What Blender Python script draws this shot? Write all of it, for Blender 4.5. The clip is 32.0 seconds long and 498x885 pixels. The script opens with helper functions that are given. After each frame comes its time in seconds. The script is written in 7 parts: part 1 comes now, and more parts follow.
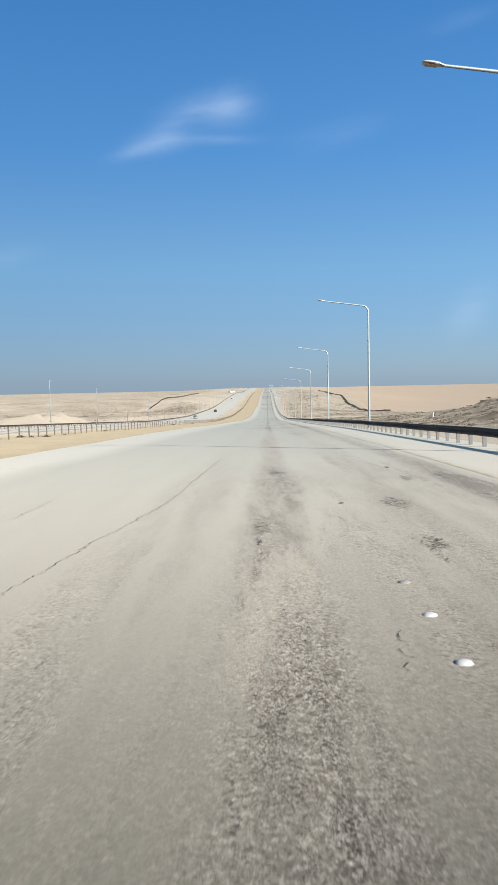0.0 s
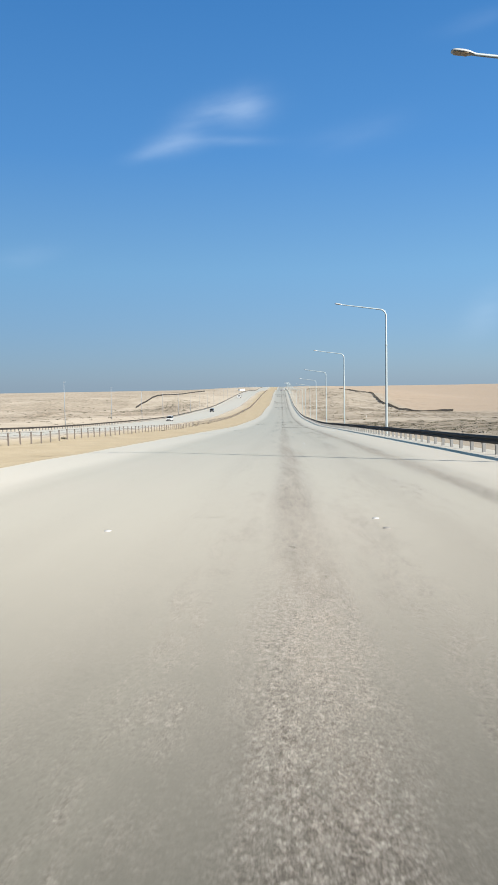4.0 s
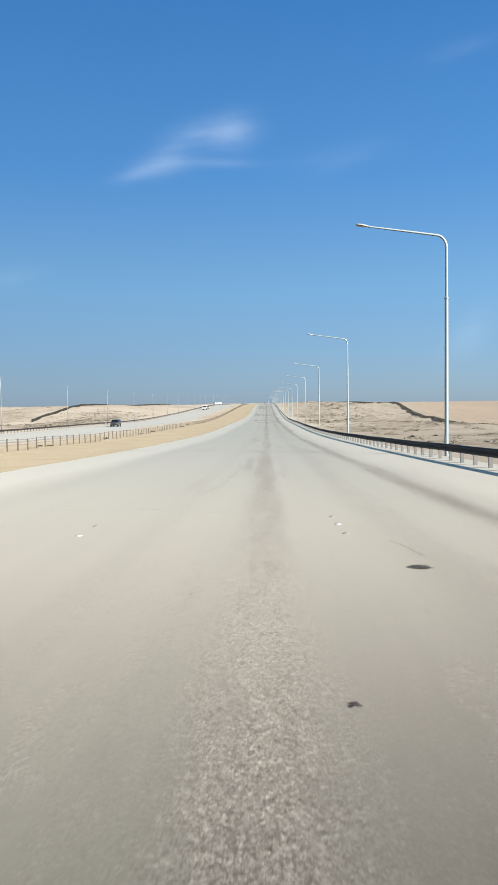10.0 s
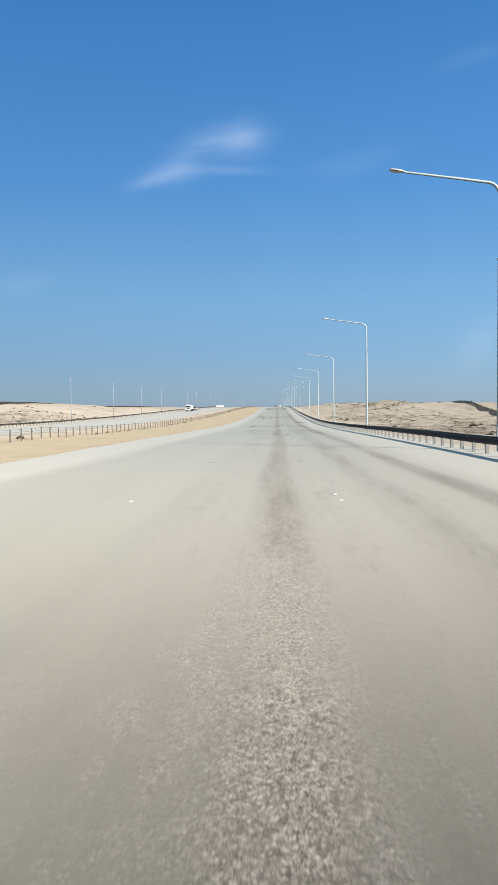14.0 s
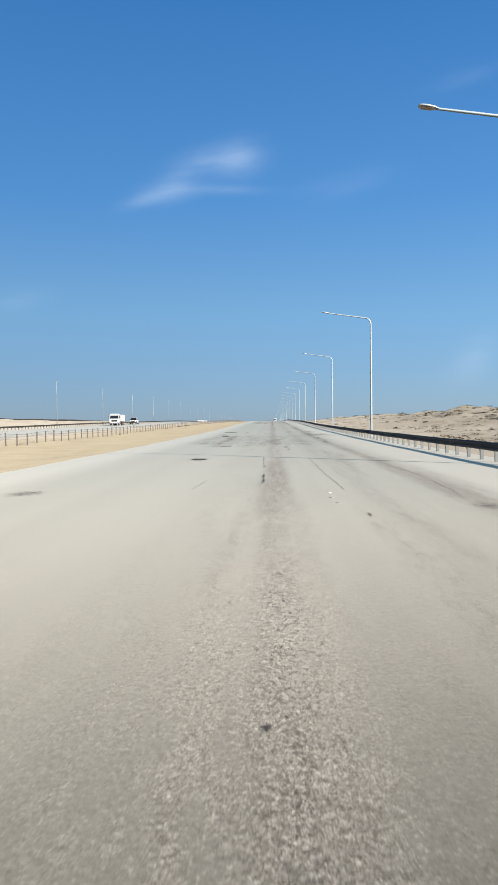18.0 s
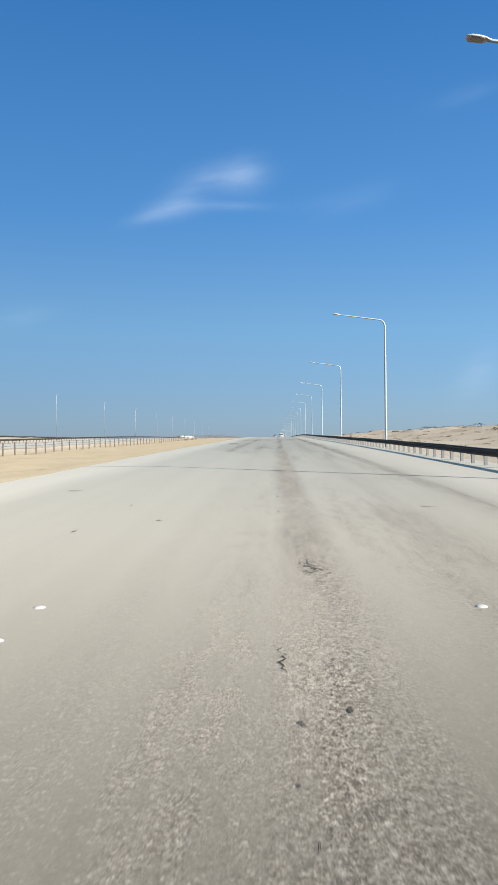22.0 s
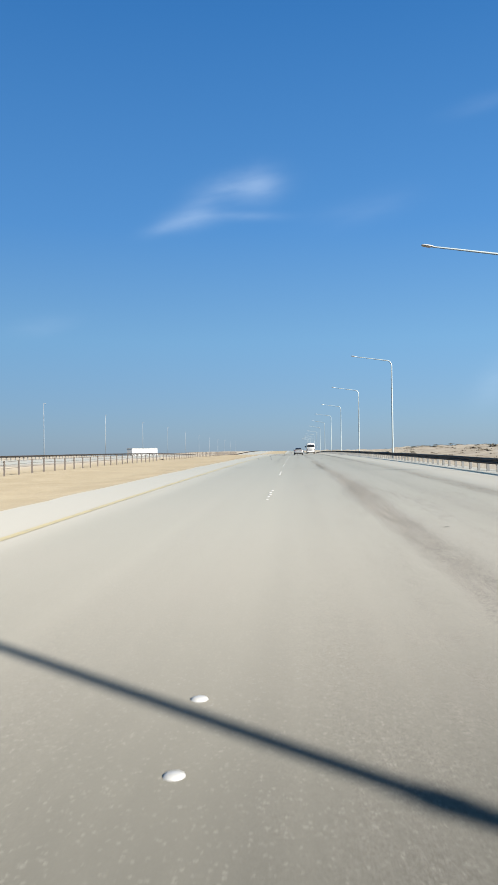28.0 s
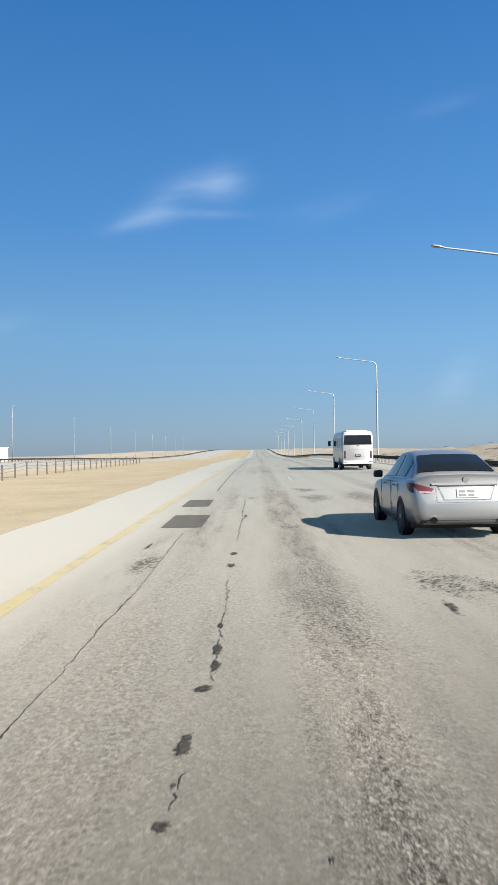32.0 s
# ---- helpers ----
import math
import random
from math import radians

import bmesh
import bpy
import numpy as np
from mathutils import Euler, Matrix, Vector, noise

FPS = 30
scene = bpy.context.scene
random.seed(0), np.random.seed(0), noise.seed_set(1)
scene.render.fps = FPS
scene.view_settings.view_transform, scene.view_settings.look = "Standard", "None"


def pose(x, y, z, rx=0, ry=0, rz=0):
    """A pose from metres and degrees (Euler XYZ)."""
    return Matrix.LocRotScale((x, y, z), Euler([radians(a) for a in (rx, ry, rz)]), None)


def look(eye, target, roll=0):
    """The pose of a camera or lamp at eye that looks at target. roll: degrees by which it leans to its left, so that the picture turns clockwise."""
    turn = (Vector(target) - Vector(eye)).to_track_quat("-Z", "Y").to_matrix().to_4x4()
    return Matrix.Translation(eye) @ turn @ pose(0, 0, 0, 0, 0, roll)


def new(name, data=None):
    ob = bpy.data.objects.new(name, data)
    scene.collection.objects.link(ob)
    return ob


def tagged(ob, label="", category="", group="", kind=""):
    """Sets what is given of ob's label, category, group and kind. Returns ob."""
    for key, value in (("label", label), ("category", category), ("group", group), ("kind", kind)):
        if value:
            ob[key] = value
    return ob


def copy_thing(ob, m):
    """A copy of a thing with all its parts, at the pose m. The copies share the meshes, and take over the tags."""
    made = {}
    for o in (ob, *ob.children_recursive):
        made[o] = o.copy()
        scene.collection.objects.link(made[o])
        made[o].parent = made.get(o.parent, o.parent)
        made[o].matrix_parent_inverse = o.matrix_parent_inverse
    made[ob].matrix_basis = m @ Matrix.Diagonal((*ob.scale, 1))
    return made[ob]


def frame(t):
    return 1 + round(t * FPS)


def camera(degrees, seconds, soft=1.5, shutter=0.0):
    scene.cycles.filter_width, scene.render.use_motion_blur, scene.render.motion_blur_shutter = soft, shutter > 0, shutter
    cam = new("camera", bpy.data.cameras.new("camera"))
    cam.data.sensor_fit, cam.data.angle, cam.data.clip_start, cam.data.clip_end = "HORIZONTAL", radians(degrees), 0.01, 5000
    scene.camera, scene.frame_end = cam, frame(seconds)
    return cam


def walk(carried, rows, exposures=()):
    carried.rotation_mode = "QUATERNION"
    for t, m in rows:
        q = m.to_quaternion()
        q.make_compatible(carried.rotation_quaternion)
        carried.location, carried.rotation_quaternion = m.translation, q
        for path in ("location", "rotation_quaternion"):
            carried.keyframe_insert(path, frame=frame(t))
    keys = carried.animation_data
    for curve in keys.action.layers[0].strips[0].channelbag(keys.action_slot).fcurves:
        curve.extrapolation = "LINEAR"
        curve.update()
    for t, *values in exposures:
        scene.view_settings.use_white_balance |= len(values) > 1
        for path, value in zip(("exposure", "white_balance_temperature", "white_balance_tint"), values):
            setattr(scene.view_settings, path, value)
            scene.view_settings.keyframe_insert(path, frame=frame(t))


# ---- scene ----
SUN_EL, SUN_AZ = 29.0, 131.0
cam = camera(35.5, 32.0, soft=1.0, shutter=0.02)

# seconds, x, y, z, pitch, roll, yaw to the left
PATH = [
    (0, 0.844, 0, 1.418, -4.411, -1.219, 1.407),
    (0.5, 0.861, 17.901, 0.799, -4.428, -1.196, 2.25),
    (1, 0.887, 35.782, 0.087, -4.653, -1.174, 2.441),
    (1.5, 0.913, 53.655, -0.67, -5.092, -1.151, 2.399),
    (2, 0.93, 71.532, -1.449, -4.923, -1.129, 2.437),
    (2.5, 0.931, 89.425, -2.265, -4.067, -1.106, 2.669),
    (3, 0.907, 107.345, -3.085, -4.384, -1.084, 2.626),
    (3.5, 0.841, 125.305, -3.889, -4.228, -1.062, 2.55),
    (4, 0.738, 143.315, -4.689, -4.312, -1.039, 2.459),
    (4.5, 0.618, 161.364, -5.484, -4.433, -1.017, 2.369),
    (5, 0.504, 179.434, -6.297, -4.553, -0.994, 2.279),
    (5.5, 0.415, 197.53, -7.119, -4.674, -0.972, 2.189),
    (6, 0.375, 215.661, -7.937, -4.616, -0.949, 2.176),
    (6.5, 0.397, 233.831, -8.762, -4.639, -0.927, 2.164),
    (7, 0.467, 252.048, -9.588, -4.546, -0.904, 2.08),
    (7.5, 0.57, 270.317, -10.437, -6.292, -0.882, 0.48),
    (8, 0.688, 288.646, -11.268, -4.937, -0.859, 0.362),
    (8.5, 0.804, 307.042, -12.01, -3.662, -0.837, 0.853),
    (9, 0.902, 325.5, -12.651, -3.383, -0.814, 1.129),
    (9.5, 0.963, 344.013, -13.25, -3.052, -0.792, 1.463),
    (10, 0.99, 362.571, -13.841, -2.873, -0.77, 1.32),
    (10.5, 0.998, 381.166, -14.436, -2.863, -0.747, 1.129),
    (11, 0.991, 399.79, -15.01, -3.037, -0.725, 1.316),
    (11.5, 0.974, 418.434, -15.529, -2.991, -0.702, 1.728),
    (12, 0.952, 437.089, -16.005, -2.385, -0.68, 2.6),
    (12.5, 0.929, 455.779, -16.423, -2.634, -0.657, 2.493),
    (13, 0.91, 474.523, -16.779, -2.765, -0.635, 2.375),
    (13.5, 0.892, 493.304, -17.065, -2.558, -0.612, 2.169),
    (14, 0.867, 512.105, -17.264, -2.383, -0.59, 2.088),
    (14.5, 0.841, 530.909, -17.417, -2.176, -0.567, 2.007),
    (15, 0.816, 549.699, -17.571, -1.969, -0.545, 1.927),
    (15.5, 0.794, 568.458, -17.748, -1.864, -0.522, 1.846),
    (16, 0.779, 587.17, -17.948, -1.786, -0.5, 1.764),
    (16.5, 0.774, 605.858, -18.143, -1.837, -0.511, 1.589),
    (17, 0.777, 624.552, -18.277, -1.848, -0.523, 1.782),
    (17.5, 0.785, 643.235, -18.341, -1.106, -0.534, 1.809),
    (18, 0.791, 661.894, -18.329, -1.115, -0.546, 1.691),
    (18.5, 0.792, 680.514, -18.225, -1.101, -0.557, 1.694),
    (19, 0.782, 699.081, -18.092, -0.8, -0.568, 1.742),
    (19.5, 0.762, 717.58, -17.913, -0.792, -0.58, 1.745),
    (20, 0.735, 735.997, -17.724, -0.543, -0.591, 1.674),
    (20.5, 0.701, 754.326, -17.533, -0.079, -0.602, 2.086),
    (21, 0.662, 772.578, -17.311, -0.068, -0.614, 2.028),
    (21.5, 0.618, 790.764, -17.054, -0.111, -0.625, 2.092),
    (22, 0.57, 808.897, -16.769, -0.032, -0.637, 2.028),
    (22.5, 0.519, 826.986, -16.475, -0.032, -0.648, 1.97),
    (23, 0.466, 845.044, -16.203, -0.095, -0.659, 1.977),
    (23.5, 0.429, 863.083, -15.954, -0.088, -0.671, 1.98),
    (24, 0.412, 881.113, -15.722, 0.328, -0.682, 2.27),
    (24.5, 0.391, 899.112, -15.5, 0.364, -0.694, 2.27),
    (25, 0.344, 917.059, -15.286, 0.34, -0.705, 2.4),
    (25.5, 0.246, 934.968, -15.07, 0.51, -0.716, 2.77),
    (26, 0.075, 952.855, -14.851, 0.685, -0.728, 2.952),
    (26.5, -0.178, 970.735, -14.627, 0.623, -0.739, 3.209),
    (27, -0.481, 988.622, -14.404, 0.642, -0.75, 3.227),
    (27.5, -0.796, 1006.53, -14.189, 0.656, -0.762, 3.244),
    (28, -1.111, 1024.48, -13.992, 0.67, -0.773, 3.262),
    (28.5, -1.437, 1042.46, -13.822, 0.683, -0.785, 3.28),
    (29, -1.769, 1060.46, -13.686, 0.562, -0.796, 3.289),
    (29.5, -2.106, 1078.48, -13.581, 0.618, -0.807, 3.289),
    (30, -2.443, 1096.51, -13.499, 0.508, -0.819, 2.987),
    (30.5, -2.793, 1114.54, -13.433, 0.586, -0.83, 2.108),
    (31, -3.101, 1132.58, -13.377, 0.596, -0.841, 1.674),
    (31.5, -3.29, 1150.61, -13.323, 0.491, -0.853, 1.249),
    (32, -3.439, 1168.64, -13.272, 0.512, -0.864, 0.507),
]

walk(cam, [(r[0], pose(r[1], r[2], r[3]) @ look((0, 0, 0), (-math.sin(radians(r[6])) * math.cos(radians(r[4])), math.cos(radians(r[6])) * math.cos(radians(r[4])), math.sin(radians(r[4]))), r[5])) for r in PATH])
scene.view_settings.exposure = 1.32


# ---- light ----
def sky_world():
    world = bpy.data.worlds.new("sky")
    world.use_nodes = True
    scene.world = world
    nt = world.node_tree
    nt.nodes.clear()
    g = Nodes(nt)
    sky = g("ShaderNodeTexSky")
    sky.sky_type, sky.sun_disc = "NISHITA", False
    sky.sun_elevation, sky.sun_rotation = radians(SUN_EL), radians(360 - SUN_AZ)
    sky.altitude, sky.air_density, sky.dust_density, sky.ozone_density = 0, 1.0, 0.3, 2.0
    tc = g("ShaderNodeTexCoord")
    sep = g("ShaderNodeSeparateXYZ", Vector=tc.outputs["Generated"])
    az = g.math("ARCTAN2", sep.outputs[0], sep.outputs[1])
    el = g.math("ARCSINE", sep.outputs[2])
    cover = None
    wob = g("ShaderNodeTexNoise", Vector=tc.outputs["Generated"], Scale=9.0, Detail=5.0, Roughness=0.6)
    wisp_vec = g("ShaderNodeCombineXYZ", X=g.math("MULTIPLY_ADD", el, 10.0, g.math("MULTIPLY", az, 14.0)), Y=g.math("MULTIPLY_ADD", az, -10.0, g.math("MULTIPLY", el, 60.0)), Z=0.0)
    wisp = g("ShaderNodeTexNoise", Vector=wisp_vec, Scale=0.8, Detail=4.0, Roughness=0.5)
    # thin cirrus wisps: azimuth, elevation, half length, half height (degrees), tilt, density
    for a0, e0, hl, hh, tilt, dens in CLOUDS:
        da = g.math("SUBTRACT", az, radians(a0))
        de = g.math("SUBTRACT", el, radians(e0))
        c, s = math.cos(radians(tilt)), math.sin(radians(tilt))
        u = g.math("MULTIPLY_ADD", da, c, g.math("MULTIPLY", de, s))
        v = g.math("MULTIPLY_ADD", de, c, g.math("MULTIPLY", da, -s))
        u = g.math("DIVIDE", u, radians(hl))
        v = g.math("DIVIDE", v, radians(hh))
        v = g.math("ADD", v, g.math("MULTIPLY_ADD", wob.outputs[0], 0.9, -0.45))
        r2 = g.math("ADD", g.math("MULTIPLY", u, u), g.math("MULTIPLY", v, v))
        m = g.math("POWER", 2.718, g.math("MULTIPLY", r2, -1.5))
        m = g.math("MULTIPLY", m, g.ramp(wisp.outputs[0], 0.1, 0.75, 0.35, 1.0))
        m = g.math("MULTIPLY", m, dens)
        cover = m if cover is None else g.math("ADD", cover, m)
    cover = g.math("MINIMUM", cover, 0.75)
    # haze band low over the land and the deeper blue above
    tint = g("ShaderNodeValToRGB", Fac=g.math("DIVIDE", el, radians(90)))
    haze = g("ShaderNodeValToRGB", Fac=g.math("DIVIDE", el, radians(90)))
    for node, stops in ((tint, SKY_TINT), (haze, SKY_HAZE)):
        node.color_ramp.elements[0].position, node.color_ramp.elements[0].color = 0.0, (*stops[0][1], 1)
        node.color_ramp.elements[1].position, node.color_ramp.elements[1].color = 1.0, (*stops[-1][1], 1)
        for at, colour in stops[1:-1]:
            node.color_ramp.elements.new(at / 90).color = (*colour, 1)
    col = g.mix(1.0, sky.outputs[0], tint.outputs[0], "MULTIPLY")
    col = g.mix(0.65, col, g.mix(1.0, haze.outputs[0], (6.56, 6.56, 6.56), "MULTIPLY"))
    col = g.mix(cover, col, CLOUD_COLOUR)
    bg = g("ShaderNodeBackground", Color=col, Strength=SKY_STRENGTH)
    g("ShaderNodeOutputWorld", Surface=bg.outputs[0])


class Nodes:
    """Short way to add and link shader nodes."""

    def __init__(self, tree):
        self.tree = tree

    def __call__(self, kind, **values):
        node = self.tree.nodes.new(kind)
        for key, value in values.items():
            self.put(node.inputs[key.replace("_", " ")], value)
        return node

    def put(self, socket, value):
        if isinstance(value, bpy.types.Node):
            value = value.outputs[0]
        if isinstance(value, bpy.types.NodeSocket):
            self.tree.links.new(value, socket)
        else:
            socket.default_value = value

    def math(self, op, a, b=0.0, c=0.0):
        node = self.tree.nodes.new("ShaderNodeMath")
        node.operation = op
        for i, value in enumerate((a, b, c)):
            self.put(node.inputs[i], value)
        return node.outputs[0]

    def mix(self, fac, a, b, blend="MIX"):
        node = self.tree.nodes.new("ShaderNodeMix")
        node.data_type, node.blend_type = "RGBA", blend
        self.put(node.inputs[0], fac)
        for socket, value in ((node.inputs[6], a), (node.inputs[7], b)):
            if isinstance(value, tuple) and len(value) == 3:
                value = (*value, 1.0)
            self.put(socket, value)
        return node.outputs[2]

    def ramp(self, value, low, high, to_low=0.0, to_high=1.0):
        node = self.tree.nodes.new("ShaderNodeMapRange")
        node.interpolation_type = "SMOOTHSTEP"
        for i, v in enumerate((value, low, high, to_low, to_high)):
            self.put(node.inputs[i], v)
        return node.outputs[0]

    def noise(self, vec, scale, detail=4.0, rough=0.55, stretch=None):
        if stretch:
            vec = self("ShaderNodeMapping", Vector=vec, Scale=stretch).outputs[0]
        return self("ShaderNodeTexNoise", Vector=vec, Scale=scale, Detail=detail, Roughness=rough).outputs[0]


SKY_TINT = [(0, (0.3726, 0.5103, 0.7533)), (9, (0.3726, 0.5589, 0.729)), (32, (0.2268, 0.648, 0.9315)), (50, (0.1134, 0.2106, 0.2592)), (90, (0.1053, 0.1782, 0.2187))]
SKY_HAZE = [(0, (0.255, 0.36, 0.5)), (3.9, (0.225, 0.388, 0.6)), (8, (0.2, 0.424, 0.69)), (16, (0.096, 0.308, 0.69)), (30, (0.044, 0.2, 0.545)), (50, (0.022, 0.055, 0.105)), (90, (0.02, 0.04, 0.07))]
SKY_STRENGTH = 0.062
CLOUD_COLOUR = (5.6, 6.6, 7.8)
CLOUDS = [
    (-3.5, 18.75, 3.0, 1.15, 9, 0.2),
    (-2.1, 18.95, 1.7, 1.4, 12, 0.11),
    (-6.4, 17.9, 2.2, 0.9, 24, 0.09),
    (-7.2, 16.65, 2.3, 0.7, 8, 0.2),
    (-9.4, 16.0, 1.8, 0.5, 14, 0.13),
    (-3.9, 16.9, 3.4, 0.36, -1, 0.13),
    (5.5, 17.18, 4.0, 1.1, 10, 0.05),
    (14.5, 4.58, 2.4, 1.4, 42, 0.1),
    (-18.0, 9.08, 2.5, 0.8, 10, 0.06),
    (14.0, 23.08, 3.0, 0.6, 8, 0.05),
]
sky_world()
sun = new("sun", bpy.data.lights.new("sun", "SUN"))
sun.data.energy, sun.data.angle, sun.data.color = 5.0, radians(0.53), (1.0, 0.965, 0.91)
sun.matrix_world = look((math.sin(radians(SUN_AZ)) * 50, math.cos(radians(SUN_AZ)) * 50, 50 * math.tan(radians(SUN_EL))), (0, 0, 0))


# ---- materials ----
def material(name):
    mat = bpy.data.materials.new(name)
    mat.use_nodes = True
    nt = mat.node_tree
    nt.nodes.clear()
    g = Nodes(nt)
    bsdf = g("ShaderNodeBsdfPrincipled")
    out = g("ShaderNodeOutputMaterial", Surface=bsdf.outputs[0])
    return mat, g, bsdf


def plain(name, colour, rough=0.5, metal=0.0, vary=0.12, scale=6.0, dust=0.0, bump=0.0, coat=0.0, spec=0.5, cover=1.0):
    """A surface of one colour with grain, a little wear and dust on it."""
    mat, g, bsdf = material(name)
    tc = g("ShaderNodeTexCoord").outputs["Object"]
    n1 = g.noise(tc, scale, 5.0, 0.6)
    n2 = g.noise(tc, scale * 14, 3.0, 0.6)
    rnd = g("ShaderNodeObjectInfo").outputs["Random"]
    k = g.math("MULTIPLY_ADD", n1, vary, g.math("MULTIPLY_ADD", n2, vary * 0.5, g.math("MULTIPLY_ADD", rnd, vary * 0.4, 0.81 - vary * 0.95)))
    col = g.mix(1.0, (*colour, 1.0), g("ShaderNodeCombineColor", Red=k, Green=k, Blue=k).outputs[0], "MULTIPLY")
    if dust:
        col = g.mix(g.math("MULTIPLY", g.ramp(n1, 0.4, 0.7), dust), col, (0.26, 0.22, 0.16))
    g.put(bsdf.inputs["Base Color"], col)
    g.put(bsdf.inputs["Roughness"], g.math("MULTIPLY_ADD", n2, 0.03 if coat else 0.15, rough - (0.015 if coat else 0.07)))
    bsdf.inputs["Metallic"].default_value = metal
    bsdf.inputs["Coat Weight"].default_value = coat
    bsdf.inputs["Alpha"].default_value = cover
    bsdf.inputs["Specular IOR Level"].default_value = spec
    if bump:
        b = g("ShaderNodeBump", Strength=bump, Distance=0.01, Height=n2)
        g.put(bsdf.inputs["Normal"], b.outputs[0])
    return mat


def asphalt_material(name, tone=1.0, stained=True, sandy=1.0, sheen=0.7):
    """Sun-bleached, dusty old asphalt with coarse stone showing between the wheel paths."""
    mat, g, bsdf = material(name)
    tc = g("ShaderNodeTexCoord").outputs["Object"]
    sep = g("ShaderNodeSeparateXYZ", Vector=tc)
    x = sep.outputs[0]
    lane = g.math("FRACT", g.math("DIVIDE", g.math("ADD", x, 1.82 + 3.77 * 10), 3.77))
    track = g.math("ABSOLUTE", g.math("SUBTRACT", lane, 0.73))
    track_2 = g.math("ABSOLUTE", g.math("SUBTRACT", lane, 0.27))
    long_n = g.noise(tc, 1.0, 4.0, 0.6, (0.9, 0.05, 1.0))
    streak = g.noise(tc, 1.0, 4.0, 0.6, (1.6, 0.012, 1.0))
    blot = g.noise(tc, 0.7, 5.0, 0.6, (1.0, 0.05, 1.0))
    fine = g.noise(tc, 7.0, 4.0, 0.65, (1.0, 0.25, 1.0))
    late = g.math("MULTIPLY", g.ramp(sep.outputs[1], 480.0, 700.0), g.math("MAXIMUM", g.ramp(sep.outputs[1], 1020.0, 1060.0, 1.0, 0.45), g.ramp(sep.outputs[1], 1115.0, 1150.0)))
    # stretches that have weathered more than the rest
    rough = None
    for y0, reach, much in ((6.0, 18.0, 1.0), (82.0, 11.0, 0.8), (112.0, 9.0, 0.65), (340.0, 15.0, 1.0), (592.0, 20.0, 0.7), (634.0, 12.0, 1.0), (726.0, 20.0, 1.0), (893.0, 42.0, 0.9), (946.0, 32.0, 1.3), (1176.0, 26.0, 0.65)):
        bump = g.ramp(g.math("ABSOLUTE", g.math("SUBTRACT", sep.outputs[1], y0)), reach, reach * 0.45, 0.0, much)
        rough = bump if rough is None else g.math("MAXIMUM", rough, bump)
    sway = g.math("MULTIPLY_ADD", long_n, 0.2, -0.1)
    worn = g.ramp(g.math("ADD", track, sway), 0.15, 0.02)
    worn = g.math("MAXIMUM", worn, g.math("MULTIPLY", g.ramp(g.math("ADD", track_2, sway), 0.12, 0.03), 0.22))
    # the left lanes are hardly worn before the last stretch
    spread = g.math("MAXIMUM", g.math("MULTIPLY_ADD", g.ramp(sep.outputs[1], 1150.0, 1168.0), 3.6, g.math("MULTIPLY", g.ramp(sep.outputs[1], 1040.0, 1110.0), 1.9)), g.math("MULTIPLY", rough, g.math("MULTIPLY", late, 4.0)))
    used = g.ramp(g.math("ADD", spread, x), -1.5, -0.1, 0.07, 1.0)
    worn = g.math("MULTIPLY", worn, used)
    patchy = g.ramp(g.math("ADD", blot, g.math("MULTIPLY", fine, 0.5)), 0.55, 0.9)
    worn = g.math("MULTIPLY", worn, g.math("MULTIPLY_ADD", patchy, 0.7, 0.3))
    worn = g.math("MAXIMUM", worn, g.math("MULTIPLY", g.ramp(g.math("MULTIPLY_ADD", fine, 0.35, blot), 0.68, 0.9), g.math("MULTIPLY", used, 0.6)))
    stones = g("ShaderNodeTexVoronoi", Vector=tc, Scale=84.0, Randomness=1.0)
    big = g("ShaderNodeTexVoronoi", Vector=tc, Scale=60.0)
    grit = g("ShaderNodeTexNoise", Vector=tc, Scale=260.0, Detail=2.0).outputs[0]
    pink = g.noise(tc, 0.45, 3.0, 0.5, (1.0, 0.3, 1.0))
    dusty = g.mix(g.ramp(streak, 0.35, 0.65), (0.61 * tone, 0.56 * tone, 0.482 * tone), (0.53 * tone, 0.495 * tone, 0.427 * tone))
    warm = g.math("MAXIMUM", g.ramp(sep.outputs[1], 800.0, 740.0, 0.55, 1.0), g.ramp(sep.outputs[1], 1140.0, 1180.0))
    dusty = g.mix(g.math("MULTIPLY", late, g.math("MULTIPLY", warm, 0.45)), g.mix(g.ramp(streak, 0.35, 0.65), (0.565 * tone, 0.558 * tone, 0.478 * tone), (0.495 * tone, 0.49 * tone, 0.424 * tone)), dusty)
    dusty = g.mix(g.math("MULTIPLY", g.ramp(pink, 0.5, 0.66), g.math("MULTIPLY", warm, 0.25)), dusty, (0.645 * tone, 0.538 * tone, 0.488 * tone))
    sv = g("ShaderNodeSeparateColor", Color=stones.outputs["Color"])
    bv = g("ShaderNodeSeparateColor", Color=big.outputs["Color"])
    bare = g.mix(g.ramp(sv.outputs[0], 0.1, 0.9), (0.4 * tone, 0.364 * tone, 0.317 * tone), (1.2 * tone, 1.106 * tone, 0.996 * tone))
    bare = g.mix(g.ramp(bv.outputs[1], 0.72, 0.9), bare, (1.45 * tone, 1.3 * tone, 1.16 * tone))
    gap = g.ramp(stones.outputs["Distance"], 0.42, 0.7)
    pit = g.ramp(bv.outputs[0], 0.75, 0.95)
    dark = g.math("MINIMUM", g.math("MULTIPLY_ADD", late, 0.35, g.math("MULTIPLY_ADD", pit, 0.4, 0.44)), 0.9)
    bare = g.mix(g.math("MULTIPLY", gap, dark), bare, (0.02, 0.017, 0.014))
    old = g.math("MULTIPLY", used, g.math("MULTIPLY_ADD", late, 0.06, 0.1))
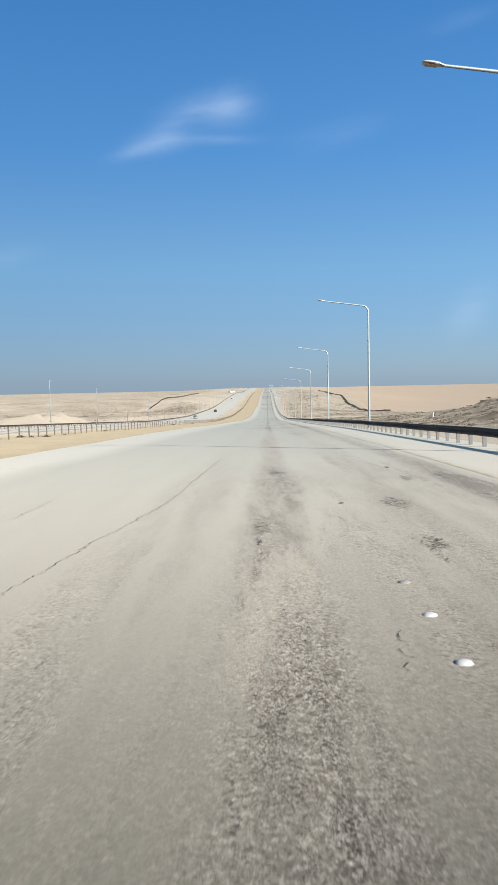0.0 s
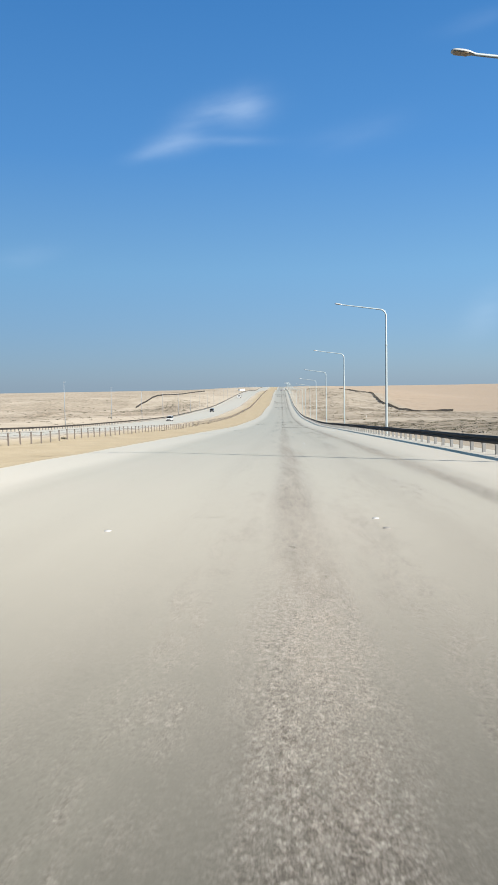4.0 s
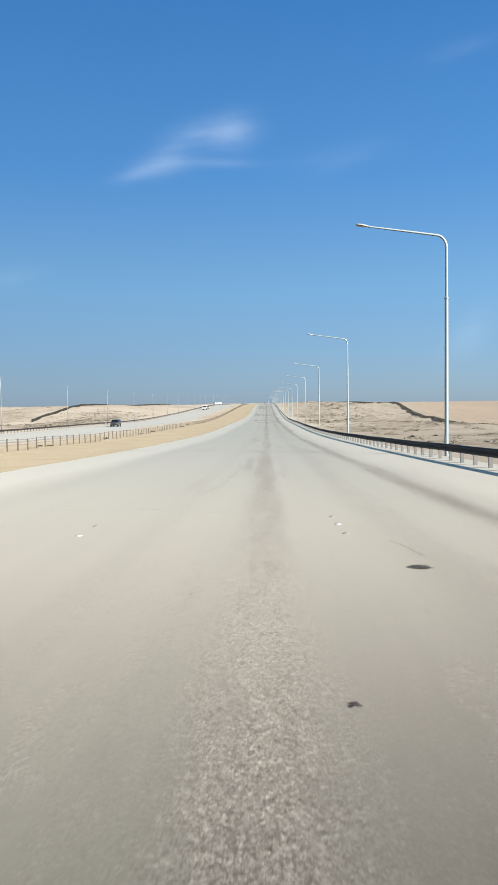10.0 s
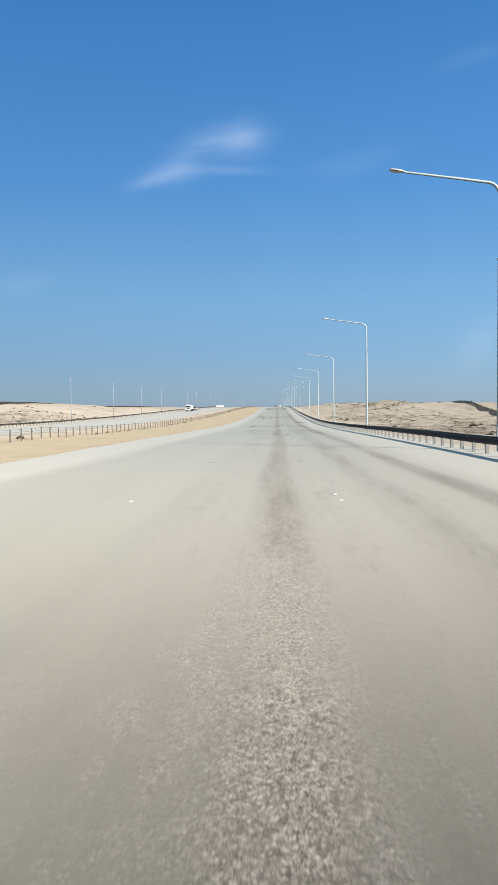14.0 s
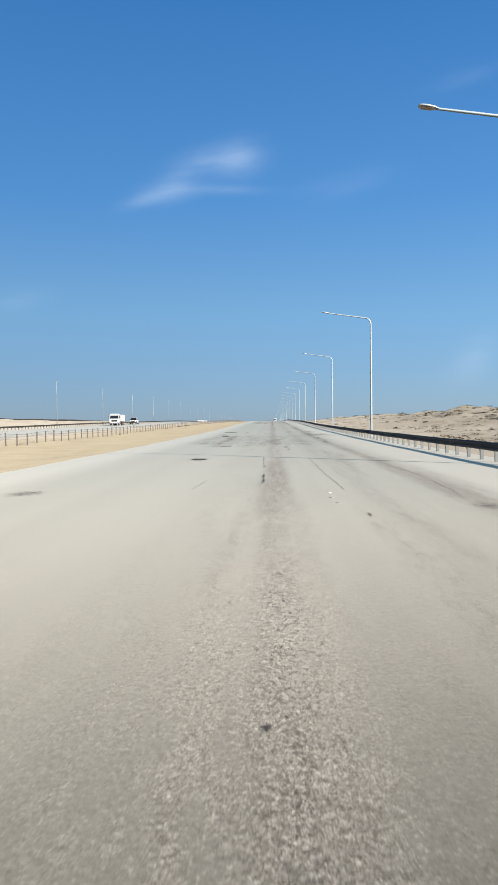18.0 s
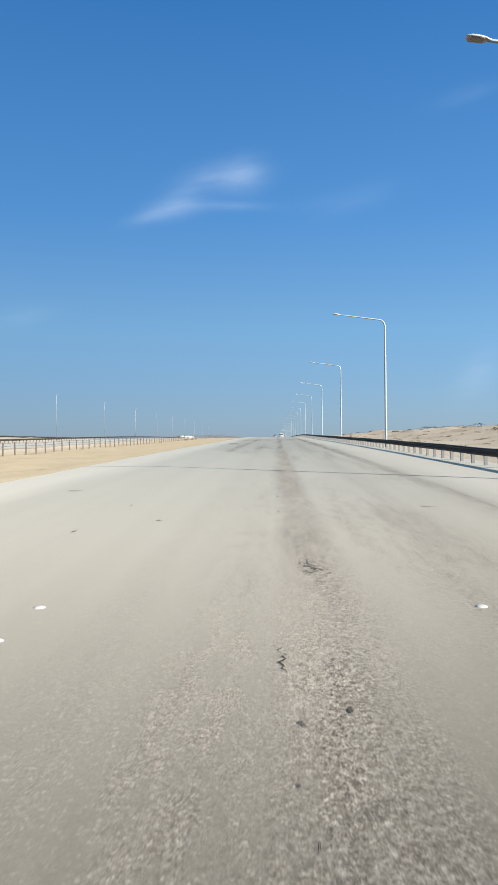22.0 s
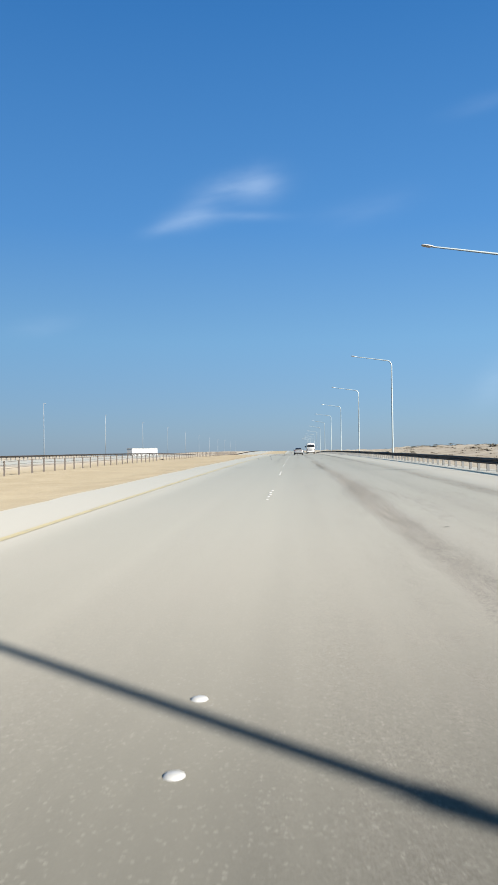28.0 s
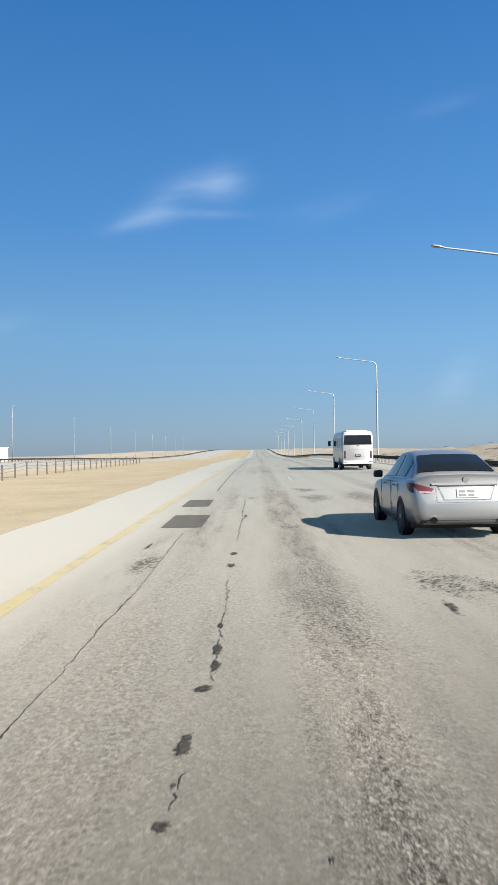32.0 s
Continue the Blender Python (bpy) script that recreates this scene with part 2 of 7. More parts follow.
    some = g.math("MULTIPLY_ADD", worn, g.math("MULTIPLY_ADD", late, 0.1, 0.75), g.math("MULTIPLY", old, g.ramp(fine, 0.3, 0.6)))
    some = g.math("MINIMUM", some, 0.95)
    col = g.mix(some, dusty, bare)
    gk = g.math("MULTIPLY", g.math("MULTIPLY_ADD", grit, 0.3, g.math("MULTIPLY_ADD", fine, 0.2, 0.75)), g.math("MULTIPLY_ADD", late, 0.1, 0.82))
    col = g.mix(1.0, col, g("ShaderNodeCombineColor", Red=gk, Green=gk, Blue=gk).outputs[0], "MULTIPLY")
    # stones broken out of the surface, in patches
    warp = g("ShaderNodeTexNoise", Vector=tc, Scale=38.0, Detail=3.0, Roughness=0.7)
    bent = g("ShaderNodeVectorMath")
    bent.operation = "MULTIPLY_ADD"
    g.put(bent.inputs[0], warp.outputs["Color"])
    g.put(bent.inputs[1], (0.05, 0.05, 0.0))
    g.put(bent.inputs[2], tc)
    hole = g("ShaderNodeTexVoronoi", Vector=bent.outputs[0], Scale=52.0)
    hv = g("ShaderNodeSeparateColor", Color=hole.outputs["Color"])
    clump = g.ramp(g.noise(tc, 1.3, 4.0, 0.65, (1.0, 0.12, 1.0)), 0.42, 0.62)
    pits = g.math("MULTIPLY", g.ramp(hole.outputs["Distance"], 0.75, 0.4), g.ramp(hv.outputs[0], 0.46, 0.62))
    pits = g.math("MULTIPLY", pits, g.math("MULTIPLY_ADD", clump, 0.75, 0.25))
    pits = g.math("MULTIPLY", pits, g.math("MINIMUM", g.math("MULTIPLY_ADD", worn, g.math("MULTIPLY_ADD", rough, 0.5, 0.65), g.math("MULTIPLY", used, g.math("MULTIPLY_ADD", rough, 0.32, g.math("MULTIPLY_ADD", late, 0.1, 0.1)))), 0.95))
    col = g.mix(pits, col, (0.014, 0.012, 0.01))
    # dark gaps between stones that stand proud
    joint = g("ShaderNodeTexVoronoi", Vector=bent.outputs[0], Scale=46.0)
    joint.feature = "DISTANCE_TO_EDGE"
    gaps = g.ramp(joint.outputs["Distance"], 0.16, 0.04)
    loose = g.ramp(g.noise(tc, 2.2, 5.0, 0.7, (1.0, 0.12, 1.0)), 0.4, 0.6, 0.15, 1.0)
    bared = g.math("MULTIPLY_ADD", worn, g.math("MULTIPLY_ADD", rough, 0.45, 0.58), g.math("MULTIPLY", used, g.math("MULTIPLY_ADD", rough, 0.28, g.math("MULTIPLY_ADD", late, 0.06, 0.03))))
    bared = g.math("MINIMUM", g.math("MULTIPLY", bared, loose), 0.95)
    tops = g.ramp(hv.outputs[1], 0.3, 0.9, 0.0, 0.6)
    col = g.mix(g.math("MULTIPLY", bared, tops), col, (1.15 * tone, 1.09 * tone, 1.0 * tone))
    col = g.mix(g.math("MULTIPLY", gaps, bared), col, (0.016, 0.0135, 0.011))
    # clusters of missing stones and of bright bare ones, in the weathered zones
    zone = g.math("MULTIPLY_ADD", worn, g.math("MULTIPLY_ADD", rough, 0.35, 0.75), g.math("MULTIPLY", used, g.math("MULTIPLY_ADD", rough, 0.26, g.math("MULTIPLY_ADD", late, 0.04, 0.02))))
    zone = g.math("MINIMUM", g.math("MULTIPLY", zone, g.ramp(g.noise(tc, 0.9, 4.0, 0.6, (1.0, 0.12, 1.0)), 0.36, 0.58, 0.3, 1.15)), 1.0)
    shifted = g("ShaderNodeMapping", Vector=tc, Location=(31.7, 12.3, 0.0)).outputs[0]
    torn = g.ramp(g.noise(tc, 22.0, 7.0, 0.8, (1.2, 0.8, 1.0)), 0.5, 0.58)
    chips = g.ramp(g.noise(shifted, 26.0, 7.0, 0.8, (1.2, 0.8, 1.0)), 0.52, 0.6)
    col = g.mix(g.math("MULTIPLY", chips, g.math("MULTIPLY", zone, 0.65)), col, (1.75 * tone, 1.66 * tone, 1.5 * tone))
    col = g.mix(g.math("MULTIPLY", torn, g.math("MULTIPLY", zone, 0.9)), col, (0.03, 0.0265, 0.0225))
    glint = g.math("MULTIPLY", g.ramp(hole.outputs["Distance"], 0.6, 0.3), g.ramp(hv.outputs[0], 0.2, 0.06))
    col = g.mix(g.math("MULTIPLY", glint, g.math("MULTIPLY_ADD", worn, 0.45, g.math("MULTIPLY_ADD", late, 0.1, 0.05))), col, (0.3, 0.29, 0.255))
    # sand blown over the shoulders
    off = g.math("ABSOLUTE", g.math("SUBTRACT", x, -0.05))
    edge = g.ramp(g.math("ADD", off, g.math("MULTIPLY_ADD", long_n, 1.6, -0.8)), 4.7, 6.4)
    col = g.mix(g.math("MULTIPLY", edge, 0.8 * sandy), col, (1.04 * tone, 0.98 * tone, 0.87 * tone))
    if stained:
        # oil and tyre marks of the slow lane
        near = g.ramp(g.math("ABSOLUTE", g.math("SUBTRACT", x, 2.95)), 0.95, 0.1)
        near = g.math("MAXIMUM", near, g.ramp(g.math("ABSOLUTE", g.math("SUBTRACT", x, 4.75)), 0.9, 0.1))
        smear = g.noise(tc, 1.0, 4.0, 0.55, (0.5, 0.022, 1.0))
        col = g.mix(g.math("MULTIPLY", near, g.ramp(smear, 0.34, 0.68, 0.12, 0.62)), col, (0.045, 0.043, 0.036))
    g.put(bsdf.inputs["Base Color"], col)
    bsdf.inputs["Roughness"].default_value = 0.7
    bsdf.inputs["Specular IOR Level"].default_value = 0.03
    bsdf.inputs["Diffuse Roughness"].default_value = 1.0
    bare_dark = g.math("MAXIMUM", g.math("MULTIPLY", torn, zone), g.math("MAXIMUM", pits, g.math("MULTIPLY", gaps, bared)))
    bare_dark = g.math("MAXIMUM", g.math("MULTIPLY", some, 0.45), bare_dark)
    g.put(bsdf.inputs["Sheen Weight"], g.math("MULTIPLY_ADD", g.math("MULTIPLY", bare_dark, g.math("SUBTRACT", 1.0, edge)), -sheen, sheen))
    bsdf.inputs["Sheen Roughness"].default_value = 0.35
    bsdf.inputs["Sheen Tint"].default_value = (1.0, 0.88, 0.69, 1)
    h = g.math("MULTIPLY", g.math("MULTIPLY_ADD", stones.outputs["Distance"], -1.0, g.math("MULTIPLY", grit, 0.3)), g.math("MULTIPLY_ADD", some, 1.0, 0.06))
    b = g("ShaderNodeBump", Strength=1.0, Distance=0.003, Height=h)
    g.put(bsdf.inputs["Normal"], b.outputs[0])
    return mat


def ground_material():
    """Desert: pale sand, stony scrub soil and a yellowish verge, by the soil map of the sheet."""
    mat, g, bsdf = material("desert_sand")
    tc = g("ShaderNodeTexCoord").outputs["Object"]
    soil = g("ShaderNodeAttribute")
    soil.attribute_name = "soil"
    s = g("ShaderNodeSeparateColor", Color=soil.outputs["Color"])
    n0 = g.noise(tc, 0.035, 6.0, 0.6)
    n1 = g.noise(tc, 0.35, 6.0, 0.65)
    n2 = g.noise(tc, 5.0, 5.0, 0.7)
    n3 = g.noise(tc, 60.0, 3.0, 0.6)
    sand = g.mix(g.ramp(n0, 0.35, 0.65), (0.25, 0.222, 0.179), (0.212, 0.186, 0.147))
    mats = g.ramp(g.math("MULTIPLY_ADD", n2, 0.35, g.math("MULTIPLY", n1, 0.8)), 0.5, 0.62)
    wide = g.noise(tc, 0.016, 5.0, 0.6, (1.0, 0.6, 1.0))
    sand = g.mix(g.math("MULTIPLY", g.ramp(wide, 0.46, 0.64), 0.4), sand, (0.162, 0.1337, 0.1013))
    stony = g.mix(mats, (0.2, 0.167, 0.13), (0.078, 0.066, 0.048))
    verge = g.mix(g.ramp(n1, 0.3, 0.7), (0.218, 0.185, 0.128), (0.184, 0.153, 0.103))
    clumps = g.ramp(g.noise(tc, 0.11, 7.0, 0.68, (1.0, 0.5, 1.0)), 0.5, 0.62)
    stony = g.mix(g.math("MULTIPLY", clumps, 0.6), stony, (0.088, 0.073, 0.053))
    col = g.mix(s.outputs[0], sand, stony)
    col = g.mix(s.outputs[1], col, verge)
    col = g.mix(s.outputs[2], col, (0.222, 0.179, 0.134))
    k = g.math("MULTIPLY_ADD", n2, 0.5, g.math("MULTIPLY_ADD", n3, 0.3, 0.6))
    col = g.mix(1.0, col, g("ShaderNodeCombineColor", Red=k, Green=k, Blue=k).outputs[0], "MULTIPLY")
    g.put(bsdf.inputs["Base Color"], col)
    bsdf.inputs["Roughness"].default_value = 0.95
    bsdf.inputs["Specular IOR Level"].default_value = 0.1
    bsdf.inputs["Diffuse Roughness"].default_value = 1.0
    b = g("ShaderNodeBump", Strength=0.6, Distance=0.15, Height=g.math("MULTIPLY_ADD", n2, 0.5, n1))
    g.put(bsdf.inputs["Normal"], b.outputs[0])
    return mat


def worn_paint(name, colour, left):
    """Road paint scuffed down to the asphalt."""
    mat, g, bsdf = material(name)
    tc = g("ShaderNodeTexCoord").outputs["Object"]
    n1 = g.noise(tc, 1.2, 5.0, 0.65)
    n2 = g.noise(tc, 25.0, 4.0, 0.7)
    n = g.math("MULTIPLY_ADD", n2, 0.5, g.math("MULTIPLY", n1, 0.5))
    col = g.mix(g.ramp(n, left, left + 0.14), (*colour, 1.0), (0.1053, 0.0972, 0.081))
    g.put(bsdf.inputs["Base Color"], col)
    bsdf.inputs["Roughness"].default_value = 0.8
    bsdf.inputs["Sheen Weight"].default_value = 0.48
    bsdf.inputs["Sheen Tint"].default_value = (1.0, 0.89, 0.7, 1)
    bsdf.inputs["Sheen Roughness"].default_value = 0.35
    return mat


ASPHALT = asphalt_material("old_asphalt", 0.152)
ASPHALT_FAR = asphalt_material("opposite_asphalt", 0.17, False)
SAND = ground_material()
YELLOW = worn_paint("faded_yellow_paint", (0.33, 0.255, 0.085), 0.5)
YELLOW_PALE = worn_paint("bleached_yellow_paint", (0.25, 0.21, 0.09), 0.45)
STUD = plain("white_ceramic", (0.48, 0.47, 0.44), 0.4, vary=0.15, scale=20)
STUD_DIRTY = plain("dirty_ceramic", (0.27, 0.25, 0.22), 0.5, vary=0.2, scale=20)
GALV = plain("galvanised_steel", (0.35, 0.36, 0.36), 0.45, 0.7, vary=0.15, scale=1.5)
POLE_STEEL = plain("pole_steel", (0.37, 0.42, 0.42), 0.5, 0.4, vary=0.2, scale=0.8)
HEAD_PAINT = plain("lantern_paint", (0.42, 0.43, 0.42), 0.5, 0.2, vary=0.12, scale=3.0)
MAST_STEEL = plain("grey_mast_steel", (0.27, 0.3, 0.32), 0.55, 0.2, vary=0.12, scale=0.8)
RAIL_STEEL = plain("weathered_rail_steel", (0.055, 0.047, 0.04), 0.7, 0.0, vary=0.25, scale=2.0, spec=0.2)
POST_STEEL = plain("rail_post_steel", (0.2, 0.2, 0.19), 0.7, 0.1, vary=0.3, scale=3.0, spec=0.2)
FENCE_STEEL = plain("rusty_fence_steel", (0.17, 0.14, 0.115), 0.7, 0.3, vary=0.3, scale=3.0)
MESH_DARK = plain("dark_fence_sheet", (0.034, 0.031, 0.027), 0.85, vary=0.3, scale=0.6, spec=0.2)
NETTING = plain("dusty_wire_netting", (0.19, 0.155, 0.11), 0.85, vary=0.3, scale=0.6, spec=0.2, cover=0.62)
LAMP_GLASS = plain("lamp_lens", (0.3, 0.22, 0.13), 0.3, vary=0.15)
PATCH_DARK = asphalt_material("fresh_dark_asphalt", 0.04, False, 0.0, 0.08)
PATCH_WORN = asphalt_material("worn_dark_asphalt", 0.075, False, 0.0, 0.16)
PATCH_GREY = asphalt_material("grey_asphalt_repair", 0.145, False, 0.0, 0.28)
SCRUB = plain("dry_scrub", (0.15, 0.125, 0.088), 0.9, vary=0.5, scale=3.0)
SCRUB_PALE = plain("bleached_dry_grass", (0.19, 0.16, 0.11), 0.9, vary=0.4, scale=3.0)
SCRUB_GREEN = plain("dusty_green_scrub", (0.1, 0.09, 0.058), 0.9, vary=0.5, scale=3.0)


def stain_material():
    """Tar and broken-out asphalt that thins out raggedly towards its rim."""
    mat, g, bsdf = material("ragged_tar_stain")
    tc = g("ShaderNodeTexCoord").outputs["Object"]
    fade = g("ShaderNodeAttribute")
    fade.attribute_name = "fade"
    n = g("ShaderNodeTexNoise", Vector=tc, Scale=7.0, Detail=7.0, Roughness=0.75).outputs[0]
    grit = g("ShaderNodeTexVoronoi", Vector=tc, Scale=44.0)
    gv = g("ShaderNodeSeparateColor", Color=grit.outputs["Color"])
    a = g.math("ADD", fade.outputs["Fac"], g.math("ADD", g.math("MULTIPLY_ADD", n, 2.0, -1.1), g.math("MULTIPLY_ADD", gv.outputs[0], 0.3, -0.15)))
    g.put(bsdf.inputs["Base Color"], g.mix(gv.outputs[1], (0.014, 0.011, 0.008), (0.05, 0.041, 0.03)))
    bsdf.inputs["Roughness"].default_value = 0.9
    g.put(bsdf.inputs["Alpha"], g.ramp(a, 0.38, 0.75))
    return mat


def crack_material():
    """Open crack, in places closed by dust."""
    mat, g, bsdf = material("broken_crack_filler")
    tc = g("ShaderNodeTexCoord").outputs["Object"]
    n = g.noise(tc, 4.5, 5.0, 0.7)
    g.put(bsdf.inputs["Base Color"], g.mix(g.noise(tc, 30.0, 3.0), (0.012, 0.01, 0.008), (0.045, 0.038, 0.03)))
    bsdf.inputs["Roughness"].default_value = 0.9
    g.put(bsdf.inputs["Alpha"], g.ramp(n, 0.32, 0.46, 0.2, 0.95))
    return mat


def pitted_material():
    """Surface from which many stones have broken out, thinning out towards its rim."""
    mat, g, bsdf = material("pitted_asphalt")
    tc = g("ShaderNodeTexCoord").outputs["Object"]
    fade = g("ShaderNodeAttribute")
    fade.attribute_name = "fade"
    bent = g("ShaderNodeVectorMath")
    bent.operation = "MULTIPLY_ADD"
    g.put(bent.inputs[0], g("ShaderNodeTexNoise", Vector=tc, Scale=30.0, Detail=3.0, Roughness=0.7).outputs["Color"])
    g.put(bent.inputs[1], (0.06, 0.06, 0.0))
    g.put(bent.inputs[2], tc)
    cell = g("ShaderNodeTexVoronoi", Vector=bent.outputs[0], Scale=34.0)
    cv = g("ShaderNodeSeparateColor", Color=cell.outputs["Color"])
    n = g("ShaderNodeTexNoise", Vector=tc, Scale=5.0, Detail=6.0, Roughness=0.75).outputs[0]
    hole = g.math("ADD", g.math("MULTIPLY_ADD", n, 1.5, -0.95), g.math("MULTIPLY_ADD", cv.outputs[0], 0.9, -0.45))
    a = g.ramp(g.math("ADD", fade.outputs["Fac"], hole), 0.5, 0.8)
    a = g.math("MULTIPLY", a, g.ramp(cell.outputs["Distance"], 0.85, 0.35))
    g.put(bsdf.inputs["Base Color"], g.mix(cv.outputs[1], (0.016, 0.013, 0.01), (0.055, 0.047, 0.038)))
    bsdf.inputs["Roughness"].default_value = 0.9
    bsdf.inputs["Specular IOR Level"].default_value = 0.05
    g.put(bsdf.inputs["Alpha"], g.math("MULTIPLY", a, 0.72))
    return mat


PITTED = pitted_material()
CRACK = crack_material()


STAIN = stain_material()
CONCRETE = plain("concrete", (0.42, 0.4, 0.36), 0.85, vary=0.2, scale=4.0, dust=0.2)


# ---- mesh helpers ----
def mesh_object(name, verts, faces, mat, parent=None, smooth=False):
    me = bpy.data.meshes.new(name)
    me.from_pydata([tuple(v) for v in verts], [], faces)
    me.materials.append(mat)
    if smooth:
        me.polygons.foreach_set("use_smooth", [True] * len(me.polygons))
    me.update()
    ob = new(name, me)
    if parent:
        ob.parent = parent
    return ob


def part(name, bm, mat, parent=None, label="", smooth=False):
    me = bpy.data.meshes.new(name)
    bmesh.ops.recalc_face_normals(bm, faces=bm.faces[:])
    bm.to_mesh(me)
    bm.free()
    me.materials.append(mat)
    if smooth:
        me.polygons.foreach_set("use_smooth", [True] * len(me.polygons))
    ob = new(name, me)
    if parent:
        ob.parent = parent
    if label:
        tagged(ob, label)
    return ob


def share(name, ob, parent, m, label=""):
    """Another piece on the same mesh."""
    o = new(name, ob.data)
    o.parent = parent
    o.matrix_basis = m
    if label:
        tagged(o, label)
    return o


def box(bm, x0, x1, y0, y1, z0, z1, bevel=0.0):
    made = bmesh.ops.create_cube(bm, size=1.0, matrix=Matrix.Translation(((x0 + x1) / 2, (y0 + y1) / 2, (z0 + z1) / 2)) @ Matrix.Diagonal((x1 - x0, y1 - y0, z1 - z0, 1)))
    if bevel:
        es = list({e for v in made["verts"] for e in v.link_edges})
        bmesh.ops.bevel(bm, geom=es, offset=bevel, segments=2, affect="EDGES", profile=0.5)
    return bm


def tube(bm, points, radii, sides=10, cap=True):
    """A round bar along points."""
    rings = []
    pts = [Vector(p) for p in points]
    for i, p in enumerate(pts):
        d = (pts[min(i + 1, len(pts) - 1)] - pts[max(i - 1, 0)]).normalized()
        a = d.orthogonal().normalized() if abs(d.x) > 0.9 or abs(d.z) < 0.9 else Vector((1, 0, 0)).cross(d).normalized()
        a = Vector((0, 1, 0)) - d * d.y
        if a.length < 0.1:
            a = Vector((1, 0, 0)) - d * d.x
        a.normalize()
        b = d.cross(a)
        r = radii[i] if isinstance(radii, (list, tuple)) else radii
        rings.append([bm.verts.new(p + a * (r * math.cos(2 * math.pi * k / sides)) + b * (r * math.sin(2 * math.pi * k / sides))) for k in range(sides)])
    for r0, r1 in zip(rings, rings[1:]):
        for k in range(sides):
            bm.faces.new((r0[k], r0[(k + 1) % sides], r1[(k + 1) % sides], r1[k]))
    if cap:
        bm.faces.new(rings[0][::-1])
        bm.faces.new(rings[-1])
    return bm


# ---- the lie of the land ----
KNOT_Y = [-60, 0, 60, 120, 180, 240, 300, 360, 420, 480, 520, 560, 600, 650, 700, 750, 800, 850, 950, 1050, 1150, 1300, 1450, 1600, 1800, 2000, 2150, 2600, 5000]
KNOT_Z = [1.32, -0.08, -2.44, -5.15, -7.83, -10.54, -13.24, -15.26, -17.07, -18.37, -18.83, -19.17, -19.59, -19.85, -19.58, -19.08, -18.42, -17.64, -16.39, -15.26, -14.83, -14.9, -16.4, -16.5, -14.7, -13.7, -13.6, -24, -66]
KY, KZ = np.array(KNOT_Y, float), np.array(KNOT_Z, float)
KM = np.gradient(KZ, KY)


def road_z(y):
    """Height of the road along its length."""
    y = np.asarray(y, float)
    j = np.clip(np.searchsorted(KY, y) - 1, 0, len(KY) - 2)
    h = KY[j + 1] - KY[j]
    s = np.clip((y - KY[j]) / h, -3, 1)
    cubic = (2 * s**3 - 3 * s**2 + 1) * KZ[j] + (s**3 - 2 * s**2 + s) * h * KM[j] + (-2 * s**3 + 3 * s**2) * KZ[j + 1] + (s**3 - s**2) * h * KM[j + 1]
    return np.where(y < KY[0], KZ[0] + KM[0] * (y - KY[0]), cubic)


def rz(y):
    return float(road_z(y))


def smooth01(a, b, x):
    t = np.clip((x - a) / (b - a), 0, 1)
    return t * t * (3 - 2 * t)


WAVES = [(random.uniform(0, 6.28), random.uniform(0, 6.28), random.uniform(0, 6.28)) for _ in range(40)]


def ripples(x, y, size, octaves=4, first=0):
    """Uneven ground: waves in many directions, each octave smaller."""
    out = 0
    amp = 1.0
    for o in range(octaves):
        k = 2 * math.pi / size
        for i in range(3):
            a, b, c = WAVES[(first + o * 3 + i) % 40]
            warp = 0.9 * np.sin(k * 0.37 * (x * math.cos(b) + y * math.sin(b)) + c)
            out = out + amp * np.sin(k * (x * math.cos(a) + y * math.sin(a)) + b + warp * 2) / 3
        amp *= 0.55
        size *= 0.47
    return out


def bump_at(x, y, x0, y0, rx, ry, h):
    return h * np.exp(-(((x - x0) / rx) ** 2) - ((y - y0) / ry) ** 2)


# height of the land over the road along the boundary fences on either side
LEFT_Y = [0, 300, 420, 470, 500, 530, 565, 620, 670, 700, 720, 750, 790, 815, 850, 900, 1000, 1200, 1500]
LEFT_H = [0.0, 0.0, 0.6, -0.2, -1.0, 0.5, 0.0, -0.9, -1.6, -2.4, -1.8, 0.6, 3.2, 3.7, 3.4, 2.2, 0.8, 0.2, 0.0]
RIGHT_Y = [0, 200, 400, 500, 540, 565, 600, 640, 690, 740, 775, 806, 850, 900, 1000, 1180, 1500]
RIGHT_H = [0.6, 0.0, -1.0, -1.0, -1.4, -2.6, -3.8, -4.0, -4.6, -4.0, -3.2, -1.4, 2.3, 1.2, 0.4, 0.0, 0.0]
DUNE_Y = [-400, 0, 300, 550, 700, 1200, 1700, 2050, 2700, 5000]
DUNE_Z = [6.0, 0.0, -13.5, -20.5, -22.3, -19.0, -16.2, -15.2, -27.0, -68.0]


def along(y, ky, kv):
    """Rounded steps from knot to knot."""
    ky, kv = np.array(ky, float), np.array(kv, float)
    j = np.clip(np.searchsorted(ky, y) - 1, 0, len(ky) - 2)
    t = np.clip((y - ky[j]) / (ky[j + 1] - ky[j]), 0, 1)
    t = 0.5 * t + 0.5 * t * t * (3 - 2 * t)
    return kv[j] + (kv[j + 1] - kv[j]) * t


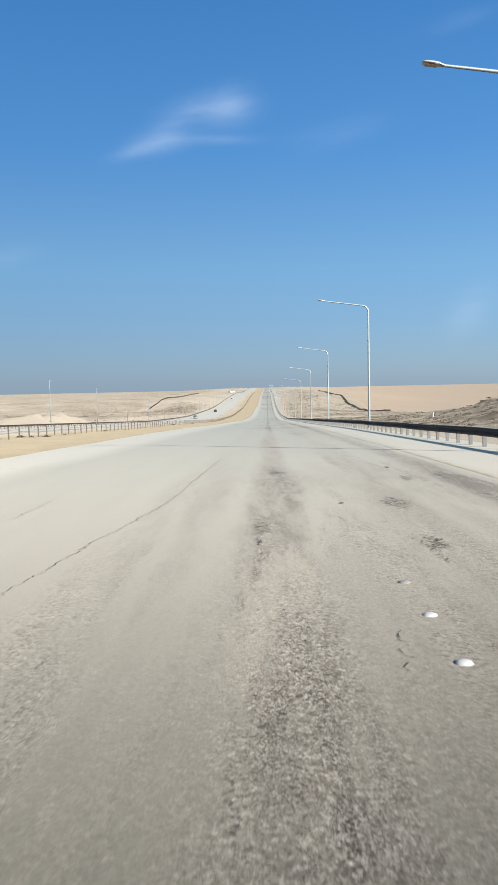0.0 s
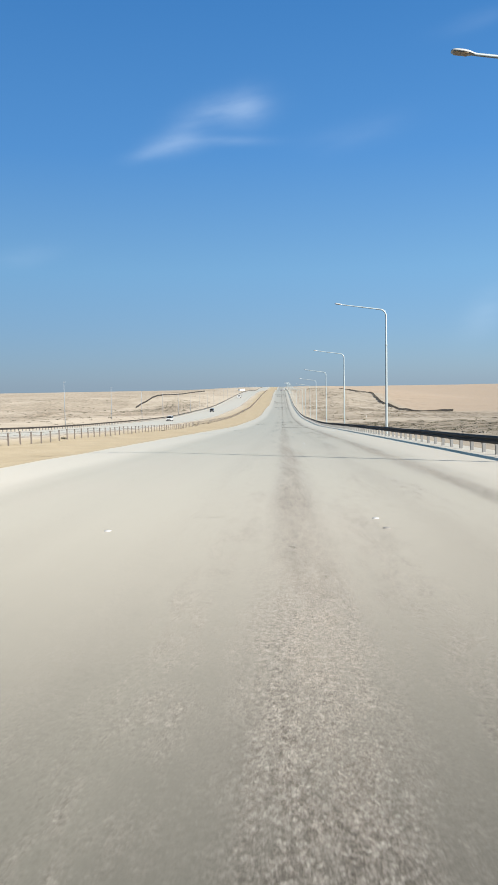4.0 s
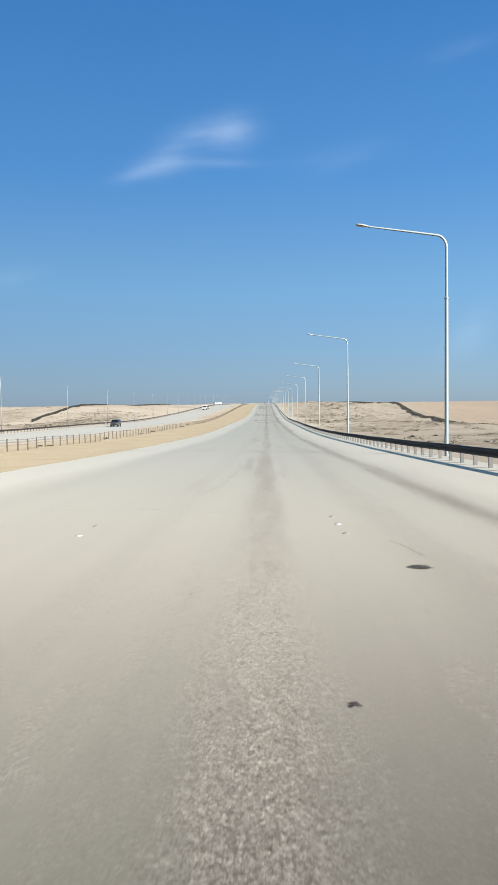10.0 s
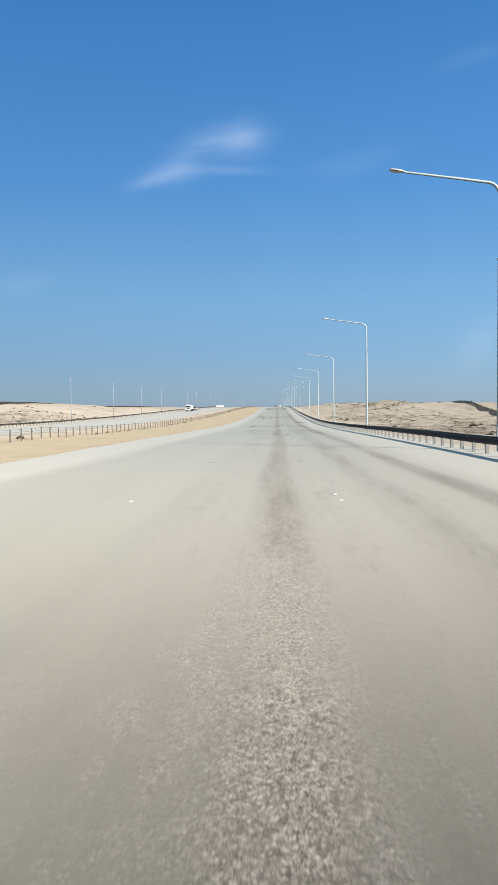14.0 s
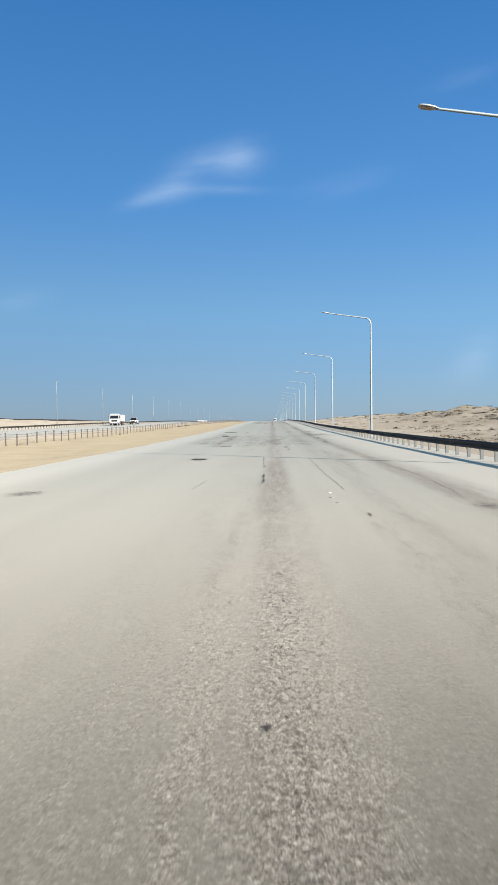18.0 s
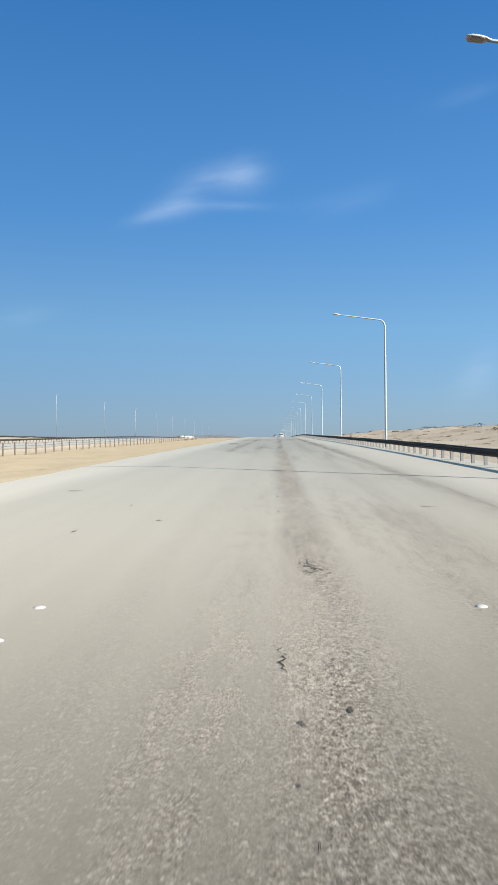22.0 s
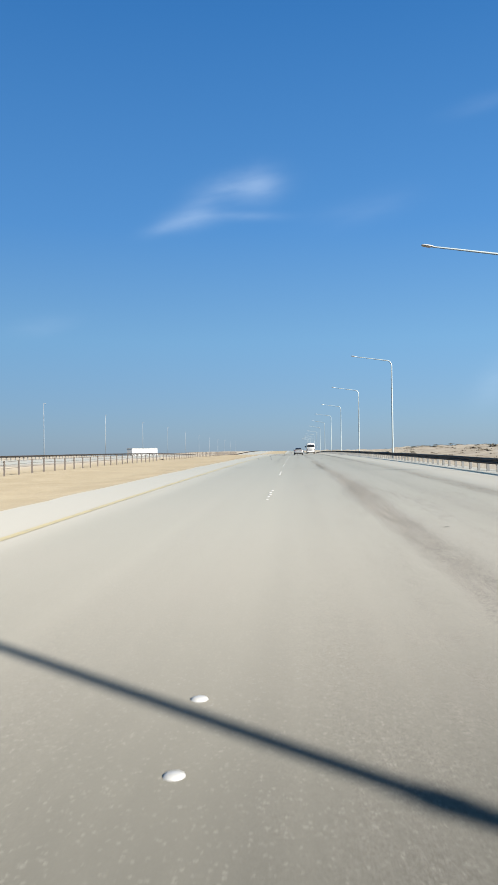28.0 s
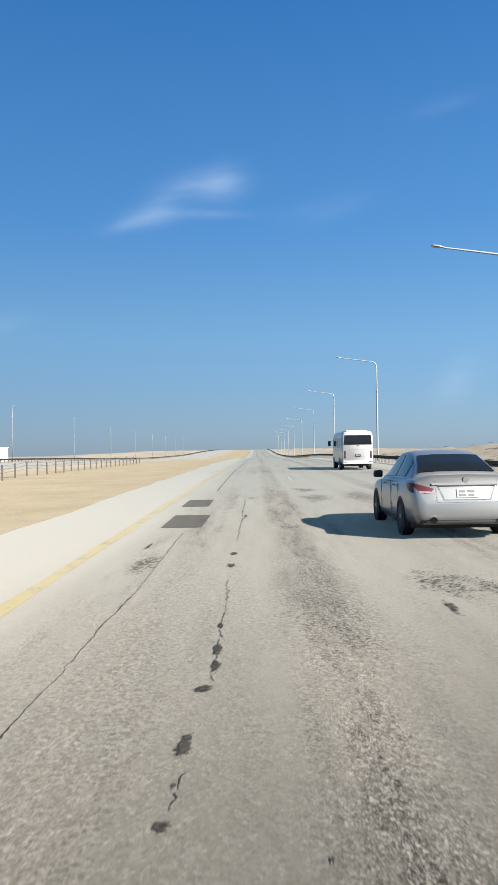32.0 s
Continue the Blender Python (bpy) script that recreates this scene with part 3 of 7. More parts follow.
def land(x, y):
    """Height of the desert."""
    x, y = np.asarray(x, float), np.asarray(y, float)
    base = road_z(y)
    right = smooth01(11.5, 40, x)
    left = smooth01(-48.5, -85, x)
    z = base - 0.06
    median = smooth01(-8.2, -11, x) * smooth01(-30, -27, x)
    z = z - median * (0.16 + 0.09 * ripples(x, y, 14, 3))
    z = z - smooth01(9.6, 10.0, x) * 0.1 - smooth01(-45.6, -47, x) * 0.1
    dune = smooth01(92, 190, x) * smooth01(350, 600, y)
    rough = np.maximum(ripples(x, y, 23, 4, 5), -0.35) + 0.35
    z = z + right * (1 - dune) * rough * (0.55 + 0.2 * smooth01(600, 720, y))
    z = z + right * (1 - dune) * smooth01(560, 700, y) * 0.28 * np.maximum(ripples(x, y, 8.5, 2, 17), -0.2)
    z = z + left * 0.4 * rough * (1 - smooth01(-150, -400, x))
    z = z + smooth01(26, 80, x) * along(y, RIGHT_Y, RIGHT_H)
    z = z + smooth01(-54, -104, x) * along(y, LEFT_Y, LEFT_H) * (1 - 0.7 * smooth01(-150, -320, x))
    # scrub bank beside the start, sand hummocks beside the flat stretch
    hills = bump_at(x, y, 44, 95, 24, 95, 2.9) + bump_at(x, y, 47, 830, 17, 95, 1.5) + bump_at(x, y, 44, 990, 17, 95, 1.2) + bump_at(x, y, 48, 1150, 20, 90, 1.0) + bump_at(x, y, 52, 1330, 24, 110, 1.6)
    z = z + hills * right * (1 + 0.35 * ripples(x, y, 31, 3, 9))
    # spoil heaps and a low brown bank beyond the opposite carriageway
    heaps = bump_at(x, y, -61, 196, 6, 9, 3.2) + bump_at(x, y, -58, 214, 4, 8, 2.6) + bump_at(x, y, -57, 232, 5, 12, 1.8) + bump_at(x, y, -66, 245, 8, 30, 1.6)
    z = z + smooth01(-49, -55, x) * heaps * (1 + 0.6 * ripples(x, y, 6, 3, 3)) + left * bump_at(x, y, -118, 520, 6, 100, 1.3)
    z = z + left * (bump_at(x, y, -63, 400, 9, 70, 1.3) + bump_at(x, y, -68, 320, 12, 70, 1.2) + bump_at(x, y, -84, 440, 26, 70, 1.3) + bump_at(x, y, -78, 800, 22, 90, 1.6))
    z = z * (1 - dune) + dune * (along(y, DUNE_Y, DUNE_Z) + 0.5 * ripples(x, y, 160, 2, 13))
    wide = smooth01(-140, -320, x) * (1 - smooth01(1200, 2200, y))
    return z + wide * 0.9 * ripples(x, y, 190, 3, 11) - 4.5 * smooth01(-90, -260, x) * smooth01(1300, 1900, y)


def lz(x, y):
    return float(land(x, y))


def steps(*spans):
    out = []
    for a, b, s in spans:
        out += list(np.arange(a, b, s))
    return np.array(out + [spans[-1][1]])


def build_ground():
    xs = steps((-3600, -600, 150), (-600, -200, 20), (-200, -60, 5), (-60, -48, 2.4), (-48, -7, 1.0), (-7, 8, 7.5), (8, 12, 1.0), (12, 110, 1.6), (110, 220, 6), (220, 600, 20), (600, 3600, 150))
    ys = steps((-400, -60, 20), (-60, 1260, 3.0), (1260, 1800, 10), (1800, 3000, 60), (3000, 4950, 150))
    X, Y = np.meshgrid(xs, ys)
    Z = land(X, Y)
    n, m = X.shape
    verts = np.stack([X, Y, Z], -1).reshape(-1, 3)
    a = (np.arange(n - 1)[:, None] * m + np.arange(m - 1)[None]).reshape(-1)
    faces = np.stack([a, a + 1, a + m + 1, a + m], 1)
    me = bpy.data.meshes.new("ground")
    me.vertices.add(len(verts))
    me.vertices.foreach_set("co", verts.reshape(-1))
    me.loops.add(faces.size)
    me.loops.foreach_set("vertex_index", faces.reshape(-1))
    me.polygons.add(len(faces))
    me.polygons.foreach_set("loop_start", np.arange(0, faces.size, 4))
    me.polygons.foreach_set("loop_total", np.full(len(faces), 4))
    me.polygons.foreach_set("use_smooth", np.ones(len(faces), bool))
    me.update(calc_edges=True)
    at = me.color_attributes.new("soil", "FLOAT_COLOR", "POINT")
    scrub = np.clip(0.55 + 0.5 * ripples(X, Y, 85, 4, 20), 0, 1) * np.clip(smooth01(10, 16, X) + smooth01(-47, -60, X), 0, 1)
    dune = smooth01(84, 96, X) * smooth01(480, 560, Y)
    scrub = scrub * (1 - dune) * (1 - 0.72 * smooth01(560, 700, Y))
    scrub = np.maximum(scrub, smooth01(14, 22, X) * (1 - smooth01(260, 360, Y)) * (0.8 + 0.2 * ripples(X, Y, 30, 2, 8)) * (1 - smooth01(95, 130, X)))
    patch = np.clip(1.7 * ripples(X, Y, 11, 3, 24) + 0.1, 0, 1) * smooth01(560, 630, Y) * smooth01(13, 20, X) * (1 - smooth01(84, 96, X))
    patch = np.maximum(patch, np.clip(1.6 * ripples(X, Y, 24, 2, 26) - 0.05, 0, 1) * smooth01(-56, -66, X) * (1 - smooth01(-160, -260, X)))
    scrub = np.maximum(scrub, (0.65 - 0.25 * smooth01(740, 800, Y)) * patch)
    scrub = scrub * (1 - np.clip(1.3 * bump_at(X, Y, -63, 400, 10, 75, 1.0), 0, 1))
    scrub = np.maximum(scrub, (0.5 + 0.25 * ripples(X, Y, 60, 3, 22)) * smooth01(-104, -135, X))
    scrub = np.maximum(scrub, 0.9 * np.clip(1.4 * bump_at(X, Y, -78, 660, 20, 95, 1.0) + 0.4 * ripples(X, Y, 18, 3, 14) - 0.2, 0, 1) * smooth01(-54, -60, X))
    scrub = np.maximum(scrub, np.clip(1.5 * bump_at(X, Y, -117, 520, 4, 105, 1.0), 0, 1))
    scrub = scrub * (1 - np.clip(1.3 * bump_at(X, Y, -62, 215, 11, 45, 1.0), 0, 1))
    verge = smooth01(-7.5, -8.2, X) * smooth01(-29, -20, X)
    rgba = np.stack([scrub, verge, dune, np.ones_like(X)], -1)
    at.data.foreach_set("color", rgba.reshape(-1))
    me.materials.append(SAND)
    ob = new("ground", me)
    return tagged(ob, "pale sandy desert ground with stony scrubland and smooth dunes", "desert ground", kind="structure")


def ribbon(name, x0, x1, y0, y1, lift, mat, parent=None, step=3.0, cols=2, wobble=0.0):
    """A strip lying on the road's profile."""
    ys = np.arange(y0, y1 + 0.01, step)
    verts, faces = [], []
    for i, y in enumerate(ys):
        z = rz(y) + lift
        for k in range(cols):
            x = x0 + (x1 - x0) * k / (cols - 1)
            if wobble and k in (0, cols - 1):
                x += wobble * (noise.noise((y * 0.4, k * 9.0, x0)) + 0.5 * noise.noise((y * 1.7, k * 5.0, x0)))
            verts.append((x, y, z))
    for i in range(len(ys) - 1):
        for k in range(cols - 1):
            a = i * cols + k
            faces.append((a, a + 1, a + cols + 1, a + cols))
    return mesh_object(name, verts, faces, mat, parent)


# how far the paved shoulder on the median side is free of sand
EDGE_Y = [0, 30, 100, 140, 280, 460, 510, 615, 655, 690, 800, 905, 945, 1000]
EDGE_DX = [-0.4, -0.5, -1.4, -0.5, -1.1, -0.5, -0.35, -0.9, -0.5, 0.25, 0.35, 0.1, -0.3, -0.1]


def slab(name, x0, x1, y0, y1, mat, wobble):
    """A carriageway: top sheet and sunk side faces."""
    ys = np.arange(y0, y1 + 0.01, 2.0)
    verts, faces = [], []
    for y in ys:
        z = rz(y)
        a = x0 + (float(np.interp(y, EDGE_Y, EDGE_DX)) if x0 > -20 else 0.0) + wobble * (noise.noise((y * 0.13, 3.0, x0)) + 0.5 * noise.noise((y * 0.9, 7.0, x0)))
        row = [(a - 0.03, y, z - 0.3), (a, y, z - 0.012)] + [(x0 + (x1 - x0) * k / 6, y, z) for k in range(1, 6)] + [(x1, y, z), (x1 + 0.1, y, z - 0.3)]
        verts += row
    m = 9
    for i in range(len(ys) - 1):
        for k in range(m - 1):
            a = i * m + k
            faces.append((a, a + 1, a + m + 1, a + m))
    return mesh_object(name, verts, faces, mat)


build_ground()
ROAD = tagged(slab("road", -8.0, 9.7, -120, 2300, ASPHALT, 0.22), "sun-bleached cracked asphalt motorway carriageway dusted with sand", "road", kind="structure")
ROAD_2 = tagged(slab("road", -45.4, -28.0, -120, 2300, ASPHALT_FAR, 0.2), "pale asphalt carriageway across the sandy median", "road", kind="structure")
tagged(ribbon("edge_line", -5.97, -5.8, 940, 1500, 0.006, YELLOW, ROAD, 2.0, 2, 0.02), "worn yellow edge line")
tagged(ribbon("edge_line", 5.45, 5.6, -100, 150, 0.006, YELLOW_PALE, ROAD, 2.0, 2, 0.02), "bleached yellow edge line")
tagged(ribbon("edge_line", -42.0, -41.8, -60, 1500, 0.006, YELLOW_PALE, ROAD_2, 4.0), "bleached yellow edge line")
tagged(ribbon("edge_line", -30.6, -30.4, -60, 1500, 0.006, YELLOW_PALE, ROAD_2, 4.0), "bleached yellow edge line")

# ---- street lamps ----
LAMP_Y0, LAMP_STEP = 71.18, 47.368
# the lamps stand a little out of step
LAMP_OFF_I = [-3, 2, 3, 4, 6, 7, 8, 10, 11, 12, 13, 14, 15, 16, 17, 18, 20, 21, 22, 23, 24, 34]
LAMP_OFF = [0.0, 0.0, 0.27, 0.0, 0.0, -0.5, 0.0, 0.0, 0.6, 0.3, 0.3, 0.8, 0.0, 0.2, 0.65, 0.0, 0.0, -1.2, 0.0, -2.5, 0.0, 0.0]


def street_lamp():
    root = tagged(new("street_lamp"), "tall galvanised steel street lamp with one long arm", "street lamp", "street lamps along the motorway")
    bm = bmesh.new()
    tube(bm, [(0, 0, z) for z in (0.0, 2.6, 5.4, 8.2)], [0.108, 0.103, 0.098, 0.092], 14, False)
    part("pole", bm, POLE_STEEL, root, smooth=True)
    bm = bmesh.new()
    tube(bm, [(0, 0, 8.2), (0, 0, 9.5), (0, 0, 10.72)], [0.076, 0.073, 0.07], 14, False)
    part("upper_pole", bm, POLE_STEEL, root, smooth=True)
    bm = bmesh.new()
    bend = [(-0.52 * (1 - math.cos(a)), 0, 10.72 + 0.62 * math.sin(a)) for a in (radians(d) for d in (0, 16, 32, 48, 64, 80))]
    tube(bm, bend + [(-0.62, 0, 11.36), (-1.7, 0, 11.515), (-2.8, 0, 11.67), (-3.95, 0, 11.83)], [0.07, 0.07, 0.069, 0.068, 0.066, 0.064, 0.062, 0.056, 0.05, 0.044], 12, False)
    part("arm", bm, POLE_STEEL, root, smooth=True)
    bm = bmesh.new()
    tube(bm, [(0, 0, 8.14), (0, 0, 8.17), (0, 0, 8.24), (0, 0, 8.27)], [0.098, 0.116, 0.116, 0.08], 14)
    part("collar", bm, POLE_STEEL, root)
    bm = bmesh.new()
    box(bm, -0.2, 0.2, -0.2, 0.2, -0.02, 0.1, 0.008)
    part("base_plate", bm, GALV, root)
    bm = bmesh.new()
    box(bm, -0.115, -0.085, -0.07, 0.07, 0.75, 1.25, 0.006)
    part("hatch", bm, GALV, root, "steel service hatch")
    bm = bmesh.new()
    sec = [(-3.86, 0.05, 0.045), (-3.93, 0.07, 0.055), (-4.03, 0.14, 0.075), (-4.2, 0.17, 0.085), (-4.4, 0.165, 0.08), (-4.5, 0.13, 0.055), (-4.53, 0.09, 0.03)]
    rings = []
    for x, w, h in sec:
        zc = 11.82 + (-3.86 - x) * 0.15
        rings.append([bm.verts.new((x, w * math.cos(a), zc + h * math.sin(a) * (1.0 if math.sin(a) > 0 else 0.45))) for a in (2 * math.pi * k / 14 for k in range(14))])
    for r0, r1 in zip(rings, rings[1:]):
        for k in range(14):
            bm.faces.new((r0[k], r0[(k + 1) % 14], r1[(k + 1) % 14], r1[k]))
    bm.faces.new(rings[0])
    bm.faces.new(rings[-1])
    head = part("lamp_head", bm, HEAD_PAINT, root, "flat cobra-head lantern", True)
    bm = bmesh.new()
    box(bm, -4.46, -4.08, -0.135, 0.135, -0.03, 0.012, 0.012)
    for v in bm.verts:
        v.co.z += 11.81 + (-3.86 - v.co.x) * 0.15
    part("lens", bm, LAMP_GLASS, head, "brownish lantern lens")
    return root


lamp = street_lamp()
for i in range(-3, 34):
    y = LAMP_Y0 + i * LAMP_STEP
    y += float(np.interp(i, LAMP_OFF_I, LAMP_OFF))
    m = pose(10.12, y, rz(y) - 0.3, 0, 0, 0)
    if i == -3:
        lamp.matrix_basis = m
    else:
        copy_thing(lamp, m)


def lamp_mast():
    """Slim mast of the far side with a small lantern on its top."""
    root = tagged(new("lamp_mast"), "slim grey steel lamp mast beyond the opposite carriageway", "street lamp", "lamp masts of the opposite carriageway")
    bm = bmesh.new()
    tube(bm, [(0, 0, 0), (0, 0, 4), (0, 0, 8), (0, 0, 10.3)], [0.085, 0.075, 0.06, 0.045], 8)
    part("pole", bm, MAST_STEEL, root, smooth=True)
    bm = bmesh.new()
    box(bm, -0.45, 0.1, -0.09, 0.09, 10.28, 10.4, 0.02)
    part("lamp_head", bm, MAST_STEEL, root)
    bm = bmesh.new()
    box(bm, -0.18, 0.18, -0.18, 0.18, -0.02, 0.03)
    part("base_plate", bm, GALV, root)
    return root


mast = lamp_mast()
for i in range(-1, 34):
    y = LAMP_Y0 + i * LAMP_STEP + 5.5
    m = pose(-47.2, y, lz(-47.2, y), 0, 0, 180)
    if i == -1:
        mast.matrix_basis = m
    else:
        copy_thing(mast, m)

# ---- guard rails ----
W_PROFILE = [(0.0, 0.7), (-0.03, 0.695), (-0.085, 0.645), (-0.085, 0.6), (-0.02, 0.565), (-0.02, 0.525), (-0.085, 0.49), (-0.085, 0.445), (-0.03, 0.395), (0.0, 0.39)]
RAIL_LEN, RAIL_POSTS = LAMP_STEP, 24


def beam_mesh(x, y0, flip):
    """The corrugated beam of one stretch, following the road."""
    back = [(px + 0.012, pz) for px, pz in W_PROFILE][::-1]
    ring = W_PROFILE + back
    verts, faces = [], []
    n = len(ring)
    cuts = 9
    for i in range(cuts):
        y = y0 + RAIL_LEN * i / (cuts - 1)
        z = rz(y)
        for px, pz in ring:
            verts.append((px * flip, y - y0, z + pz - rz(y0) + 0.012 * math.sin(y * 0.7)))
    for i in range(cuts - 1):
        for k in range(n):
            a, b = i * n + k, i * n + (k + 1) % n
            faces.append((a, b, b + n, a + n))
    return verts, faces


def post_mesh():
    bm = bmesh.new()
    box(bm, 0.03, 0.16, -0.05, -0.043, -0.25, 0.6)
    box(bm, 0.03, 0.16, 0.043, 0.05, -0.25, 0.6)
    box(bm, 0.152, 0.16, -0.043, 0.043, -0.25, 0.6)
    box(bm, 0.0, 0.03, -0.04, 0.04, 0.34, 0.62)
    return bm


POST = None


def guard_rail(x, y0, flip, group):
    global POST
    root = tagged(new("guard_rail"), "weathered steel guard rail with a corrugated beam on steel posts", "guard rail", group)
    root.matrix_basis = pose(x, y0, rz(y0))
    v, f = beam_mesh(x, y0, flip)
    mesh_object("beam", v, f, RAIL_STEEL, root)
    for k in range(RAIL_POSTS):
        dy = RAIL_LEN * (k + 0.5) / RAIL_POSTS
        m = pose(0, dy, rz(y0 + dy) - rz(y0), 0, 0, 0 if flip > 0 else 180)
        if POST is None:
            POST = part("post", post_mesh(), POST_STEEL, root)
            POST.matrix_basis = m
        else:
            share("post", POST, root, m)
    return root


for i in range(-3, 27):
    guard_rail(8.72, LAMP_Y0 + i * LAMP_STEP, 1, "guard rail stretches along the road")
for i in range(-1, 27):
    guard_rail(-45.9, LAMP_Y0 + i * LAMP_STEP, -1, "guard rail stretches of the opposite carriageway")


def far_rail(x, flip):
    """The rail as it runs on into the distance."""
    verts, faces = [], []
    for i in range(27, 42):
        y0 = LAMP_Y0 + i * LAMP_STEP
        v, f = beam_mesh(x, y0, flip)
        b = len(verts)
        verts += [(p[0] + x, p[1] + y0, p[2] + rz(y0)) for p in v]
        faces += [tuple(k + b for k in q) for q in f]
        for k in range(RAIL_POSTS):
            y = y0 + RAIL_LEN * (k + 0.5) / RAIL_POSTS
            z = rz(y)
            b = len(verts)
            verts += [(x + sx * 0.06 + 0.08 * flip, y + sy * 0.05, z + sz) for sz in (-0.2, 0.6) for sx, sy in ((-1, -1), (1, -1), (1, 1), (-1, 1))]
            faces += [(b + a, b + (a + 1) % 4, b + 4 + (a + 1) % 4, b + 4 + a) for a in range(4)]
    ob = mesh_object("guard_rail_distance", verts, faces, RAIL_STEEL)
    return tagged(ob, "weathered steel guard rail running into the distance", "guard rail", kind="stuff")


far_rail(8.72, 1)
far_rail(-45.9, -1)

# ---- cable fence in the median ----
FENCE_X, FENCE_GAP, FENCE_N = -19.5, 2.63, 18
FPOST = None


def median_fence(y0):
    global FPOST
    root = tagged(new("cable_fence"), "low rusty cable fence on thin steel posts in the sandy median", "fence", "cable fence stretches in the median")
    z0 = lz(FENCE_X, y0)
    root.matrix_basis = pose(FENCE_X, y0, z0)
    for k in range(FENCE_N):
        y = y0 + FENCE_GAP * k
        lean = 3.0 * noise.noise((y, 2.0, 0.0))
        m = pose(0, FENCE_GAP * k, lz(FENCE_X, y) - z0, lean, 2.5 * noise.noise((y, 8.0, 1.0)), 0)
        if FPOST is None:
            bm = bmesh.new()
            box(bm, -0.05, 0.05, -0.035, 0.035, -0.3, 0.98, 0.006)
            box(bm, -0.06, 0.06, -0.045, 0.045, 0.98, 1.0)
            FPOST = part("post", bm, FENCE_STEEL, root)
            FPOST.matrix_basis = m
        else:
            share("post", FPOST, root, m)
    for h in (0.5, 0.72, 0.93):
        bm = bmesh.new()
        pts = [(0.0, FENCE_GAP * k, lz(FENCE_X, y0 + FENCE_GAP * k) - z0 + h) for k in range(FENCE_N + 1)]
        tube(bm, pts, 0.012, 5, False)
        part("cable", bm, FENCE_STEEL, root)
    return root


for i in range(27):
    median_fence(0 + i * FENCE_GAP * FENCE_N)

# ---- boundary fences out in the desert ----
def boundary_fence(x, y0, y1, name_group, mat, h, label):
    """Dark sheet fence on posts, following the land."""
    root = tagged(new("boundary_fence"), label, "fence", name_group)
    z0 = lz(x, y0)
    root.matrix_basis = pose(x, y0, z0)
    n = 16
    pts = []
    for i in range(n + 1):
        y = y0 + (y1 - y0) * i / n
        px = x + 1.5 * noise.noise((y * 0.02, x, 0.0))
        pts.append((px - x, y - y0, sum(lz(px, y + d) for d in (-8, -4, 0, 4, 8)) / 5 - z0))
    verts, faces = [], []
    for dx, dy, dz in pts:
        verts += [(dx - 0.03, dy, dz - 0.5), (dx - 0.03, dy, dz + h), (dx + 0.03, dy, dz + h), (dx + 0.03, dy, dz - 0.5)]
    for i in range(n):
        for k in range(3):
            a = i * 4 + k
            faces.append((a, a + 1, a + 5, a + 4))
    mesh_object("sheet", verts, faces, mat, root)
    for i in range(0, n, 2):
        bm = bmesh.new()
        dx, dy, dz = pts[i]
        box(bm, dx - 0.07, dx + 0.07, dy - 0.07, dy + 0.07, dz - 0.7, dz + h + 0.15)
        part("post", bm, FENCE_STEEL, root)
    return root


for y in range(720, 1240, 40):
    boundary_fence(-107, y, y + 40, "boundary fence stretches", MESH_DARK, 1.25, "dark weathered boundary fence on posts following the dunes")
for y in range(520, 1240, 40):
    boundary_fence(82, y, y + 40, "boundary fence stretches", NETTING, 1.3, "dusty brown netting fence on posts following the dunes")

# ---- small white marker posts beside the road ----
for x, y in ((26, 119), (36, 190), (24, 320), (30, 415), (22, 560)):
    root = tagged(new("marker_post"), "short white-painted concrete marker post in the sand", "marker post", "marker posts")
    root.matrix_basis = pose(x, y, lz(x, y), 0, 3, 20)
    bm = bmesh.new()
    box(bm, -0.09, 0.09, -0.09, 0.09, -0.2, 0.65, 0.02)
    part("shaft", bm, plain("white_marker_paint", (0.5, 0.49, 0.45), 0.7, dust=0.3), root)
    bm = bmesh.new()
    box(bm, -0.14, 0.14, -0.14, 0.14, -0.1, 0.06, 0.02)
    part("footing", bm, CONCRETE, root)

# ---- vehicles ----
PAINT_SILVER = plain("silver_car_paint", (0.4, 0.4, 0.385), 0.36, 0.68, vary=0.03, scale=2.0, coat=0.3)
PAINT_WHITE = plain("white_vehicle_paint", (0.55, 0.55, 0.535), 0.35, vary=0.06, scale=1.0, dust=0.1, coat=0.4)
PAINT_DARK = plain("dark_vehicle_paint", (0.03, 0.03, 0.035), 0.3, vary=0.1, scale=1.0, dust=0.15, coat=0.5)
GLASS = plain("dark_tinted_glass", (0.012, 0.014, 0.016), 0.08, vary=0.05)
RUBBER = plain("tyre_rubber", (0.02, 0.02, 0.02), 0.85, vary=0.3, scale=8, dust=0.15)
ALLOY = plain("alloy_wheel", (0.5, 0.5, 0.5), 0.35, 0.8, vary=0.1)
# black plastic parts, and the discs painted as shade in the wheel arches
BLACK = plain("black_plastic_and_arch_shade", (0.02, 0.02, 0.02), 0.6, vary=0.2, dust=0.1)
CHROME = plain("chrome", (0.75, 0.75, 0.75), 0.12, 1.0, vary=0.05)
RED = plain("red_tail_lens", (0.13, 0.035, 0.042), 0.3, vary=0.1, spec=0.2)
TRIM = plain("satin_silver_trim", (0.19, 0.19, 0.19), 0.5, 0.1, vary=0.05)
CLEAR = plain("clear_lamp_lens", (0.42, 0.3, 0.32), 0.12, vary=0.08, coat=0.6)
PLATE = plain("plate_white", (0.4, 0.4, 0.385), 0.5, vary=0.08)
BARS = plain("plate_dark_bars", (0.16, 0.16, 0.165), 0.6)
# near black, painted as the shade inside the exhaust pipe
BORE_SHADE = plain("exhaust_bore_shade", (0.008, 0.008, 0.008), 0.95, spec=0.1)
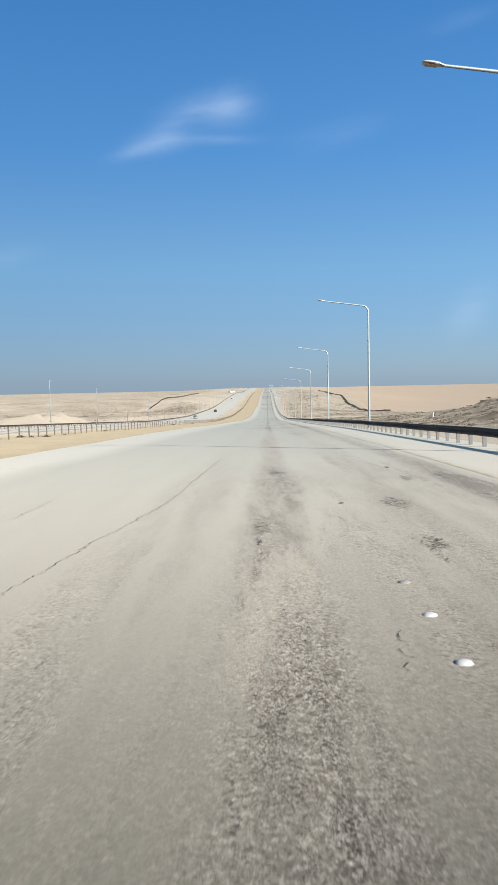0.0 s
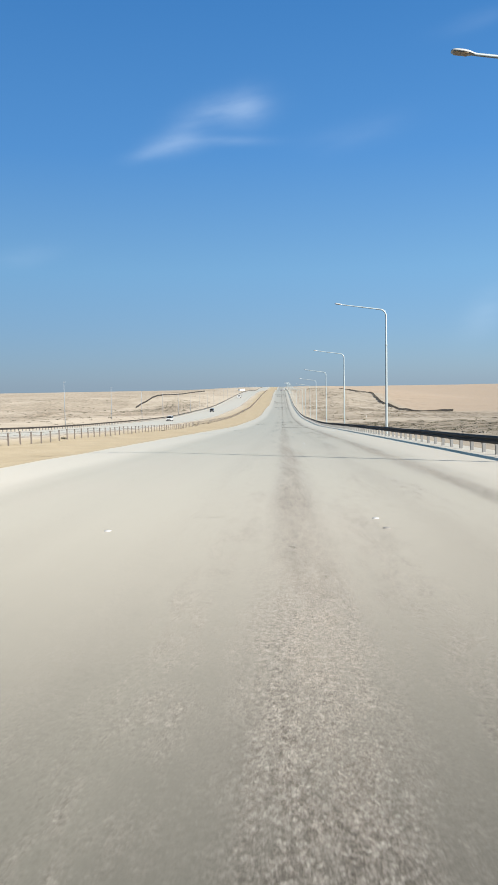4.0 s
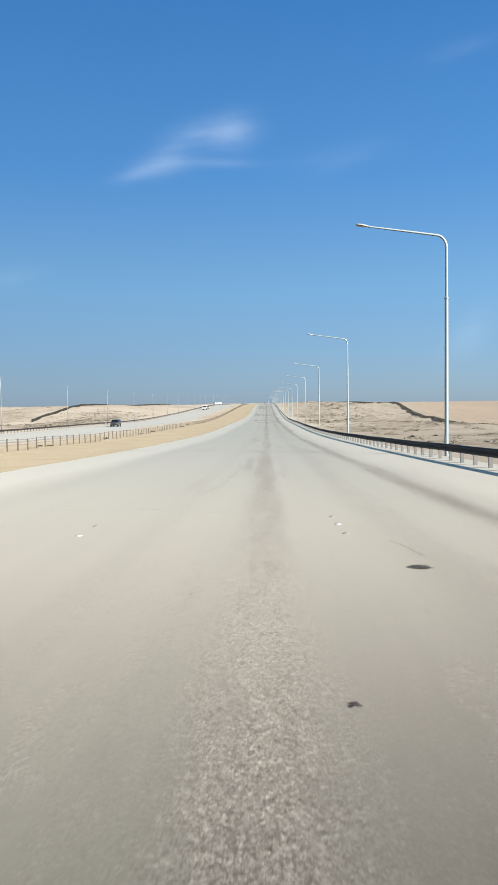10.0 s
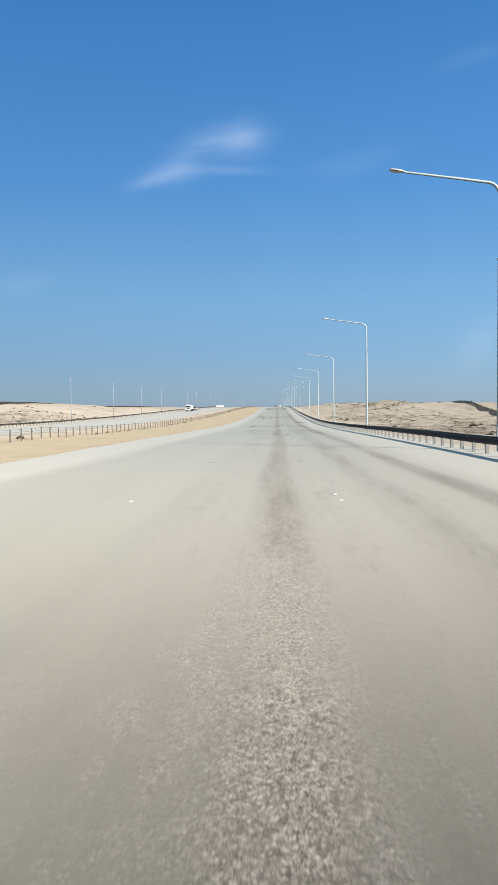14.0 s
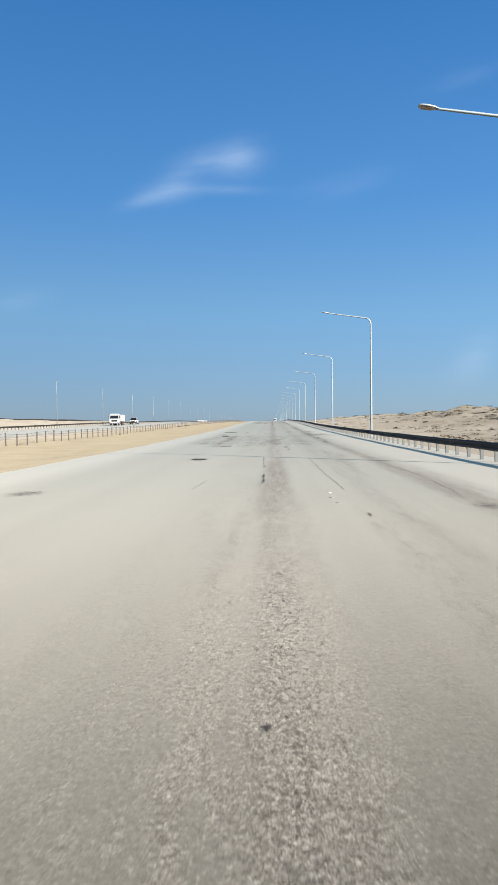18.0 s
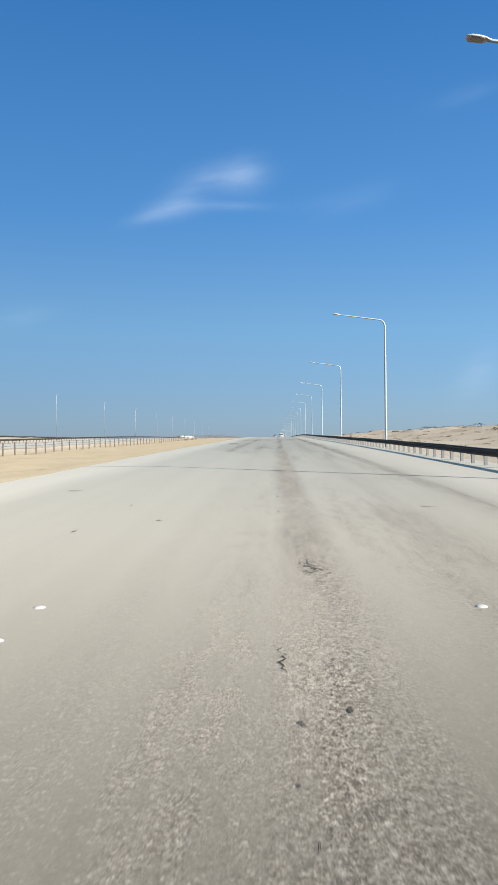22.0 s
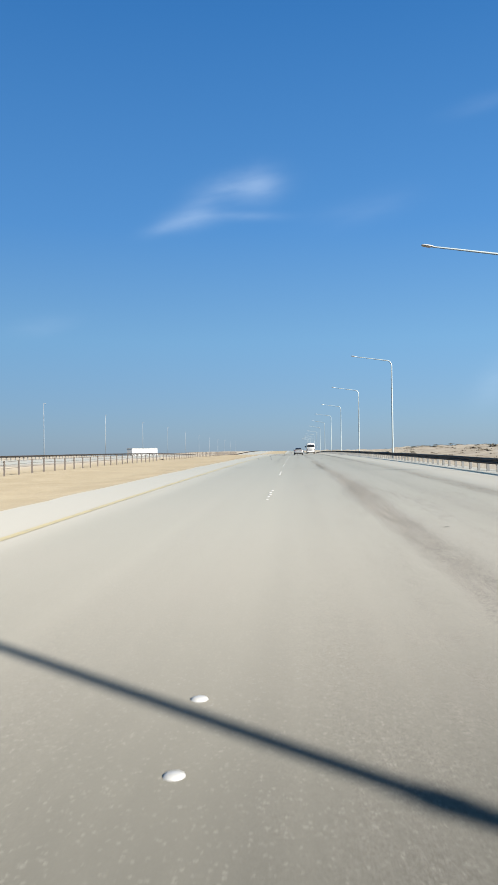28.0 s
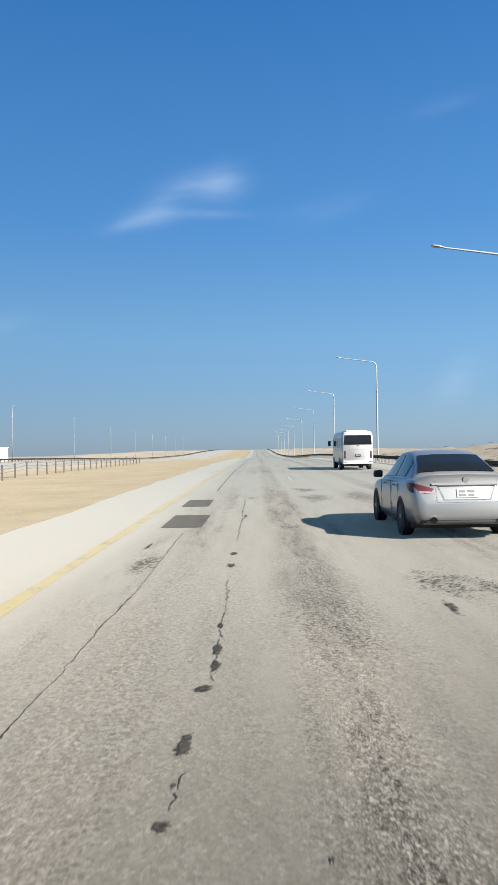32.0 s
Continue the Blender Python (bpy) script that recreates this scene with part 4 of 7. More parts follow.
INK = plain("seam_shadow_gap", (0.05, 0.05, 0.05), 0.8)


def loft(bm, sections, close_ends=True):
    """Skin through half sections that are mirrored to the other side; each runs from the lower middle round to the top middle."""
    rings = []
    for y, pts in sections:
        right = [(x, y, z) for x, z in pts]
        left = [(-x, y, z) for x, z in pts[::-1] if x > 1e-4]
        ring = right + left
        rings.append([bm.verts.new(p) for p in ring])
    for r0, r1 in zip(rings, rings[1:]):
        n = len(r0)
        for k in range(n):
            bm.faces.new((r0[k], r0[(k + 1) % n], r1[(k + 1) % n], r1[k]))
    if close_ends:
        bm.faces.new(rings[0])
        bm.faces.new(rings[-1][::-1])
    return bm


def patch(bm, rows):
    """A sheet through rows of points."""
    vs = [[bm.verts.new(p) for p in row] for row in rows]
    for r0, r1 in zip(vs, vs[1:]):
        for k in range(len(r0) - 1):
            bm.faces.new((r0[k], r0[k + 1], r1[k + 1], r1[k]))
    return bm


def wheel(root, x, y, r, width, side, spokes=10, rim_mat=None):
    """Tyre with rounded shoulders, rim and spokes."""
    seg = 28
    prof = [(-width / 2, r * 0.66), (-width / 2, r * 0.9), (-width / 2 + 0.025, r * 0.985), (-width / 4, r), (width / 4, r), (width / 2 - 0.025, r * 0.985), (width / 2, r * 0.9), (width / 2, r * 0.66)]
    bm = bmesh.new()
    rings = [[bm.verts.new((px, pr * math.cos(2 * math.pi * k / seg), pr * math.sin(2 * math.pi * k / seg))) for k in range(seg)] for px, pr in prof]
    for a, b in zip(rings, rings[1:]):
        for k in range(seg):
            bm.faces.new((a[k], a[(k + 1) % seg], b[(k + 1) % seg], b[k]))
    w = new("wheel")
    w.parent = root
    w.matrix_basis = pose(x, y, r)
    part("tyre", bm, RUBBER, w, smooth=True)
    bm = bmesh.new()
    o = side * width * 0.42
    tube(bm, [(o - side * 0.1, 0, 0), (o - side * 0.02, 0, 0)], [r * 0.66, r * 0.66], seg)
    tube(bm, [(o - side * 0.02, 0, 0), (o + side * 0.012, 0, 0)], [r * 0.17, r * 0.14], 14)
    for k in range(spokes):
        a = 2 * math.pi * k / spokes
        ca, sa = math.cos(a), math.sin(a)
        q = [(r * 0.1, -0.02), (r * 0.64, -0.028), (r * 0.64, 0.028), (r * 0.1, 0.02)]
        lo = [bm.verts.new((o - side * 0.015, u * ca - v * sa, u * sa + v * ca)) for u, v in q]
        hi = [bm.verts.new((o + side * 0.008, u * ca - v * sa, u * sa + v * ca)) for u, v in q]
        bm.faces.new(hi)
        for i in range(4):
            bm.faces.new((lo[i], lo[(i + 1) % 4], hi[(i + 1) % 4], hi[i]))
    part("rim", bm, rim_mat or ALLOY, w)
    return w


def lerp_rows(rows, y):
    ys = [r[0] for r in rows]
    return [float(np.interp(y, ys, [r[k] for r in rows])) for k in range(1, len(rows[0]))]


def sedan(paint, label, group=""):
    root = tagged(new("sedan_car"), label, "car", group)
    # y, half width, under, shoulder, deck
    low = [(0.0, 0.70, 0.40, 0.60, 0.62), (0.02, 0.78, 0.31, 0.66, 0.70), (0.07, 0.84, 0.27, 0.80, 0.84), (0.13, 0.87, 0.25, 0.94, 1.02), (0.22, 0.885, 0.24, 0.97, 1.075), (0.32, 0.895, 0.23, 0.985, 1.07), (0.6, 0.905, 0.22, 0.99, 1.06), (1.02, 0.915, 0.21, 0.98, 1.05), (1.6, 0.91, 0.19, 0.96, 1.0),
           (2.4, 0.91, 0.19, 0.94, 0.99), (3.2, 0.912, 0.19, 0.92, 0.98), (3.8, 0.905, 0.2, 0.88, 0.94), (4.3, 0.88, 0.22, 0.8, 0.86), (4.65, 0.81, 0.25, 0.7, 0.74), (4.83, 0.66, 0.32, 0.58, 0.61), (4.87, 0.5, 0.38, 0.5, 0.52)]

    def section(w, zb, zs, zd):
        d = zs - zb
        m = zb + d * 0.55
        return [(0, zb), (w * 0.82, zb), (w * 0.95, zb + min(0.05, d * 0.14)), (w * 0.985, zb + min(0.16, d * 0.36)), (w, m), (w * 0.985, zs - min(0.06, d * 0.25)), (w * 0.955, zs - 0.015), (w * 0.9, zs + 0.01), (w * 0.6, zd - 0.012), (0, zd)]

    bm = bmesh.new()
    loft(bm, [(y, section(*r)) for y, *r in low])
    part("body", bm, paint, root, smooth=True)
    # greenhouse: y, half width and height at the waist, half width and height at the roof
    house = [(0.55, 0.79, 1.0, 0.70, 1.055), (0.95, 0.80, 0.99, 0.635, 1.235), (1.4, 0.81, 0.985, 0.585, 1.4), (1.75, 0.815, 0.975, 0.57, 1.455), (2.15, 0.82, 0.965, 0.565, 1.472), (2.6, 0.82, 0.955, 0.575, 1.445), (2.95, 0.815, 0.95, 0.61, 1.3), (3.25, 0.805, 0.945, 0.66, 1.12), (3.5, 0.79, 0.94, 0.71, 0.975)]

    def hsec(wb, zb, wr, zr):
        return [(0, zb - 0.1), (wb + 0.03, zb - 0.06), (wb, zb), (wb * 0.4 + wr * 0.6, zb * 0.4 + (zr - 0.02) * 0.6), (wr + 0.02, zr - 0.05), (wr - 0.05, zr - 0.012), (wr * 0.5, zr + 0.006), (0, zr + 0.014)]

    bm = bmesh.new()
    ys = [0.55, 0.75, 0.95, 1.18, 1.4, 1.57, 1.75, 1.95, 2.15, 2.4, 2.6, 2.78, 2.95, 3.1, 3.25, 3.5]
    loft(bm, [(y, hsec(*lerp_rows(house, y))) for y in ys])
    part("roof", bm, paint, root, smooth=True)

    def skin(y, u):
        """A point of the roof skin at y, u across from -1 to 1."""
        wb, zb, wr, zr = lerp_rows(house, y)
        a = abs(u)
        half = wr - 0.05
        z = zr - 0.012 + (0.018 if a < 0.5 else 0.018 * (1 - a) * 2) if a < 1 else zr - 0.012
        return (u * half, y, z)

    bm = bmesh.new()
    rows = []
    for i in range(8):
        y = 0.66 + (1.36 - 0.66) * i / 7
        rows.append([(skin(y, u)[0] * (1.0 + 0.04 * (1 - i / 7)), y - 0.008, skin(y, u)[2] + 0.014) for u in (-0.98, -0.75, -0.5, -0.25, 0, 0.25, 0.5, 0.75, 0.98)])
    patch(bm, rows)
    part("rear_window", bm, GLASS, root, "dark tinted rear window", True)
    bm = bmesh.new()
    rows = []
    for i in range(8):
        y = 2.68 + (3.42 - 2.68) * i / 7
        rows.append([(skin(y, u)[0], y + 0.008, skin(y, u)[2] + 0.014) for u in (-0.97, -0.5, 0, 0.5, 0.97)])
    patch(bm, rows)
    part("windscreen", bm, GLASS, root, "", True)

    def side(y, f, s):
        wb, zb, wr, zr = lerp_rows(house, y)
        mx, mz = wb * 0.4 + wr * 0.6, zb * 0.4 + (zr - 0.02) * 0.6
        if f < 0.6:
            x, z = wb + (mx - wb) * f / 0.6, zb + (mz - zb) * f / 0.6
        else:
            x, z = mx + (wr + 0.02 - mx) * (f - 0.6) / 0.4, mz + (zr - 0.05 - mz) * (f - 0.6) / 0.4
        return (s * (x + 0.008), y, z + 0.004)

    for s in (-1, 1):
        for ya, yb in ((1.2, 1.98), (2.04, 3.0)):
            bm = bmesh.new()
            rows = []
            for i in range(7):
                y = ya + (yb - ya) * i / 6
                rows.append([side(y, f, s) for f in (0.08, 0.3, 0.6, 0.8, 0.95)])
            patch(bm, rows)
            part("side_window", bm, GLASS, root, "", True)
        wheel(root, s * 0.817, 1.05, 0.33, 0.215, s)
        wheel(root, s * 0.817, 3.83, 0.33, 0.215, s)
        # the body is uncut: black discs stand in for the shaded wheel arches
        for y in (1.05, 3.83):
            bm = bmesh.new()
            tube(bm, [(s * 0.78, y, 0.335), (s * 0.9155, y, 0.335)], [0.352, 0.35], 28)
            part("wheel_arch", bm, BLACK, root)
        # mirrors, handles, door gaps
        bm = bmesh.new()
        box(bm, *sorted((s * 0.9, s * 1.08)), 2.93, 3.06, 0.95, 1.09, 0.035)
        part("mirror", bm, BLACK, root, "black door mirror")
        for y in (1.55, 2.45):
            bm = bmesh.new()
            tube(bm, [(s * 0.915, y, 0.85), (s * 0.945, y + 0.03, 0.855), (s * 0.945, y + 0.17, 0.86), (s * 0.915, y + 0.2, 0.86)], 0.013, 6)
            part("door_handle", bm, CHROME, root, "chrome door handle")
        for y in (1.28, 2.02, 3.1):
            bm = bmesh.new()
            box(bm, *sorted((s * 0.905, s * 0.9135)), y - 0.0022, y + 0.0022, 0.32, 0.9)
            part("door_gap", bm, INK, root)
        # tail lamps wrap round the corner
        bm = bmesh.new()
        rows = []
        for i in range(7):
            f = i / 6
            y = [0.085, 0.075, 0.075, 0.1, 0.16, 0.27, 0.44][i]
            x = [0.5, 0.6, 0.70, 0.805, 0.882, 0.912, 0.918][i]
            zt = [0.84, 0.87, 0.9, 0.925, 0.945, 0.95, 0.945][i]
            zl = [0.77, 0.765, 0.765, 0.775, 0.785, 0.81, 0.86][i]
            rows.append([(s * x, y - 0.022 + 0.02 * g, zl + (zt - zl) * g) for g in (0, 0.5, 1)])
        patch(bm, rows)
        tl = part("tail_light", bm, RED, root, "red and clear tail light", True)
        bm = bmesh.new()
        patch(bm, [[(s * x, y - 0.028, z) for z in zz] for x, y, zz in ((0.53, 0.08, (0.775, 0.80)), (0.66, 0.073, (0.775, 0.81)), (0.78, 0.088, (0.785, 0.815)))])
        part("clear_lens", bm, CLEAR, tl)
        bm = bmesh.new()
        tube(bm, [(s * 0.56, -0.03, 0.34), (s * 0.56, 0.2, 0.35)], [0.055, 0.05], 16, False)
        tip = part("exhaust_tip", bm, CHROME, root, "steel exhaust tip")
        # closed plug whose black stands in for the shaded hollow
        bm = bmesh.new()
        tube(bm, [(s * 0.56, -0.022, 0.34), (s * 0.56, 0.03, 0.34)], [0.048, 0.046], 16)
        part("bore", bm, BORE_SHADE, tip, "black plug painted as the shaded inside of the pipe")
    # rear face: a skin point at height z, u across
    def tail(u, z, out=0.006):
        y = float(np.interp(z, [0.25, 0.31, 0.40, 0.62, 0.70, 0.84, 1.02, 1.075], [0.13, 0.025, 0.0, 0.0, 0.02, 0.07, 0.13, 0.22]))
        return (u, y + 0.06 * max(0.0, abs(u) - 0.55) ** 1.5 - out, z)

    us = [k / 10 for k in range(-10, 11)]
    bm = bmesh.new()
    patch(bm, [[tail(u * 0.55 - 0.02, z, 0.016) for u in us] for z in (0.905, 0.925, 0.94)])
    part("boot_trim", bm, TRIM, root, "satin silver boot trim over the plate")
    # flat dark strip painted as the shade under the trim
    bm = bmesh.new()
    patch(bm, [[tail(u * 0.47 - 0.0, z, 0.012) for u in us] for z in (0.888, 0.903)])
    part("trim_shadow_gap", bm, INK, root)
    # dark lines on the flat tail stand in for a recess's shaded rim
    bm = bmesh.new()
    patch(bm, [[tail(u * (0.37 + 0.09 * (z - 0.66) / 0.23), z, 0.01) for u in us] for z in (0.665, 0.67)])
    for s in (-1, 1):
        patch(bm, [[tail(s * (0.37 + 0.09 * (z - 0.66) / 0.23 + w), z, 0.01) for z in (0.665, 0.72, 0.78, 0.84, 0.89)] for w in (0.0, 0.008)])
    part("plate_recess_edge", bm, INK, root)
    bm = bmesh.new()
    box(bm, -0.17, 0.17, -0.004, 0.012, 0.70, 0.84, 0.004)
    for v in bm.verts:
        v.co.y += (v.co.z - 0.70) * 0.357 + 0.012
    plate = part("number_plate", bm, PLATE, root, "white number plate with dark bars")
    for x0, x1, z0, z1 in ((-0.13, -0.03, 0.785, 0.82), (0.01, 0.12, 0.785, 0.82), (-0.13, -0.02, 0.725, 0.76), (0.02, 0.11, 0.725, 0.76)):
        bm = bmesh.new()
        box(bm, x0, x1, -0.0085, -0.0055, z0, z1)
        for v in bm.verts:
            v.co.y += (v.co.z - 0.70) * 0.357 + 0.012
        part("bar", bm, BARS, plate)
    bm = bmesh.new()
    tube(bm, [tail(0, 0.985, 0.0), tail(0, 0.985, 0.016)], [0.055, 0.05], 20)
    part("badge", bm, TRIM, root, "round silver badge")
    bm = bmesh.new()
    patch(bm, [[tail(u * 0.78, z, 0.008) for u in us] for z in (0.262, 0.3, 0.335)])
    part("lower_valance", bm, BLACK, root, "black lower valance")
    bm = bmesh.new()
    patch(bm, [[tail(u * 0.5, z, 0.006) for u in us] for z in (0.626, 0.6285)])
    for s in (-1, 1):
        patch(bm, [[tail(s * (0.495 + 0.02 * (z - 0.63) + w), z, 0.005) for z in (0.63, 0.7, 0.77, 0.84, 0.93, 1.0)] for w in (0.0, 0.003)])
    part("boot_gap", bm, INK, root)
    bm = bmesh.new()
    box(bm, -0.8, 0.8, 0.5, 4.4, 0.16, 0.26)
    part("underbody", bm, BLACK, root)
    return root


def minibus(label):
    root = tagged(new("minibus"), label, "minibus")
    spans = [(0.0, 0.95, 0.42, 2.4), (0.05, 1.0, 0.4, 2.5), (0.18, 1.02, 0.38, 2.56), (0.5, 1.03, 0.42, 2.56), (2.0, 1.03, 0.4, 2.58), (4.5, 1.03, 0.4, 2.58), (5.8, 1.03, 0.4, 2.54), (6.4, 1.0, 0.42, 2.3), (6.75, 0.97, 0.45, 1.6), (6.9, 0.92, 0.5, 1.2)]
    bm = bmesh.new()
    loft(bm, [(y, [(0, zb), (w * 0.9, zb), (w, zb + 0.1), (w, 1.15 if zt > 1.5 else zb + 0.3), (w * 0.985, zt - 0.35 if zt > 1.5 else zb + 0.45), (w * 0.95, zt - 0.15), (w * 0.86, zt - 0.04), (w * 0.5, zt), (0, zt + 0.02)]) for y, w, zb, zt in spans])
    part("body", bm, PAINT_WHITE, root, smooth=True)
    bm = bmesh.new()
    rows = [[(u * (0.93 - 0.03 * i), -0.014 + (0.045 if i == 3 else 0.0), z) for u in (-1, -0.6, 0, 0.6, 1)] for i, z in enumerate((1.66, 1.92, 2.22, 2.44))]
    patch(bm, rows)
    part("rear_window", bm, GLASS, root, "wide dark rear window", True)
    bm = bmesh.new()
    patch(bm, [[(u * 0.85, 6.6 + (1.9 - z) * 0.38, z) for u in (-1, 0, 1)] for z in (1.3, 1.7, 2.2)])
    part("windscreen", bm, GLASS, root)
    for s in (-1, 1):
        for ya, yb in ((0.45, 1.55), (1.62, 2.72), (2.79, 3.89), (3.96, 5.0), (5.1, 5.9)):
            bm = bmesh.new()
            box(bm, *sorted((s * 1.0, s * 1.034)), ya, yb, 1.45, 2.15, 0.01)
            part("side_window", bm, GLASS, root)
        bm = bmesh.new()
        box(bm, *sorted((s * 0.79, s * 0.92)), -0.014, 0.08, 0.76, 1.26, 0.02)
        tl = part("tail_light", bm, BLACK, root, "tall dark tail light cluster")
        bm = bmesh.new()
        box(bm, *sorted((s * 0.82, s * 0.89)), -0.02, -0.008, 0.82, 0.98)
        part("red_lens", bm, RED, tl)
        bm = bmesh.new()
        box(bm, *sorted((s * 0.7, s * 0.95)), -0.07, 0.0, 0.5, 0.55, 0.01)
        part("reflector", bm, BLACK, root)
        wheel(root, s * 0.9, 1.5, 0.38, 0.24, s, 6, PAINT_WHITE)
        wheel(root, s * 0.9, 5.4, 0.38, 0.24, s, 6, PAINT_WHITE)
        # black discs on the closed side, painted as the arches' shade
        for y in (1.5, 5.4):
            bm = bmesh.new()
            tube(bm, [(s * 0.9, y, 0.4), (s * 1.036, y, 0.4)], [0.45, 0.45], 24)
            part("wheel_arch", bm, BLACK, root)
        bm = bmesh.new()
        tube(bm, [(s * 1.0, 6.45, 2.0), (s * 1.2, 6.6, 1.95)], 0.02, 6)
        part("mirror_arm", bm, BLACK, root)
        bm = bmesh.new()
        box(bm, *sorted((s * 1.14, s * 1.34)), 6.55, 6.63, 1.6, 1.98, 0.03)
        part("mirror", bm, BLACK, root, "black wing mirror")
    bm = bmesh.new()
    box(bm, -0.99, 0.99, -0.06, 0.2, 0.38, 0.62, 0.03)
    part("rear_bumper", bm, PAINT_WHITE, root)
    bm = bmesh.new()
    box(bm, -0.18, 0.18, -0.03, 0.0, 0.86, 1.02, 0.004)
    plate = part("number_plate", bm, BLACK, root, "dark number plate recess with pale bars")
    bm = bmesh.new()
    box(bm, -0.12, 0.12, -0.036, -0.031, 0.92, 0.95)
    part("bar", bm, PLATE, plate)
    bm = bmesh.new()
    box(bm, -0.06, 0.06, -0.02, 0.01, 1.56, 1.62, 0.004)
    part("badge", bm, CHROME, root)
    bm = bmesh.new()
    box(bm, -0.85, 0.85, 0.6, 6.5, 0.25, 0.45)
    part("underbody", bm, BLACK, root)
    bm = bmesh.new()
    box(bm, -0.45, 0.45, -0.004, 0.004, 0.86, 0.866)
    box(bm, -0.6, 0.6, -0.004, 0.02, 1.34, 1.346)
    part("tailgate_gap", bm, INK, root)
    bm = bmesh.new()
    box(bm, -0.7, 0.7, 0.7, 3.2, 2.55, 2.62, 0.03)
    part("roof_cooler", bm, PAINT_WHITE, root, "white air-conditioning box on the roof")
    return root


def tipper_truck(label):
    root = tagged(new("tipper_truck"), label, "truck")
    bm = bmesh.new()
    loft(bm, [(y, [(0, 0.75), (w, 0.75), (w + 0.02, 1.3), (w, 1.9), (w - 0.06, zt - 0.08), (w - 0.2, zt), (0, zt + 0.03)]) for y, w, zt in ((0, 1.15, 2.75), (0.2, 1.18, 2.85), (1.5, 1.2, 2.9), (1.9, 1.2, 2.7))])
    cab = part("cab", bm, PAINT_WHITE, root, "white flat-fronted cab", False)
    bm = bmesh.new()
    patch(bm, [[(u * 1.03, 1.915 - 0.02 * (z - 1.7), z) for u in (-1, 0, 1)] for z in (1.7, 2.1, 2.5)])
    part("windscreen", bm, GLASS, cab)
    bm = bmesh.new()
    box(bm, -1.15, 1.15, 1.7, 2.02, 0.5, 0.85, 0.04)
    part("bumper", bm, PAINT_WHITE, root)
    bm = bmesh.new()
    box(bm, -0.7, 0.7, 1.86, 1.93, 0.95, 1.4, 0.02)
    part("grille", bm, BLACK, root)
    for s in (-1, 1):
        bm2 = bmesh.new()
        box(bm2, *sorted((s * 0.8, s * 1.08)), 1.95, 2.05, 0.6, 0.78, 0.02)
        part("headlight", bm2, CLEAR, root)
        bm2 = bmesh.new()
        box(bm2, *sorted((s * 1.25, s * 1.42)), 1.75, 1.83, 1.7, 2.3, 0.02)
        part("mirror", bm2, BLACK, root)
        bm2 = bmesh.new()
        box(bm2, *sorted((s * 1.19, s * 1.215)), 0.75, 1.65, 1.75, 2.45, 0.02)
        part("side_window", bm2, GLASS, cab)
        wheel(root, s * 1.02, 1.0, 0.5, 0.3, s, 6, PAINT_WHITE)
        wheel(root, s * 0.98, -3.2, 0.5, 0.5, s, 6, PAINT_WHITE)
        wheel(root, s * 0.98, -4.5, 0.5, 0.5, s, 6, PAINT_WHITE)
    bm = bmesh.new()
    box(bm, -1.2, 1.2, -5.6, -0.25, 1.15, 1.25, 0.0)
    for x0, x1, y0, y1 in ((-1.2, -1.12, -5.6, -0.25), (1.12, 1.2, -5.6, -0.25), (-1.12, 1.12, -0.33, -0.25), (-1.12, 1.12, -5.6, -5.52)):
        box(bm, x0, x1, y0, y1, 1.25, 2.75)
    for k in range(7):
        for s in (-1, 1):
            box(bm, *sorted((s * 1.2, s * 1.27)), -5.5 + 0.85 * k, -5.4 + 0.85 * k, 1.2, 2.75)
    part("tipper_body", bm, plain("grey_tipper_steel", (0.5, 0.5, 0.49), 0.6, 0.2, dust=0.3), root, "grey ribbed steel tipper body")
    bm = bmesh.new()
    box(bm, -0.45, 0.45, -5.5, 1.7, 0.6, 1.1, 0.02)
    part("chassis", bm, BLACK, root)
    return root


